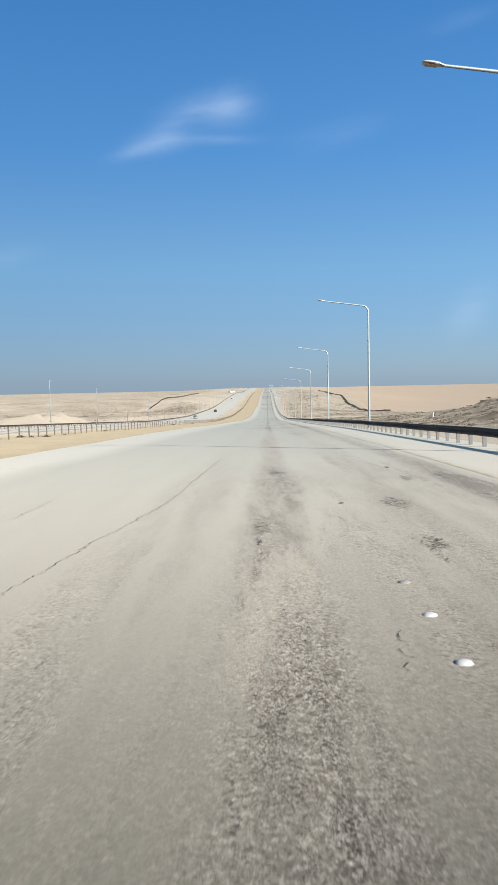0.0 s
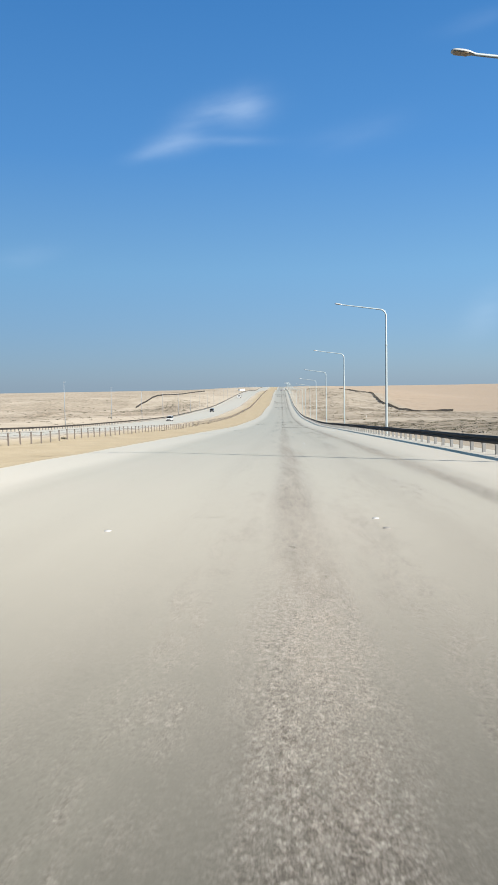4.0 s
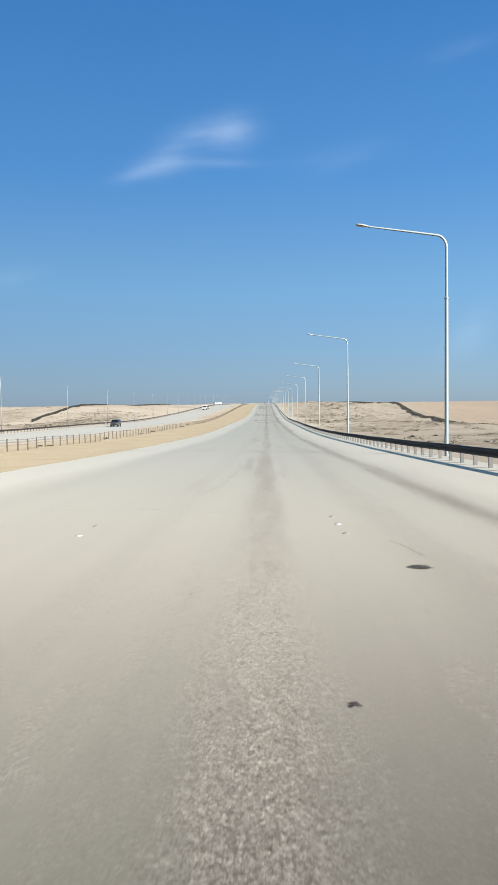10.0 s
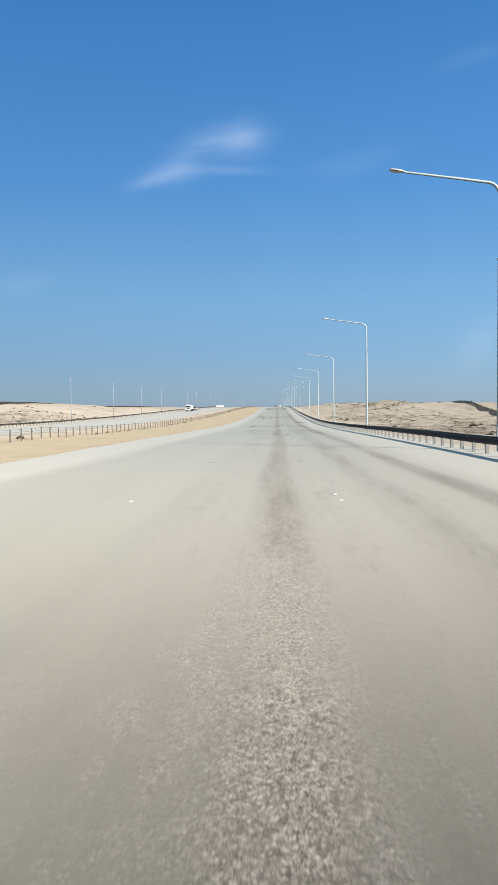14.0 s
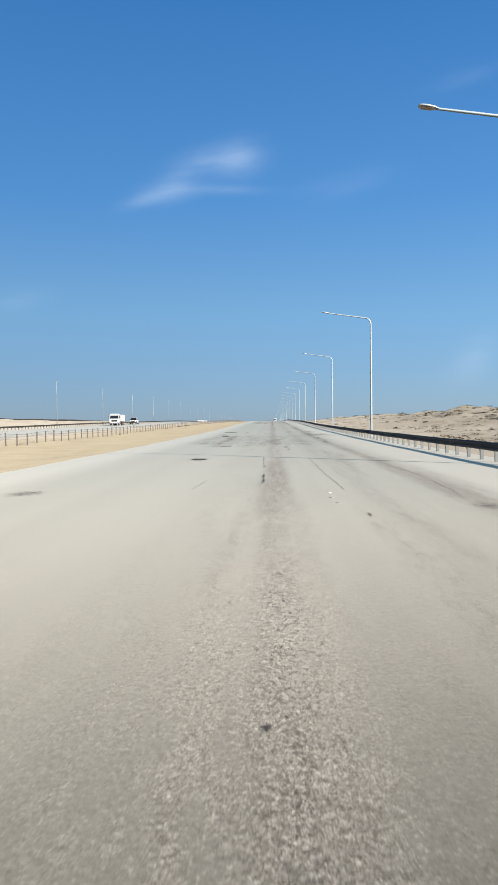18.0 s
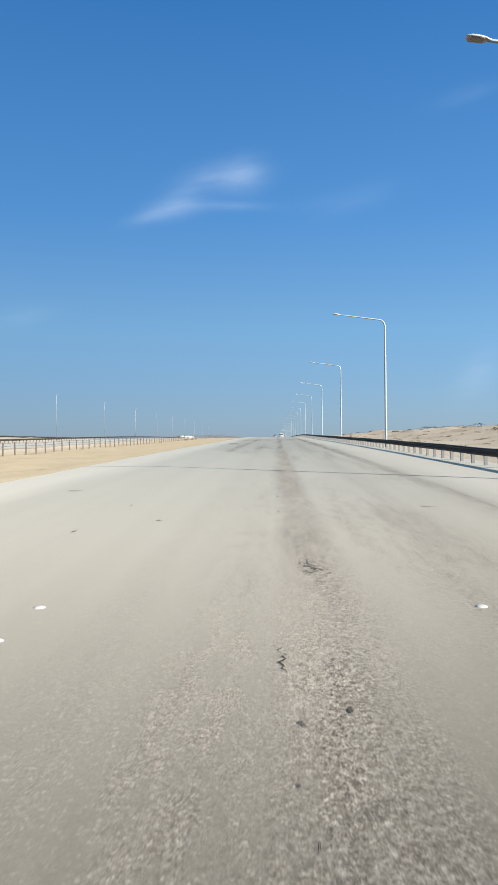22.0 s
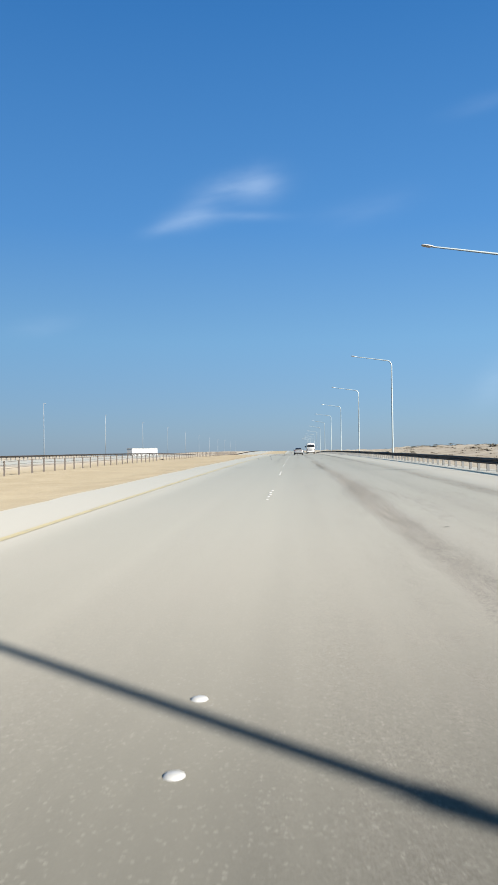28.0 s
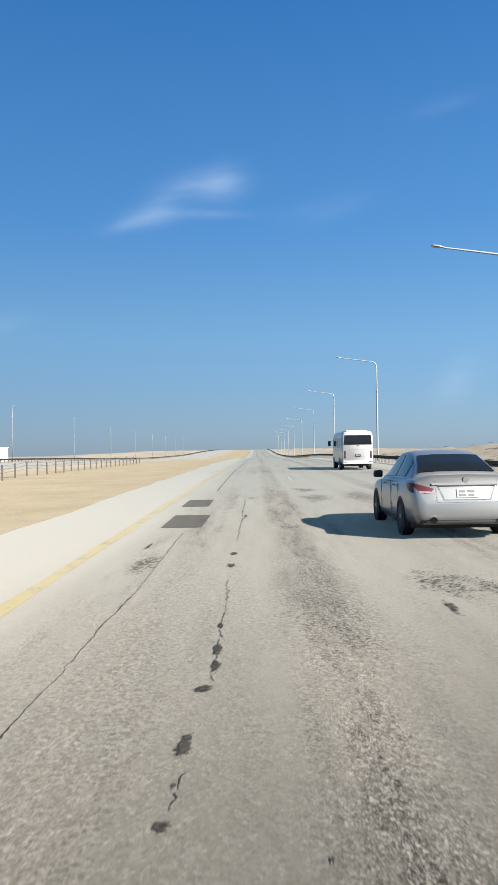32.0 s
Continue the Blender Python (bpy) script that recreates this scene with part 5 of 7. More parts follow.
def pickup(paint, label, covered=False):
    """A pick-up, or with covered=True an estate off-roader, nose along +y."""
    name = "off_road_car" if covered else "pickup_truck"
    root = tagged(new(name), label, "car" if covered else "pickup truck")
    bm = bmesh.new()
    sec = lambda w, zb, zt: [(0, zb), (w * 0.95, zb), (w, zb + 0.12), (w, zt - 0.12), (w * 0.94, zt), (0, zt + 0.02)]
    loft(bm, [(y, sec(w, zb, zt)) for y, w, zb, zt in ((0, 0.88, 0.5, 1.05), (0.1, 0.93, 0.42, 1.1), (1.0, 0.94, 0.38, 1.12), (3.6, 0.94, 0.38, 1.12), (4.6, 0.92, 0.42, 1.05), (5.0, 0.88, 0.48, 0.95), (5.1, 0.8, 0.55, 0.85))])
    part("body", bm, paint, root)
    y0 = 0.15 if covered else 1.6
    bm = bmesh.new()
    hs = lambda wb, wr, zr: [(0, 1.05), (wb, 1.05), (wr + 0.03, zr - 0.1), (wr - 0.05, zr), (0, zr + 0.02)]
    loft(bm, [(y, hs(wb, wr, zr)) for y, wb, wr, zr in ((y0, 0.9, 0.85, 1.25), (y0 + 0.2, 0.91, 0.75, 1.78), (y0 + 0.6, 0.91, 0.72, 1.83), (3.0, 0.91, 0.72, 1.8), (3.35, 0.91, 0.76, 1.5), (3.75, 0.9, 0.84, 1.14))])
    part("roof", bm, paint, root)
    bm = bmesh.new()
    patch(bm, [[(u * (0.68 + 0.12 * i), 3.06 + 0.33 * i, 1.79 - 0.3 * i) for u in (-1, 0, 1)] for i in range(3)])
    part("windscreen", bm, GLASS, root)
    for s in (-1, 1):
        for ya, yb in ((y0 + 0.3, 2.1), (2.2, 3.1)):
            bm = bmesh.new()
            patch(bm, [[(s * (0.925 - 0.16 * f), y, 1.14 + 0.55 * f) for f in (0, 0.5, 1)] for y in (ya, (ya + yb) / 2, yb)])
            part("side_window", bm, GLASS, root)
        wheel(root, s * 0.82, 1.05, 0.38, 0.25, s, 6)
        wheel(root, s * 0.82, 4.15, 0.38, 0.25, s, 6)
        # shade of the wheel arches, put on as black discs
        for y in (1.05, 4.15):
            bm = bmesh.new()
            tube(bm, [(s * 0.8, y, 0.42), (s * 0.948, y, 0.42)], [0.44, 0.44], 20)
            part("wheel_arch", bm, BLACK, root)
        bm = bmesh.new()
        box(bm, *sorted((s * 0.6, s * 0.86)), 4.95, 5.06, 0.76, 0.92, 0.02)
        part("headlight", bm, CLEAR, root)
        bm = bmesh.new()
        box(bm, *sorted((s * 0.92, s * 1.12)), 3.2, 3.32, 1.12, 1.3, 0.03)
        part("mirror", bm, BLACK, root)
    bm = bmesh.new()
    box(bm, -0.58, 0.58, 5.02, 5.12, 0.66, 0.92, 0.02)
    part("grille", bm, BLACK, root)
    bm = bmesh.new()
    box(bm, -0.9, 0.9, 4.95, 5.2, 0.42, 0.62, 0.04)
    part("front_bumper", bm, BLACK, root)
    if not covered:
        bm = bmesh.new()
        box(bm, -0.8, 0.8, 0.15, 1.5, 1.1, 1.145)
        part("load_bed", bm, BLACK, root)
    return root


sedan(PAINT_SILVER, "dusty silver saloon car driving in the middle lane").matrix_basis = pose(-0.1, 1180.98, rz(1182), -0.1, 0, 0) @ Matrix.Diagonal((0.968, 0.968, 0.968, 1))
minibus("white minibus driving in the slow lane").matrix_basis = pose(3.25, 1219.8, rz(1222), 0, 0, 0)
tipper_truck("white tipper truck coming along the opposite carriageway").matrix_basis = pose(-38.3, 856, rz(856), 0.9, 0, 180)
pickup(PAINT_WHITE, "white pickup truck coming along the opposite carriageway").matrix_basis = pose(-38.2, 884, rz(884), 0.9, 0, 180)
pickup(PAINT_WHITE, "white off-road car on the opposite carriageway", True).matrix_basis = pose(-36.4, 402, rz(402), -1.8, 0, 180)
pickup(PAINT_DARK, "dark off-road car on the opposite carriageway", True).matrix_basis = pose(-36.2, 556, rz(556), -0.5, 0, 180)


def site_cabin():
    root = tagged(new("site_cabin"), "long white portable cabin standing in the sand beyond the road", "cabin")
    root.matrix_basis = pose(-59.6, 1323.5, lz(-59.6, 1323.5), 0, 0, 58.7)
    bm = bmesh.new()
    box(bm, -7.2, 7.2, -1.4, 1.4, 0.25, 3.0, 0.03)
    part("wall", bm, PAINT_WHITE, root, "white sheet walls")
    bm = bmesh.new()
    box(bm, -7.35, 7.35, -1.55, 1.55, 3.0, 3.12, 0.02)
    part("roof", bm, PAINT_WHITE, root)
    for x in (-5, 0, 5):
        bm = bmesh.new()
        box(bm, x - 0.2, x + 0.2, -1.2, 1.2, -0.4, 0.25)
        part("footing", bm, CONCRETE, root)


site_cabin()

# ---- desert scrub ----
PLANTS = random.Random(3)


def bush_mesh(kind, seed):
    """A low cushion of stiff twigs and small dry leaves."""
    r = random.Random(seed)
    verts, faces = [], []
    for i in range(300):
        a, el = r.uniform(0, 6.28), r.uniform(0.0, 1.5)
        lump = 0.72 + 0.28 * math.sin(a * 3 + seed) * math.cos(el * 2 + seed)
        d = Vector((math.cos(a) * math.cos(el), math.sin(a) * math.cos(el), math.sin(el) * 0.62))
        reach = r.uniform(0.55, 1.0) * 0.5 * lump
        p = d * reach * r.uniform(0.5, 0.85)
        q = d * reach + Vector((r.uniform(-1, 1), r.uniform(-1, 1), r.uniform(-0.5, 1))) * 0.03
        side = d.cross(Vector((r.uniform(-1, 1), r.uniform(-1, 1), r.uniform(-1, 1)))).normalized() * r.uniform(0.014, 0.036)
        b = len(verts)
        verts += [tuple(p), tuple(p.lerp(q, 0.6) + side), tuple(q), tuple(p.lerp(q, 0.6) - side)]
        faces.append((b, b + 1, b + 2, b + 3))
    me = bpy.data.meshes.new("crown")
    me.from_pydata(verts, [], faces)
    me.materials.append(SCRUB_GREEN if kind else SCRUB)
    return me


BUSHES = [bush_mesh(k % 2, 20 + k) for k in range(6)]


def shrub(x, y, size):
    root = tagged(new("desert_shrub"), "low dusty desert shrub growing in the sand", "shrub", "desert shrubs")
    root.matrix_basis = pose(x, y, lz(x, y) - 0.03 * size, 0, 0, PLANTS.uniform(0, 360)) @ Matrix.Diagonal((size, size, size * PLANTS.uniform(0.7, 1.0), 1))
    o = new("crown", PLANTS.choice(BUSHES))
    o.parent = root
    return root


for i in range(170):
    y = PLANTS.uniform(15, 1230)
    shrub(14 + 38 * PLANTS.random() ** (1.4 if y < 600 else 0.8), y, PLANTS.uniform(0.6, 1.5) if y < 600 else PLANTS.uniform(0.9, 2.3))
for i in range(60):
    shrub(FENCE_X + PLANTS.uniform(-1.6, 0.8), 40 + 1180 * PLANTS.random() ** 1.3, PLANTS.uniform(0.5, 1.3))


def scrubland(name, count, xa, xb, ya, yb, biggest, seed, keep, twigs=56):
    """Countless bushes further off, as one growth."""
    r = random.Random(seed)
    src = []
    for me in BUSHES[:4]:
        co = np.empty(len(me.vertices) * 3)
        me.vertices.foreach_get("co", co)
        src.append(co.reshape(-1, 3))
    verts, n = [], 0
    while n < count:
        x, y = r.uniform(xa, xb), r.uniform(ya, yb)
        if keep and 0.5 + 0.6 * float(ripples(np.array(x), np.array(y), 85, 3, 20)) < r.random():
            continue
        s = r.uniform(0.35, 1.0) ** 1.5 * biggest
        a = r.uniform(0, 6.28)
        c, sn = math.cos(a), math.sin(a)
        co = src[n % 4][: 4 * twigs] * np.array([s * 1.5, s * 1.5, s * 0.75])
        p = np.stack([co[:, 0] * c - co[:, 1] * sn + x, co[:, 0] * sn + co[:, 1] * c + y, co[:, 2] + lz(x, y) - 0.05], 1)
        verts.append(p)
        n += 1
    v = np.concatenate(verts)
    m = len(v) // 4
    me = bpy.data.meshes.new(name)
    me.vertices.add(len(v))
    me.vertices.foreach_set("co", v.reshape(-1))
    me.loops.add(m * 4)
    me.loops.foreach_set("vertex_index", np.arange(m * 4))
    me.polygons.add(m)
    me.polygons.foreach_set("loop_start", np.arange(0, m * 4, 4))
    me.polygons.foreach_set("loop_total", np.full(m, 4))
    me.update(calc_edges=True)
    me.materials.append((SCRUB, SCRUB_GREEN, SCRUB_PALE)[seed % 3])
    return tagged(new(name, me), "scattered dry desert scrub on sandy ground", "scrub", kind="stuff")


scrubland("scrub", 2600, 16, 90, 10, 330, 2.0, 31, False)
scrubland("scrub", 1800, 14, 60, 10, 330, 1.2, 42, False)
scrubland("scrub", 2300, 14, 84, 330, 780, 2.0, 32, True)
scrubland("scrub", 2200, 14, 84, 640, 1400, 1.5, 33, True)
scrubland("scrub", 1500, -240, -52, 330, 800, 1.7, 34, True)
scrubland("scrub", 700, -220, -52, 800, 1500, 1.3, 35, True)
scrubland("scrub", 900, -500, -110, 700, 1500, 2.2, 36, True)
scrubland("scrub", 2600, 13, 84, 20, 640, 1.1, 38, True)
scrubland("scrub", 2600, 13, 70, 640, 1350, 1.0, 41, True)
scrubland("scrub", 900, 20, 84, 610, 790, 1.9, 48, False)
scrubland("scrub", 320, 32, 62, 790, 1330, 3.0, 45, True)
scrubland("scrub", 600, 36, 56, 770, 1330, 2.5, 64, True, 110)
scrubland("scrub", 700, -150, -54, 390, 640, 1.5, 51, True)
scrubland("scrub", 500, -260, -53, 60, 420, 1.6, 58, True, 120)
scrubland("scrub", 900, -300, -66, 330, 900, 2.3, 61, True, 130)
scrubland("scrub", 1300, -104, -56, 560, 770, 1.5, 52, False, 80)

# ---- marks in the road ----
MARKS = random.Random(7)


def crack(points, width, jag=1.0, even=False):
    """A ragged open crack, dark with tar and dirt, along points on the road."""
    path = []
    if math.dist(points[0], points[-1]) > 25 and jag > 0.5:
        # long joints between the paving lanes run straight
        jag, even, width = 0.25, True, 0.14
    for (xa, ya), (xb, yb) in zip(points, points[1:]):
        n = max(2, int(math.hypot(xb - xa, yb - ya) / 0.04))
        path += [(xa + (xb - xa) * i / n, ya + (yb - ya) * i / n) for i in range(n)]
    path.append(points[-1])
    verts, faces = [], []
    seed = points[0][1]
    for i, (x, y) in enumerate(path):
        x += jag * 0.03 * noise.noise((y * 1.1, seed, 0.0)) + jag * 0.035 * noise.noise((y * 7.0, seed, 3.0)) + jag * MARKS.uniform(-0.016, 0.016)
        end = min(i, len(path) - 1 - i) / 6
        w = width * 0.2 * (0.5 + 0.6 * noise.noise((y * 2.3, seed, 6.0)) + 0.7 * noise.noise((y * 11.0, seed, 9.0))) * min(1.0, 0.2 + end)
        w = width * 0.1 * (1.0 + 0.25 * noise.noise((y * 2.3, seed, 6.0))) * min(1.0, 0.2 + end) if even else max(w * 0.62, 0.0025)
        z = rz(y) + 0.005
        verts += [(x - w * MARKS.uniform(0.2, 1.8), y, z), (x + w * MARKS.uniform(0.2, 1.8), y + MARKS.uniform(-0.01, 0.01), z)]
    for i in range(len(path) - 1):
        faces.append((2 * i, 2 * i + 1, 2 * i + 3, 2 * i + 2))
    return tagged(mesh_object("crack", verts, faces, CRACK, ROAD), "dark ragged crack")


def blot(x, y, rx, ry, thick=1.0, label="ragged dark tar spot", mat=None):
    """A ragged dark spot where the surface has broken out."""
    n = 20
    rx, ry, thick = rx * 0.86, ry * 0.86, thick * 0.9
    verts, faces, fade = [(x, y, rz(y) + 0.008)], [], [1.0]
    seed = MARKS.uniform(0, 50)
    for ring, f in ((0.55, 0.85), (0.95, 0.5), (1.5, 0.0)):
        for k in range(n):
            a = 2 * math.pi * k / n
            r = ring * (0.9 + 0.5 * noise.noise((math.cos(a) * 1.3, math.sin(a) * 1.3, seed)) + 0.3 * noise.noise((math.cos(a) * 4.0, math.sin(a) * 4.0, seed)))
            px, py = x + rx * r * math.cos(a), y + ry * r * math.sin(a)
            verts.append((px, py, rz(py) + 0.008))
            fade.append(f)
    faces = [(0, 1 + k, 1 + (k + 1) % n) for k in range(n)]
    for q in range(2):
        b = 1 + q * n
        faces += [(b + k, b + n + k, b + n + (k + 1) % n, b + (k + 1) % n) for k in range(n)]
    ob = mesh_object("pothole_patch", verts, faces, mat or STAIN, ROAD)
    ob.data.attributes.new("fade", "FLOAT", "POINT").data.foreach_set("value", [f * thick for f in fade])
    return tagged(ob, label)


def repair(x0, x1, y0, y1, mat, label):
    """A cut-out mended with newer asphalt."""
    n = 10
    verts, faces = [], []
    for i in range(n + 1):
        for k in range(n + 1):
            x = x0 + (x1 - x0) * k / n + (MARKS.uniform(-0.008, 0.008) if k in (0, n) else 0)
            y = y0 + (y1 - y0) * i / n + (MARKS.uniform(-0.012, 0.012) if i in (0, n) else 0)
            verts.append((x, y, rz(y) + 0.005))
    faces = [(i * (n + 1) + k, i * (n + 1) + k + 1, (i + 1) * (n + 1) + k + 1, (i + 1) * (n + 1) + k) for i in range(n) for k in range(n)]
    return tagged(mesh_object("asphalt_repair", verts, faces, mat, ROAD), label)



def pitted(x, y, rx, ry):
    """A patch where stones have broken out of the surface."""
    return blot(x, y, rx * 1.9, ry * 1.7, 1.0, "rough pitted patch of worn asphalt", PITTED)


crack([(1.69, 5.11), (1.67, 4.71), (1.61, 4.26)], 0.04, 1.4)
crack([(-1.38, 6.2), (-1.19, 8.4), (-0.79, 12.6), (-0.63, 23.7)], 0.04, 1.4)
crack([(2.51, 9.03), (2.51, 7.93), (2.54, 7.23)], 0.032, 1.4)
pitted(2.64, 8.4, 0.12, 0.38)
blot(0.73, 8.6, 0.06, 0.30, 0.85)
pitted(0.75, 9.7, 0.10, 0.55)
crack([(-2.79, 10.75), (-2.85, 13.30)], 0.024, 1.4)
blot(1.97, 12.0, 0.07, 0.13, 0.85)
pitted(2.80, 12.0, 0.17, 0.58)
blot(1.08, 13.7, 0.08, 0.30, 0.85)
pitted(3.69, 16.1, 0.11, 0.53)
pitted(1.03, 18.1, 0.16, 0.50)
blot(3.78, 19.3, 0.07, 0.40, 0.85)
crack([(0.42, 74.78), (0.48, 74.24), (0.47, 73.99)], 0.048, 1.4)
crack([(0.34, 76.78), (0.34, 76.33), (0.37, 75.73), (0.36, 75.33), (0.28, 75.13), (0.23, 74.98)], 0.096, 1.4)
crack([(0.31, 79.73), (0.31, 78.68)], 0.024, 1.4)
crack([(2.44, 78.87), (2.52, 78.88)], 0.024, 1.4)
crack([(-1.75, 79.65), (-1.60, 79.65)], 0.024, 1.4)
crack([(2.02, 79.81), (2.14, 79.76)], 0.032, 1.4)
crack([(0.36, 86.9), (0.33, 83.0), (0.31, 81.8)], 0.048, 1.4)
crack([(-0.88, 85.99), (-0.87, 83.09)], 0.032, 1.4)
crack([(0.85, 110.98), (0.90, 110.68), (0.88, 110.38), (0.78, 110.08), (0.76, 109.87), (0.79, 109.73)], 0.128, 1.4)
crack([(1.53, 110.06), (1.49, 109.91), (1.51, 109.76)], 0.08, 1.4)
crack([(1.48, 111.26), (1.43, 111.01), (1.47, 110.76)], 0.08, 1.4)
crack([(0.77, 111.38), (0.79, 111.08)], 0.064, 1.4)
crack([(1.33, 112.85), (1.40, 112.46), (1.44, 112.01), (1.51, 111.86)], 0.072, 1.4)
crack([(2.46, 114.16), (2.50, 113.46), (2.44, 112.95)], 0.072, 1.4)
crack([(2.13, 113.59), (2.25, 113.59)], 0.04, 1.4)
crack([(1.14, 113.59), (1.38, 113.60)], 0.032, 1.4)
crack([(1.51, 115.76), (1.56, 114.31), (1.62, 113.77)], 0.064, 1.4)
crack([(2.41, 115.40), (2.44, 114.30)], 0.048, 1.4)
blot(0.78, 114.7, 0.05, 0.38, 0.85)
pitted(3.06, 115.5, 0.10, 0.48)
blot(0.89, 115.6, 0.05, 0.20, 0.85)
crack([(-2.29, 115.79), (-2.31, 116.69)], 0.064, 1.4)
pitted(3.17, 116.7, 0.14, 0.63)
crack([(1.64, 119.27), (1.57, 117.02)], 0.048, 1.4)
pitted(3.10, 117.5, 0.09, 0.51)
pitted(3.01, 119.5, 0.10, 0.88)
crack([(0.70, 125.9), (0.90, 121.9), (0.88, 120.1)], 0.04, 1.4)
pitted(-4.79, 128.3, 0.15, 0.89)
pitted(3.18, 134.9, 0.47, 1.10)
pitted(-4.96, 137.6, 0.57, 1.79)
crack([(0.25, 218.29), (0.27, 218.28)], 0.032, 1.4)
blot(1.06, 218.4, 0.04, 0.10)
blot(1.04, 218.6, 0.01, 0.08, 0.85)
crack([(1.51, 219.93), (1.46, 219.63), (1.47, 219.53)], 0.048, 1.4)
crack([(0.79, 221.16), (0.77, 220.56), (0.70, 220.00), (0.70, 219.60)], 0.08, 1.4)
crack([(0.32, 221.14), (0.34, 220.69)], 0.056, 1.4)
crack([(0.76, 223.21), (0.70, 222.70), (0.85, 222.61)], 0.072, 1.4)
crack([(0.33, 224.19), (0.34, 223.69)], 0.056, 1.4)
crack([(1.33, 233.3), (1.38, 228.8), (1.33, 226.1), (1.39, 224.6)], 0.056, 1.4)
crack([(-1.36, 224.8), (-1.33, 227.8), (-1.19, 229.9)], 0.032, 1.4)
blot(-1.27, 227.6, 0.04, 0.20, 0.85)
crack([(-3.79, 228.3), (-3.92, 232.6), (-3.87, 238.0)], 0.04, 1.4)
pitted(-5.36, 245.9, 0.31, 0.92)
crack([(0.65, 254.74), (0.62, 254.58), (0.65, 254.48)], 0.096, 1.4)
crack([(0.58, 255.33), (0.61, 255.08), (0.66, 254.89)], 0.096, 1.4)
crack([(1.39, 258.7), (1.40, 257.8), (1.42, 257.2), (1.43, 256.8), (1.47, 256.5), (1.49, 256.2), (1.47, 255.9), (1.47, 255.6)], 0.128, 1.4)
crack([(1.09, 259.70), (0.91, 258.39), (0.92, 257.84)], 0.08, 1.4)
crack([(2.22, 260.89), (2.33, 260.10), (2.35, 259.40), (2.38, 258.80)], 0.08, 1.4)
crack([(-0.90, 261.28), (-0.89, 260.43)], 0.04, 1.4)
crack([(0.37, 262.53), (0.39, 260.93)], 0.048, 1.4)
crack([(3.05, 263.07), (3.42, 262.49)], 0.032, 1.4)
crack([(1.46, 263.62), (1.51, 262.82)], 0.048, 1.4)
crack([(2.34, 265.05), (2.22, 263.39)], 0.064, 1.4)
crack([(3.09, 264.57), (3.18, 264.18)], 0.032, 1.4)
pitted(1.05, 265.2, 0.13, 0.35)
crack([(0.83, 291.42), (0.82, 291.37)], 0.048, 1.4)
blot(1.40, 291.5, 0.01, 0.06, 0.85)
blot(-0.49, 295.1, 0.06, 0.25, 0.85)
crack([(0.46, 298.52), (0.47, 297.47), (0.41, 296.62), (0.28, 296.21), (0.16, 296.01)], 0.096, 1.4)
pitted(-1.02, 296.6, 0.11, 0.32)
pitted(-0.80, 298.2, 0.21, 1.37)
crack([(-2.54, 298.35), (-2.47, 299.60), (-2.42, 301.05)], 0.096, 1.4)
crack([(0.54, 301.27), (0.48, 299.32)], 0.056, 1.4)
pitted(-0.32, 300.0, 0.17, 0.37)
pitted(-0.34, 302.6, 0.14, 1.90)
crack([(-2.50, 303.1), (-2.31, 305.7), (-2.19, 313.3)], 0.08, 1.4)
crack([(-5.43, 307.2), (-5.14, 311.4), (-5.21, 321.0)], 0.056, 1.4)
pitted(1.14, 313.1, 0.43, 1.68)
pitted(-3.82, 324.1, 1.20, 2.78)
crack([(0.39, 329.80), (0.37, 329.40)], 0.08, 1.4)
blot(2.66, 331.5, 0.05, 0.13, 0.85)
pitted(1.20, 332.6, 0.15, 0.44)
pitted(3.01, 333.6, 0.16, 0.30)
crack([(0.79, 335.91), (0.63, 334.56)], 0.04, 1.4)
pitted(0.90, 335.4, 0.10, 0.58)
blot(1.06, 336.5, 0.05, 0.35, 0.85)
crack([(1.55, 350.1), (1.47, 341.0), (1.49, 337.4)], 0.048, 1.4)
pitted(3.36, 340.2, 0.31, 0.83)
pitted(3.27, 352.4, 0.31, 1.03)
pitted(4.88, 352.7, 0.30, 1.05)
blot(0.53, 440.5, 0.01, 0.06, 0.85)
blot(1.95, 440.9, 0.02, 0.06, 0.85)
crack([(1.94, 441.83), (1.98, 441.73)], 0.024, 1.4)
blot(1.06, 443.3, 0.02, 0.06, 0.85)
crack([(-0.39, 445.97), (-0.17, 445.58)], 0.024, 1.4)
pitted(-1.81, 450.1, 0.14, 0.17)
blot(1.48, 477.5, 0.04, 0.13, 0.85)
blot(1.55, 477.8, 0.02, 0.10, 0.85)
crack([(0.51, 478.44), (0.54, 478.84), (0.57, 479.09)], 0.048, 1.4)
blot(1.65, 479.0, 0.04, 0.15, 0.85)
pitted(-0.23, 481.1, 0.11, 0.20)
blot(-0.98, 482.4, 0.04, 0.06, 0.85)
crack([(0.53, 484.30), (0.48, 483.54), (0.48, 483.09), (0.43, 482.59)], 0.224, 1.4)
blot(-1.76, 483.6, 0.09, 0.07, 0.85)
blot(2.05, 483.6, 0.05, 0.10, 0.85)
crack([(0.48, 486.55), (0.46, 485.90)], 0.032, 1.4)
crack([(1.13, 486.17), (1.74, 486.10)], 0.032, 1.4)
pitted(4.50, 488.3, 0.19, 0.35)
pitted(5.22, 495.1, 0.29, 1.57)
pitted(5.17, 500.0, 0.53, 1.49)
crack([(1.13, 589.93), (1.18, 589.74)], 0.16, 1.4)
crack([(1.10, 590.53), (1.03, 590.23), (1.01, 590.08)], 0.16, 1.4)
crack([(1.30, 590.69), (1.37, 590.64)], 0.032, 1.4)
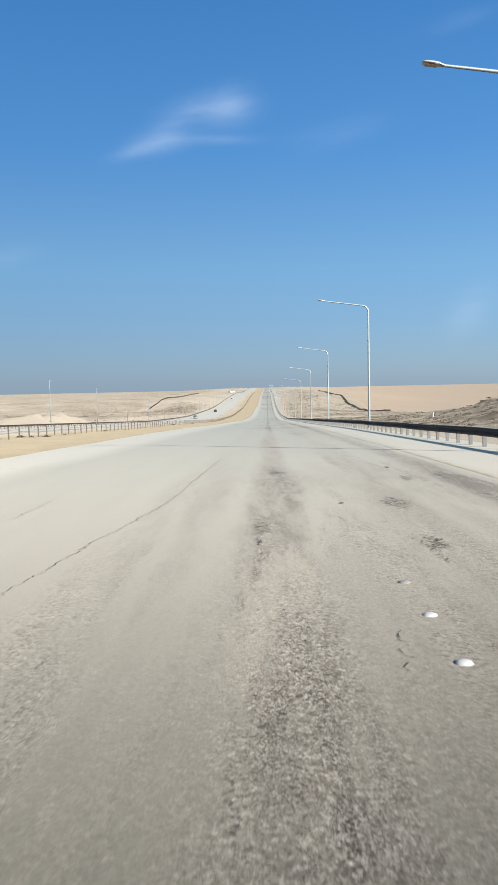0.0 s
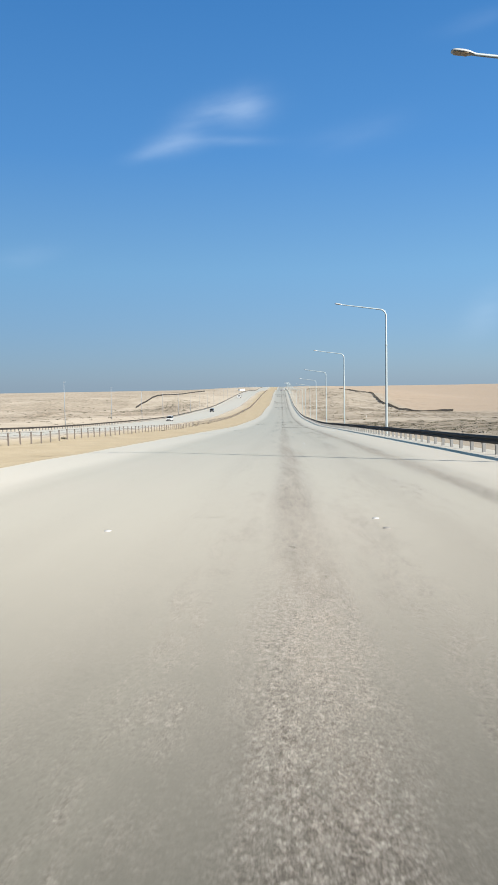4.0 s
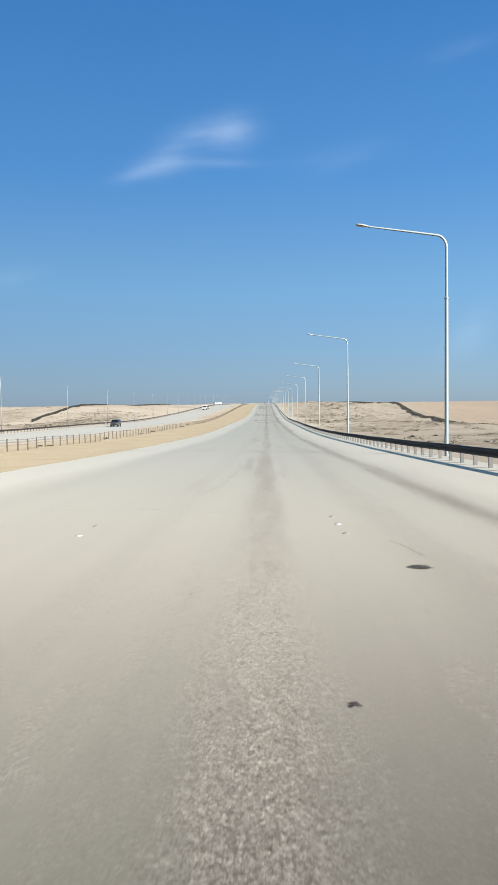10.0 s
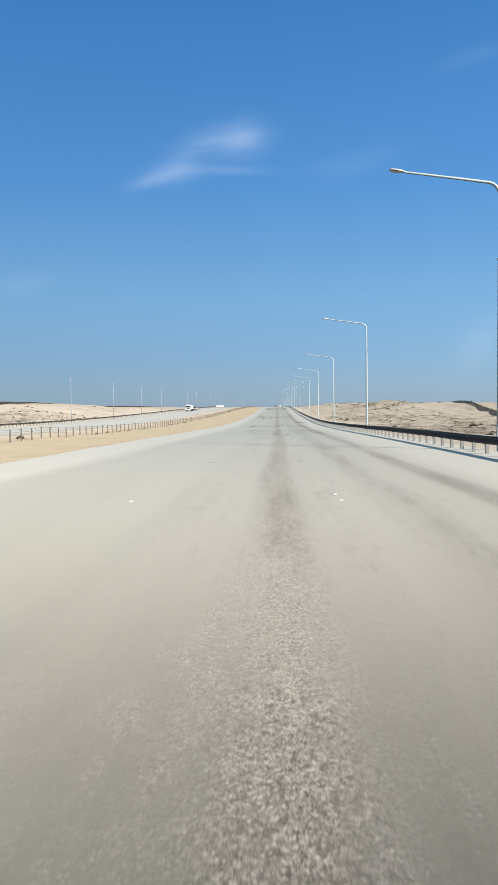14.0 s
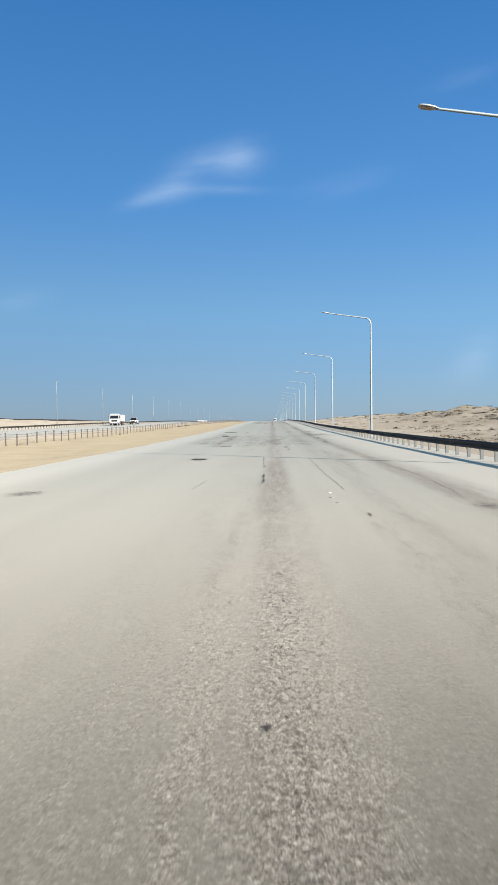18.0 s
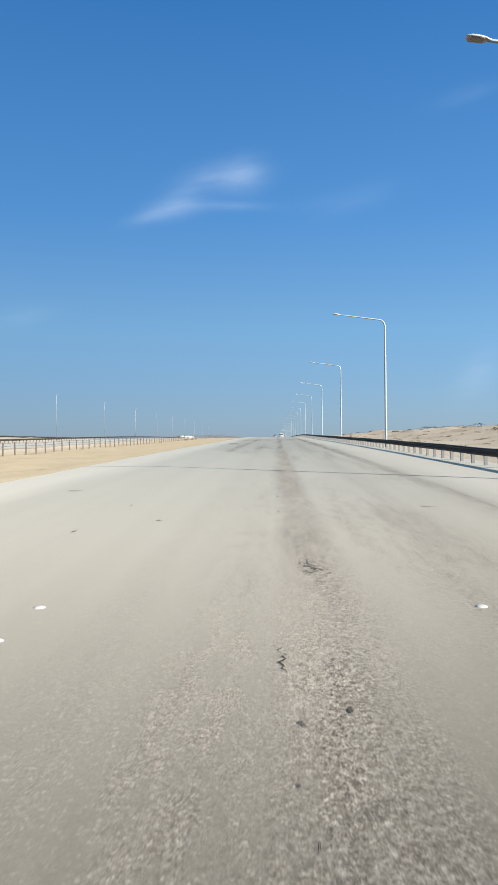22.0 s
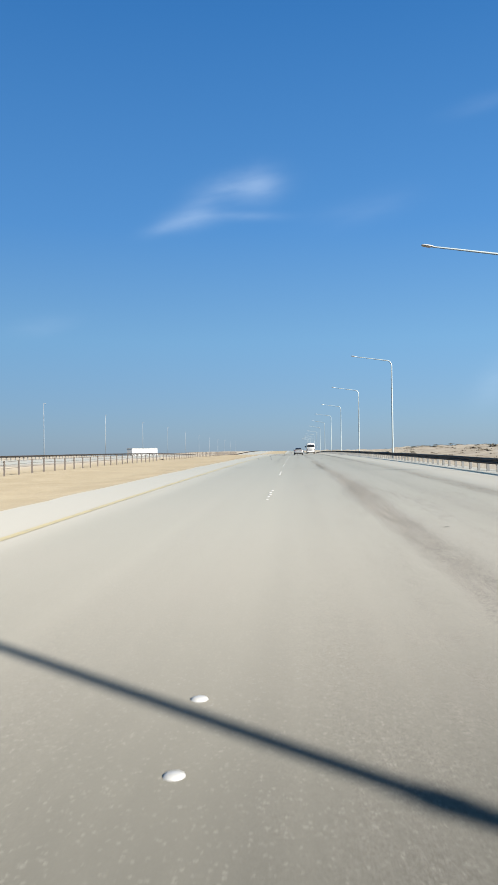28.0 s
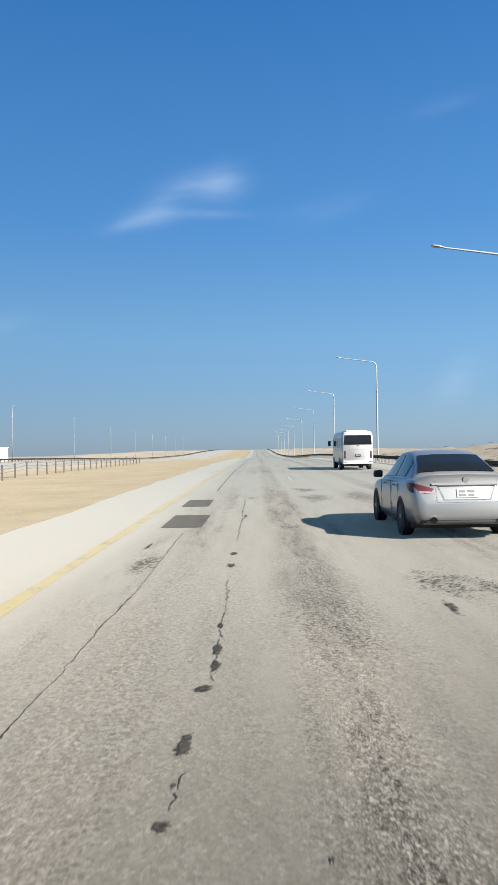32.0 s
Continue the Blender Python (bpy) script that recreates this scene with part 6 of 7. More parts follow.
crack([(1.23, 592.44), (1.29, 591.94), (1.28, 591.49), (1.32, 591.14), (1.30, 590.69)], 0.16, 1.4)
blot(2.18, 592.3, 0.06, 0.18, 0.85)
blot(1.91, 592.5, 0.08, 0.13, 0.85)
blot(1.93, 593.7, 0.04, 0.06, 0.85)
pitted(-1.45, 593.8, 0.10, 0.30)
pitted(-1.34, 593.9, 0.14, 0.47)
blot(2.11, 594.4, 0.08, 0.15, 0.85)
blot(0.34, 595.2, 0.07, 0.62, 0.85)
blot(1.96, 595.7, 0.06, 0.08, 0.85)
pitted(-1.10, 595.7, 0.25, 0.35)
crack([(-2.41, 596.08), (-2.30, 596.68)], 0.16, 1.4)
blot(1.94, 596.8, 0.06, 0.08, 0.85)
blot(0.39, 598.3, 0.08, 0.30, 0.85)
pitted(-1.45, 599.1, 0.21, 1.09)
crack([(-2.70, 599.82), (-2.43, 599.88), (-2.20, 600.19)], 0.112, 1.4)
pitted(4.80, 615.5, 0.48, 1.88)
pitted(2.48, 617.8, 0.22, 0.88)
blot(1.41, 627.1, 0.04, 0.06, 0.85)
blot(1.35, 627.2, 0.05, 0.12)
blot(0.84, 627.8, 0.03, 0.10, 0.85)
crack([(1.42, 630.33), (1.31, 629.62), (1.32, 629.42)], 0.064, 1.4)
pitted(1.33, 629.8, 0.10, 0.25)
crack([(2.08, 631.40), (2.12, 630.45)], 0.048, 1.4)
crack([(1.38, 631.53), (1.34, 630.53)], 0.064, 1.4)
blot(0.53, 631.2, 0.08, 0.35, 0.85)
crack([(2.06, 634.10), (2.15, 632.60), (2.21, 631.95)], 0.064, 1.4)
pitted(2.87, 632.3, 0.11, 0.35)
crack([(1.36, 632.68), (1.42, 632.63), (1.41, 632.33)], 0.16, 1.4)
pitted(2.85, 633.1, 0.24, 0.50)
pitted(0.67, 633.7, 0.13, 0.65)
pitted(0.97, 635.1, 0.09, 0.43)
pitted(2.93, 636.2, 0.25, 0.65)
crack([(2.26, 643.1), (2.19, 638.0)], 0.04, 1.4)
pitted(0.73, 639.3, 0.24, 1.25)
pitted(4.44, 648.0, 0.50, 1.03)
pitted(5.37, 665.2, 1.15, 4.00)
blot(0.76, 665.7, 0.04, 0.06, 0.85)
blot(2.37, 674.6, 0.06, 0.45, 0.85)
pitted(4.59, 675.7, 0.17, 0.38)
crack([(-2.44, 676.03), (-2.12, 676.49)], 0.04, 1.4)
crack([(4.77, 688.4), (4.87, 683.0), (4.64, 677.7)], 0.112, 1.4)
pitted(-4.65, 678.7, 0.28, 0.55)
crack([(2.30, 695.0), (2.31, 685.7), (2.39, 679.2)], 0.08, 1.4)
crack([(-1.03, 679.47), (-0.92, 681.98)], 0.048, 1.4)
crack([(0.56, 684.6), (0.55, 680.9)], 0.24, 1.4)
crack([(0.43, 695.3), (0.53, 687.3)], 0.096, 1.4)
crack([(-1.06, 689.53), (-0.75, 687.79)], 0.032, 1.4)
pitted(-2.23, 693.8, 0.28, 0.95)
blot(1.54, 702.6, 0.01, 0.08, 0.85)
blot(1.63, 703.3, 0.15, 0.31)
crack([(1.61, 703.69), (1.67, 704.14), (1.70, 704.69), (1.72, 705.09)], 0.24, 1.4)
blot(-0.30, 704.1, 0.21, 0.21)
crack([(1.73, 705.19), (1.79, 705.60), (1.77, 705.79)], 0.096, 1.4)
blot(0.45, 706.6, 0.04, 0.20, 0.85)
crack([(1.23, 707.38), (1.44, 707.34)], 0.032, 1.4)
blot(1.61, 707.4, 0.19, 0.50)
crack([(0.46, 708.01), (0.49, 707.46)], 0.056, 1.4)
blot(1.65, 709.3, 0.19, 0.50)
blot(0.49, 710.3, 0.05, 0.12, 0.85)
pitted(-2.74, 710.4, 0.29, 0.62)
crack([(-1.73, 711.19), (-1.51, 711.20)], 0.04, 1.4)
blot(1.70, 711.4, 0.09, 0.23, 0.85)
blot(0.46, 712.2, 0.06, 0.17, 0.85)
blot(1.61, 713.0, 0.08, 0.20, 0.85)
crack([(4.75, 719.7), (4.71, 716.3), (4.81, 714.3)], 0.08, 1.4)
pitted(3.12, 714.4, 0.43, 0.35)
blot(-0.43, 715.1, 0.12, 0.17, 0.85)
blot(1.76, 715.3, 0.08, 0.25, 0.85)
blot(0.32, 715.3, 0.12, 0.25, 0.85)
blot(-1.14, 718.8, 0.12, 0.27, 0.85)
pitted(3.24, 718.9, 0.48, 0.38)
crack([(1.80, 729.1), (1.61, 721.2)], 0.04, 1.4)
blot(1.18, 739.3, 0.07, 0.06, 0.85)
crack([(1.80, 740.42), (1.82, 740.17), (1.76, 739.91), (1.78, 739.67)], 0.24, 1.4)
crack([(1.87, 740.97), (1.92, 740.72)], 0.064, 1.4)
crack([(1.94, 742.62), (1.92, 742.12), (1.81, 741.62), (1.87, 741.42), (1.87, 740.97)], 0.16, 1.4)
pitted(-4.07, 741.5, 0.35, 1.67)
crack([(1.27, 742.35), (1.74, 742.42)], 0.04, 1.4)
crack([(2.66, 744.84), (2.62, 743.99), (2.66, 743.29), (2.65, 742.69)], 0.096, 1.4)
crack([(-1.24, 743.03), (-1.30, 742.78)], 0.04, 1.4)
blot(1.88, 744.2, 0.03, 0.20, 0.85)
crack([(2.63, 744.29), (3.16, 744.46)], 0.032, 1.4)
pitted(5.28, 744.5, 1.20, 3.84)
crack([(1.86, 745.92), (1.88, 745.47)], 0.04, 1.4)
crack([(-2.25, 750.0), (-2.13, 747.8), (-2.23, 746.9), (-2.23, 746.1)], 0.128, 1.4)
blot(1.84, 746.4, 0.03, 0.15, 0.85)
blot(2.74, 748.9, 0.05, 0.55, 0.85)
blot(0.87, 750.6, 0.03, 0.20, 0.85)
blot(2.71, 752.2, 0.09, 0.38, 0.85)
pitted(-2.01, 752.9, 0.18, 0.70)
pitted(5.23, 753.0, 0.35, 1.36)
pitted(-2.23, 759.0, 0.17, 1.02)
pitted(3.82, 760.0, 0.27, 0.43)
pitted(5.73, 762.8, 0.75, 1.69)
blot(1.22, 775.2, 0.02, 0.08, 0.85)
blot(0.64, 775.3, 0.03, 0.07)
crack([(1.22, 775.50), (1.21, 775.40)], 0.056, 1.4)
blot(1.30, 775.9, 0.07, 0.12)
crack([(1.08, 776.34), (1.19, 776.35)], 0.032, 1.4)
crack([(1.51, 776.66), (1.75, 776.62)], 0.08, 1.4)
crack([(1.77, 778.37), (1.82, 778.12), (1.79, 777.72), (1.82, 777.37), (1.83, 777.02), (1.79, 776.72)], 0.2, 1.4)
blot(2.36, 779.2, 0.06, 0.10, 0.85)
crack([(1.49, 779.61), (1.69, 779.82), (2.06, 780.33)], 0.08, 1.4)
crack([(1.81, 780.02), (1.84, 779.62)], 0.064, 1.4)
blot(1.81, 780.0, 0.09, 0.35)
blot(2.33, 780.2, 0.06, 0.08, 0.85)
blot(1.13, 780.9, 0.05, 0.33, 0.85)
blot(1.88, 781.9, 0.04, 0.28, 0.85)
blot(2.37, 782.4, 0.05, 0.08, 0.85)
crack([(-2.27, 782.93), (-2.13, 783.43), (-2.12, 784.04)], 0.096, 1.4)
crack([(1.77, 783.82), (2.15, 783.54)], 0.048, 1.4)
crack([(1.64, 783.57), (1.77, 783.82)], 0.048, 1.4)
blot(3.54, 783.7, 0.14, 0.23, 0.85)
crack([(1.94, 787.5), (1.84, 785.2), (1.77, 783.8)], 0.16, 1.4)
blot(2.57, 785.9, 0.08, 0.35, 0.85)
blot(-2.13, 786.3, 0.07, 0.47, 0.85)
crack([(1.10, 786.35), (1.92, 786.68)], 0.032, 1.4)
crack([(1.84, 805.2), (1.78, 794.7), (1.98, 789.3)], 0.096, 1.4)
blot(-0.97, 789.4, 0.15, 0.27, 0.85)
crack([(5.40, 807.2), (5.12, 795.5), (5.20, 789.7)], 0.072, 1.4)
crack([(-2.28, 790.4), (-2.02, 797.1)], 0.032, 1.4)
pitted(-4.45, 807.6, 0.13, 0.60)
crack([(0.70, 811.75), (0.70, 811.65)], 0.08, 1.4)
blot(0.65, 812.2, 0.02, 0.06, 0.85)
blot(0.68, 812.9, 0.04, 0.08, 0.85)
blot(0.95, 813.1, 0.02, 0.10, 0.85)
crack([(0.59, 814.30), (0.61, 813.75)], 0.096, 1.4)
pitted(0.90, 817.5, 0.09, 0.40)
crack([(0.86, 818.26), (0.91, 817.66), (1.06, 817.67)], 0.04, 1.4)
blot(-2.52, 820.6, 0.07, 0.27, 0.85)
blot(-1.43, 822.0, 0.08, 0.10, 0.85)
blot(0.59, 823.3, 0.03, 0.20, 0.85)
crack([(4.59, 838.3), (4.85, 829.5), (4.70, 823.6)], 0.048, 1.4)
pitted(3.41, 823.9, 0.10, 0.13)
blot(-2.39, 824.6, 0.03, 0.22, 0.85)
blot(0.58, 826.5, 0.05, 0.30, 0.85)
pitted(-4.61, 828.6, 0.15, 0.17)
blot(0.59, 830.0, 0.05, 0.65, 0.85)
crack([(1.50, 848.98), (1.52, 848.93)], 0.032, 1.4)
crack([(1.49, 849.73), (1.52, 849.58), (1.48, 849.43), (1.47, 849.18)], 0.064, 1.4)
crack([(1.53, 852.38), (1.44, 851.78), (1.44, 851.38), (1.50, 850.83), (1.47, 850.28), (1.55, 850.03), (1.49, 849.73)], 0.16, 1.4)
crack([(1.07, 851.97), (1.47, 852.03)], 0.056, 1.4)
crack([(1.03, 853.42), (1.48, 853.58), (1.53, 853.73)], 0.048, 1.4)
crack([(2.14, 854.96), (2.22, 854.61)], 0.04, 1.4)
blot(1.55, 855.1, 0.07, 0.15, 0.85)
blot(-1.59, 855.3, 0.05, 0.06, 0.85)
blot(2.08, 855.5, 0.07, 0.06, 0.85)
crack([(-3.29, 855.8), (-3.15, 857.1), (-3.20, 859.2)], 0.048, 1.4)
crack([(0.82, 856.06), (1.49, 856.13)], 0.04, 1.4)
crack([(1.61, 873.3), (1.44, 864.1), (1.51, 859.5), (1.53, 857.3), (1.51, 856.3)], 0.08, 1.4)
crack([(2.23, 859.41), (2.24, 857.66)], 0.032, 1.4)
blot(0.99, 858.8, 0.08, 0.18, 0.85)
crack([(4.41, 871.0), (4.43, 864.7), (4.44, 859.2)], 0.08, 1.4)
crack([(-2.51, 864.05), (-2.37, 865.56)], 0.064, 1.4)
pitted(2.29, 867.8, 0.06, 1.00)
pitted(-4.52, 876.2, 0.19, 0.57)
crack([(-3.17, 877.4), (-4.60, 946.8)], 0.048, 1.4)
crack([(0.40, 884.02), (0.38, 883.87), (0.40, 883.72)], 0.128, 1.4)
crack([(0.92, 884.39), (0.90, 884.09)], 0.064, 1.4)
blot(0.38, 884.4, 0.03, 0.10)
crack([(0.37, 884.87), (0.34, 884.67), (0.38, 884.47)], 0.16, 1.4)
crack([(0.40, 886.07), (0.39, 885.47), (0.41, 885.12)], 0.064, 1.4)
blot(1.56, 885.5, 0.03, 0.06, 0.85)
blot(0.43, 887.3, 0.09, 0.16)
crack([(1.64, 888.08), (1.62, 887.42)], 0.04, 1.4)
crack([(0.42, 890.28), (0.41, 888.48), (0.41, 887.48)], 0.064, 1.4)
blot(-0.83, 887.7, 0.06, 0.30, 0.85)
blot(-1.62, 888.9, 0.06, 0.06, 0.85)
pitted(-2.17, 890.0, 0.20, 0.40)
crack([(1.66, 894.7), (1.59, 892.2), (1.59, 890.9)], 0.048, 1.4)
crack([(-3.25, 891.1), (-3.19, 893.8), (-3.28, 898.1), (-3.21, 911.0), (-3.12, 923.0)], 0.08, 1.4)
pitted(-0.95, 892.0, 0.16, 0.95)
blot(-0.07, 892.6, 0.08, 0.40, 0.85)
crack([(0.43, 910.3), (0.45, 896.9), (0.43, 892.8)], 0.048, 1.4)
crack([(4.52, 920.7), (4.51, 904.5), (4.41, 896.5)], 0.048, 1.4)
pitted(-4.70, 896.5, 0.48, 0.59)
crack([(2.30, 906.3), (2.41, 901.9)], 0.064, 1.4)
crack([(1.55, 921.6), (1.51, 905.0)], 0.08, 1.4)
blot(0.47, 920.1, 0.02, 0.06, 0.85)
crack([(1.43, 921.47), (1.49, 921.32)], 0.056, 1.4)
blot(0.32, 921.6, 0.02, 0.06, 0.85)
blot(1.21, 921.8, 0.03, 0.06, 0.85)
crack([(-0.91, 921.92), (-0.95, 922.52), (-0.89, 922.72)], 0.096, 1.4)
crack([(1.22, 922.21), (1.45, 922.27)], 0.08, 1.4)
blot(1.57, 922.3, 0.11, 0.25)
crack([(1.42, 923.62), (1.57, 923.42)], 0.048, 1.4)
blot(1.54, 923.8, 0.10, 0.31)
crack([(0.85, 926.65), (0.87, 924.55), (0.87, 923.85)], 0.08, 1.4)
pitted(-1.96, 923.9, 0.09, 0.15)
crack([(2.32, 925.11), (2.28, 924.40)], 0.064, 1.4)
blot(-0.11, 924.6, 0.04, 0.40, 0.85)
crack([(-2.46, 924.7), (-2.47, 926.2), (-2.48, 928.1), (-2.62, 929.9)], 0.08, 1.4)
crack([(1.01, 924.90), (1.41, 924.97)], 0.048, 1.4)
blot(-1.81, 925.4, 0.04, 0.07, 0.85)
crack([(2.39, 926.61), (2.33, 925.96)], 0.056, 1.4)
blot(1.60, 926.5, 0.05, 0.13, 0.85)
crack([(-0.44, 928.89), (-0.41, 928.80)], 0.024, 1.4)
blot(1.59, 929.6, 0.05, 0.23, 0.85)
crack([(-3.28, 930.2), (-3.36, 933.7)], 0.064, 1.4)
blot(0.71, 930.6, 0.08, 0.13, 0.85)
crack([(1.57, 934.9), (1.52, 931.2)], 0.048, 1.4)
crack([(4.41, 957.1), (4.68, 942.1), (4.45, 932.6)], 0.072, 1.4)
crack([(-2.20, 934.5), (-2.09, 945.1)], 0.08, 1.4)
pitted(0.79, 938.8, 0.12, 0.35)
pitted(-4.77, 941.6, 0.37, 1.19)
pitted(-2.63, 946.4, 0.22, 0.62)
pitted(3.14, 949.2, 0.45, 2.01)
pitted(-0.84, 956.1, 0.10, 0.06)
blot(-0.95, 956.3, 0.08, 0.07, 0.85)
blot(0.88, 956.6, 0.08, 0.10, 0.85)
blot(-0.52, 956.7, 0.03, 0.15, 0.85)
blot(0.56, 956.9, 0.09, 0.10, 0.85)
pitted(-1.03, 957.0, 0.15, 0.20)
pitted(-0.82, 957.4, 0.13, 0.25)
blot(0.93, 957.5, 0.04, 0.20, 0.85)
pitted(0.59, 957.9, 0.09, 0.28)
pitted(0.80, 957.9, 0.09, 0.18)
pitted(-1.14, 958.1, 0.14, 0.27)
pitted(-0.61, 958.5, 0.12, 0.37)
crack([(0.86, 959.32), (0.85, 958.77), (0.96, 958.63)], 0.16, 1.4)
blot(-1.26, 959.4, 0.15, 0.38)
crack([(0.87, 962.03), (0.82, 960.52), (0.89, 959.77)], 0.192, 1.4)
pitted(0.88, 960.1, 0.11, 0.48)
pitted(-1.20, 961.0, 0.18, 0.62)
blot(-0.51, 961.3, 0.06, 0.77, 0.85)
crack([(-3.29, 961.71), (-3.32, 964.01)], 0.08, 1.4)
pitted(2.80, 963.3, 0.14, 0.74)
pitted(4.98, 964.4, 0.66, 1.61)
pitted(2.86, 964.5, 0.24, 1.04)
pitted(0.88, 964.6, 0.13, 0.90)
crack([(-3.35, 965.01), (-3.33, 965.96)], 0.112, 1.4)
crack([(-3.33, 966.0), (-3.13, 970.2), (-3.11, 983.4)], 0.064, 1.4)
pitted(1.31, 966.5, 0.15, 0.70)
pitted(2.86, 966.5, 0.21, 0.35)
crack([(-4.82, 966.6), (-4.65, 968.4), (-4.51, 971.1)], 0.064, 1.4)
pitted(0.77, 967.4, 0.15, 0.80)
crack([(-1.27, 989.3), (-0.60, 981.3), (0.21, 980.4)], 0.056, 1.4)
pitted(4.50, 982.6, 0.82, 2.55)
blot(-3.18, 1171.5, 0.01, 0.06, 0.85)
crack([(-4.80, 1173.6), (-4.79, 1174.3), (-4.79, 1175.4), (-4.73, 1177.2), (-4.76, 1180.3), (-4.77, 1182.6)], 0.05, 0.5)
blot(-1.63, 1176.0, 0.08, 0.50, 0.85)
pitted(-0.95, 1177.0, 0.10, 0.45)
pitted(-1.46, 1177.4, 0.22, 0.73)
pitted(-4.94, 1178.9, 0.15, 0.70)
blot(-5.13, 1180.8, 0.06, 0.50, 0.85)
crack([(-3.77, 1181.3), (-3.76, 1186.0), (-3.79, 1193.0)], 0.06, 0.8)
pitted(-2.78, 1183.4, 0.15, 0.20)
blot(-3.69, 1185.9, 0.06, 0.57, 0.85)
pitted(-1.66, 1191.9, 0.40, 1.30)
pitted(-3.59, 1192.1, 0.10, 0.53)
pitted(-0.21, 1192.7, 0.40, 1.68)
pitted(-1.72, 1196.4, 0.32, 1.13)
crack([(-4.84, 1196.4), (-4.92, 1215.0), (-4.57, 1283.2)], 0.064, 1.4)
repair(0.75, 1.55, 311.2, 315.5, PATCH_GREY, "small grey asphalt repair")
crack([(0.23, 77.3), (0.33, 76.8), (0.36, 76.3), (0.29, 75.7), (0.2, 75.4)], 0.05)
crack([(0.48, 74.6), (0.46, 74.3), (0.45, 73.9)], 0.035)
crack([(1.25, 592.8), (1.29, 592.0), (1.29, 591.5), (1.32, 590.8)], 0.08)
crack([(1.1, 590.9), (1.08, 590.4), (1.02, 590.1), (1.12, 589.7), (1.3, 589.2)], 0.045)
crack([(1.05, 591.3), (1.33, 591.0), (1.6, 591.1)], 0.03)
crack([(1.89, 742.3), (1.80, 740.8), (1.75, 739.8)], 0.08)
crack([(-3.62, 1099.6), (-3.63, 1100.7), (-3.54, 1105.6)], 0.1, 0.15)
crack([(-3.54, 1105.6), (-3.51, 1110.5)], 0.04, 0.15)
crack([(-3.51, 1110.5), (-3.87, 1119.9), (-5.0, 1156.5), (-4.95, 1164.0)], 0.2, 0.12, True)
crack([(-4.95, 1164.0), (-4.8, 1173.6)], 0.05, 0.3)
crack([(-6.37, 1141.8), (-6.45, 1148.8)], 0.02, 0.15)
crack([(-4.93, 1111.0), (-5.45, 1118.9)], 0.2, 0.3)
crack([(-5.08, 1114.9), (-6.07, 1132.4)], 0.24, 0.3)
for bx, by, rx, ry, thick in ((0.75, 1079.0, 0.4, 11.0, 0.62), (0.9, 963.5, 0.3, 5.0, 0.6), (3.05, 637.0, 0.45, 6.0, 0.55), (5.0, 668.0, 0.4, 9.0, 0.5), (-2.4, 306.5, 0.3, 4.5, 0.6), (-5.0, 318.5, 0.35, 4.0, 0.6), (-2.2, 597.6, 0.6, 0.9, 0.6), (1.3, 336.5, 0.3, 4.0, 0.6), (-4.6, 747.0, 0.5, 5.0, 0.5), (-5.2, 893.5, 0.4, 6.0, 0.5), (3.1, 762.0, 0.6, 9.0, 0.55), (4.6, 985.0, 0.7, 12.0, 0.55), (0.4, 338.0, 0.3, 3.0, 0.5)):
    blot(bx, by, rx, ry, thick + 0.25, "rough dark stretch of worn asphalt", PITTED)
blot(2.61, 370.8, 0.19, 0.20)
blot(1.45, 366.7, 0.06, 0.06)
# tar spots along the joint of the last stretch
for x, y, rx, ry in ((-3.84, 1171.77, 0.07, 0.11), (-3.83, 1172.12, 0.03, 0.09), (-3.82, 1172.62, 0.075, 0.32), (-3.79, 1173.55, 0.095, 0.16), (-3.74, 1174.05, 0.07, 0.2), (-3.75, 1174.55, 0.06, 0.3), (-3.76, 1175.3, 0.04, 0.2), (-3.78, 1178.7, 0.09, 0.3), (-3.77, 1179.8, 0.11, 0.3)):
    blot(x, y, rx * 0.76, ry * 0.76, 1.05)
crack([(-3.82, 1171.9), (-3.8, 1172.3)], 0.04)
crack([(-3.76, 1173.7), (-3.76, 1176.25), (-3.77, 1177.55)], 0.04)
for x0, x1, y0, y1 in ((-2.4, -1.7, 709.9, 711.0), (-4.1, -3.4, 737.6, 740.6), (-5.1, -3.6, 758.0, 760.6), (-2.5, -1.9, 693.4, 694.2), (-5.15, -4.15, 901.5, 904.2), (-3.25, -2.65, 935.3, 936.7), (-6.2, -5.1, 954.5, 957.4)):
    repair(x0, x1, y0, y1, PATCH_DARK, "square repair of dark newer asphalt")
for x0, x1, y0, y1 in ((-5.3, -4.5, 1183.6, 1186.4), (-5.42, -4.7, 1189.0, 1191.7)):
    repair(x0, x1, y0, y1, PATCH_WORN, "square repair of worn dark grey asphalt")
repair(0.7, 5.2, 273.2, 279.9, PATCH_GREY, "large grey asphalt repair across the lanes")
# small cracks and spots along the rest of the road
PLAIN = ((4, 40), (76, 147), (220, 365), (400, 514), (591, 993))
for i in range(200):
    y = MARKS.uniform(-5, 1170)
    x = MARKS.choice((-3.7, -1.0, 0.6, 1.5, 2.6, 4.2, 5.0)) + MARKS.uniform(-0.5, 0.5)
    if any(a < y < b for a, b in PLAIN):
        continue
    if MARKS.random() < 0.4:
        blot(x, y, MARKS.uniform(0.05, 0.16), MARKS.uniform(0.08, 0.35), 0.65)
    elif MARKS.random() < 0.35:
        crack([(x, y), (x + MARKS.uniform(0.3, 0.8), y + MARKS.uniform(-0.15, 0.15))], 0.025)
    else:
        crack([(x, y), (x + MARKS.uniform(-0.2, 0.2), y + MARKS.uniform(0.6, 2.5))], MARKS.uniform(0.015, 0.035))
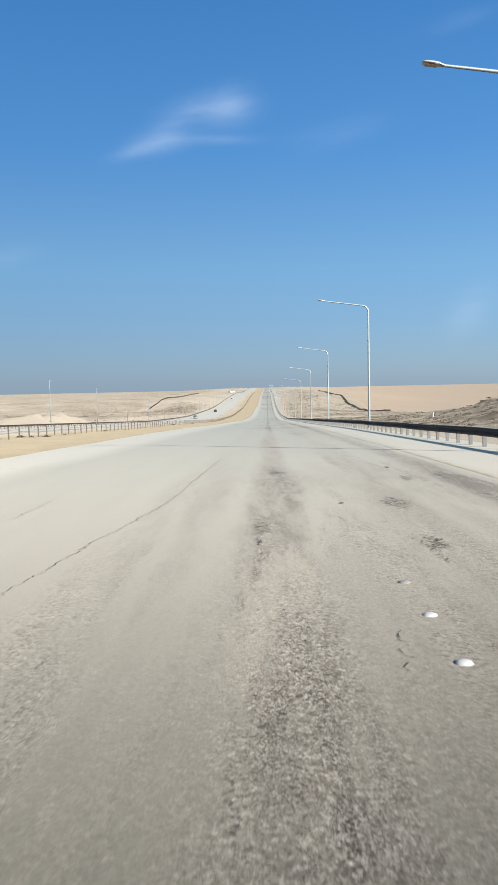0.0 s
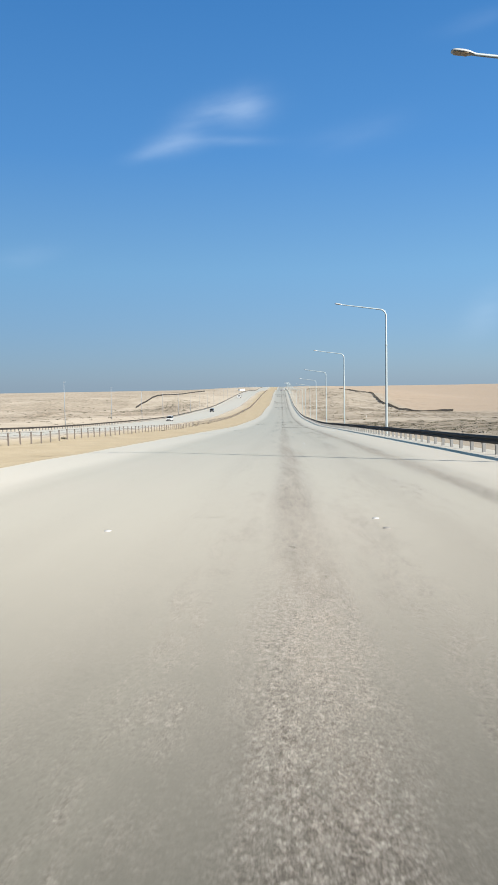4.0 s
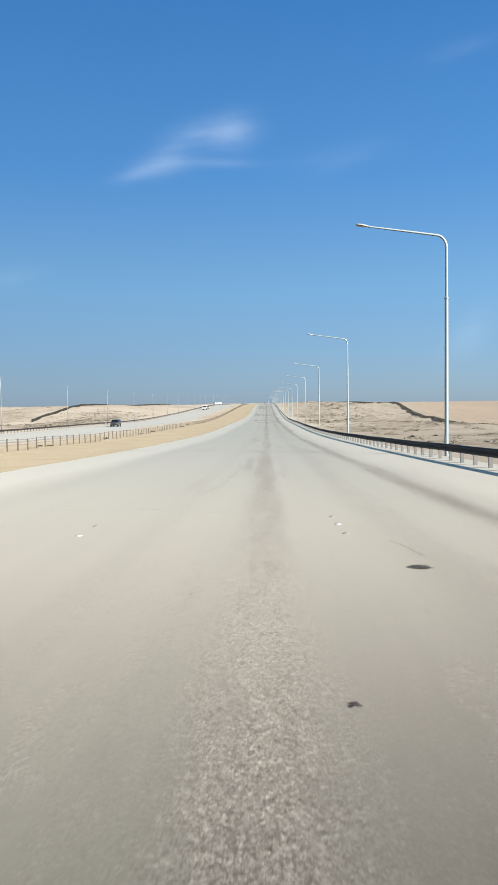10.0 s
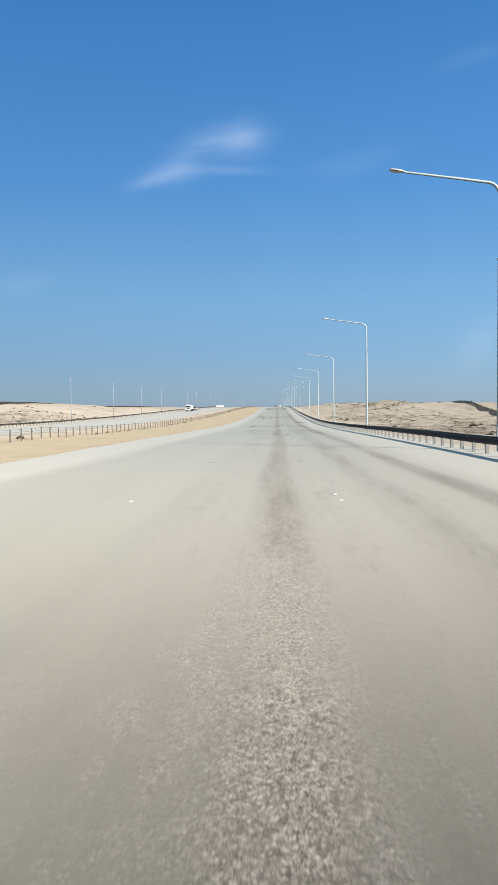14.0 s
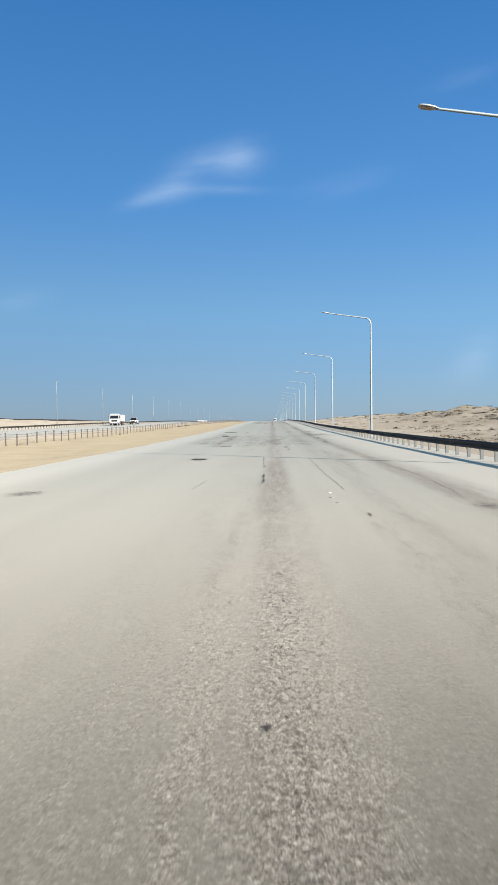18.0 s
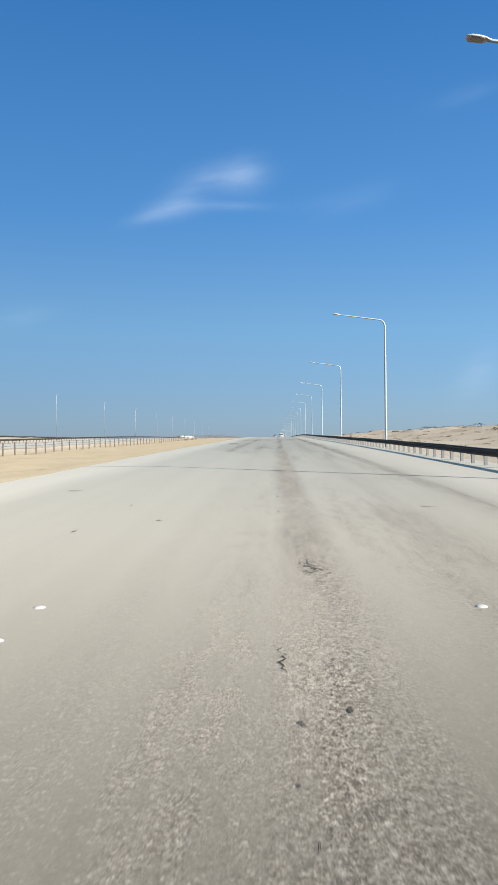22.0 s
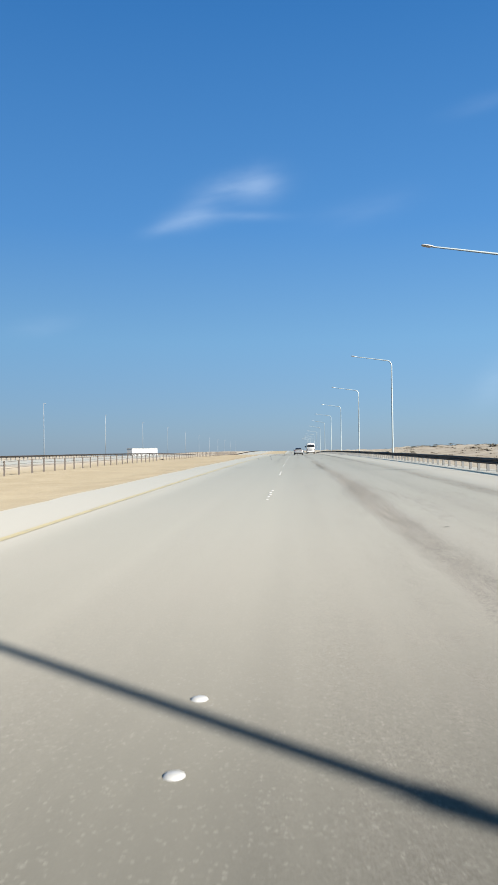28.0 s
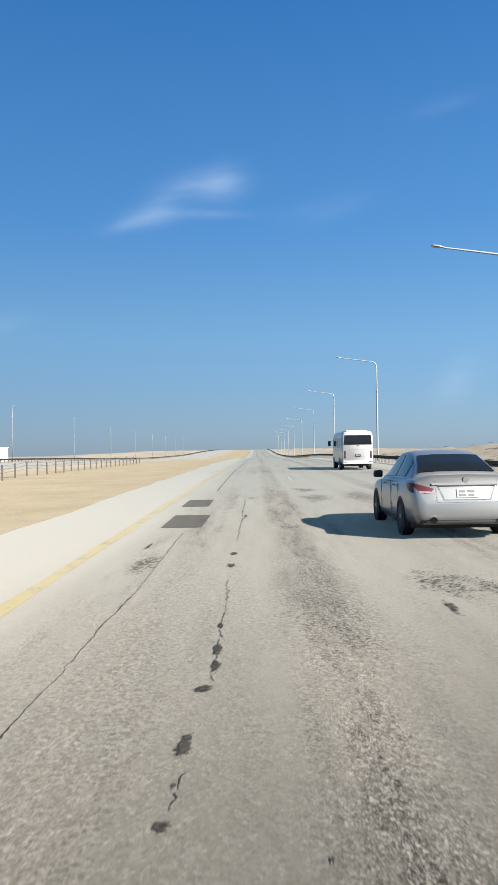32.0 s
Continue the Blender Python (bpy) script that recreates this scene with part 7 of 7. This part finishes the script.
# paving joints across the road
for y in (21.5, 101.0, 268.0, 377.0, 468.0, 511.0, 640.0, 722.0, 860.0, 912.0, 1012.0, 1196.0):
    crack([(-7.6, y + MARKS.uniform(-0.3, 0.3)), (-2, y), (3, y), (8.2, y + MARKS.uniform(-0.3, 0.3))], 0.03, 0.2)

# ---- road studs ----
bm = bmesh.new()
bmesh.ops.create_uvsphere(bm, u_segments=10, v_segments=6, radius=1.0)
bmesh.ops.delete(bm, geom=[v for v in bm.verts if v.co.z < -0.05], context="VERTS")
for v in bm.verts:
    v.co = (v.co.x * 0.056, v.co.y * 0.056, v.co.z * 0.02)
first = part("road_stud", bm, STUD, ROAD, "round white ceramic road stud", True)
first.location = (1.95, 4.4, rz(4.4))
worn_mesh = first.data.copy()
worn_mesh.materials.clear()
worn_mesh.materials.append(STUD_DIRTY)
# groups of studs on either side of the lane: first one, how many on the left and on the right
STUDS = [(4.4, 0, 3), (38.9, 0, 2), (70.5, 0, 0), (86.5, 2, 4), (119.6, 0, 3), (153.7, 1, 2), (187.8, 0, 3), (221.9, 4, 4), (257.9, 1, 2), (305.4, 3, 4), (339.6, 0, 4), (373.5, 2, 3), (407.0, 3, 1), (440.8, 0, 4), (491.7, 0, 3), (526.0, 1, 2), (560.0, 0, 3), (593.8, 0, 2), (628.8, 0, 2), (676.4, 0, 3), (710.3, 3, 4), (744.4, 4, 4), (778.8, 4, 1), (814.5, 2, 2), (862.0, 1, 0), (896.2, 3, 2), (929.1, 4, 4), (962.3, 4, 4), (995.5, 2, 3), (1028.0, 2, 2)]
SIDE_Y = [0, 87, 120, 223, 306, 441, 594, 629, 677, 711, 745, 780, 815, 897, 963]
SIDE_X = [1.95, 2.05, 2.18, 1.95, 2.15, 2.01, 1.94, 1.82, 2.0, 2.12, 2.3, 2.45, 2.27, 2.1, 2.07]


def stud(x, y, dirty=False):
    o = new("road_stud", worn_mesh if dirty else first.data)
    o.parent = ROAD
    o.matrix_basis = pose(x + MARKS.uniform(-0.02, 0.02), y, rz(y) - 0.002, 0, 0, MARKS.uniform(0, 360))


for y0, left, right in STUDS:
    x = float(np.interp(y0, SIDE_Y, SIDE_X))
    for k in range(4):
        if k < right and y0 + k > 4.5:
            stud(x, y0 + k * 1.04, MARKS.random() < 0.15)
        if k < left:
            stud(x - 3.76, y0 + k * 1.06, MARKS.random() < 0.15)
for y0, count in ((1045.6, 5), (1063.5, 5), (1081.2, 5), (1099.2, 2), (1113.0, 5), (1131.0, 3), (1149.0, 4), (1205.0, 4), (1241.0, 4)):
    for k in range(count):
        stud(-1.83, y0 + k)
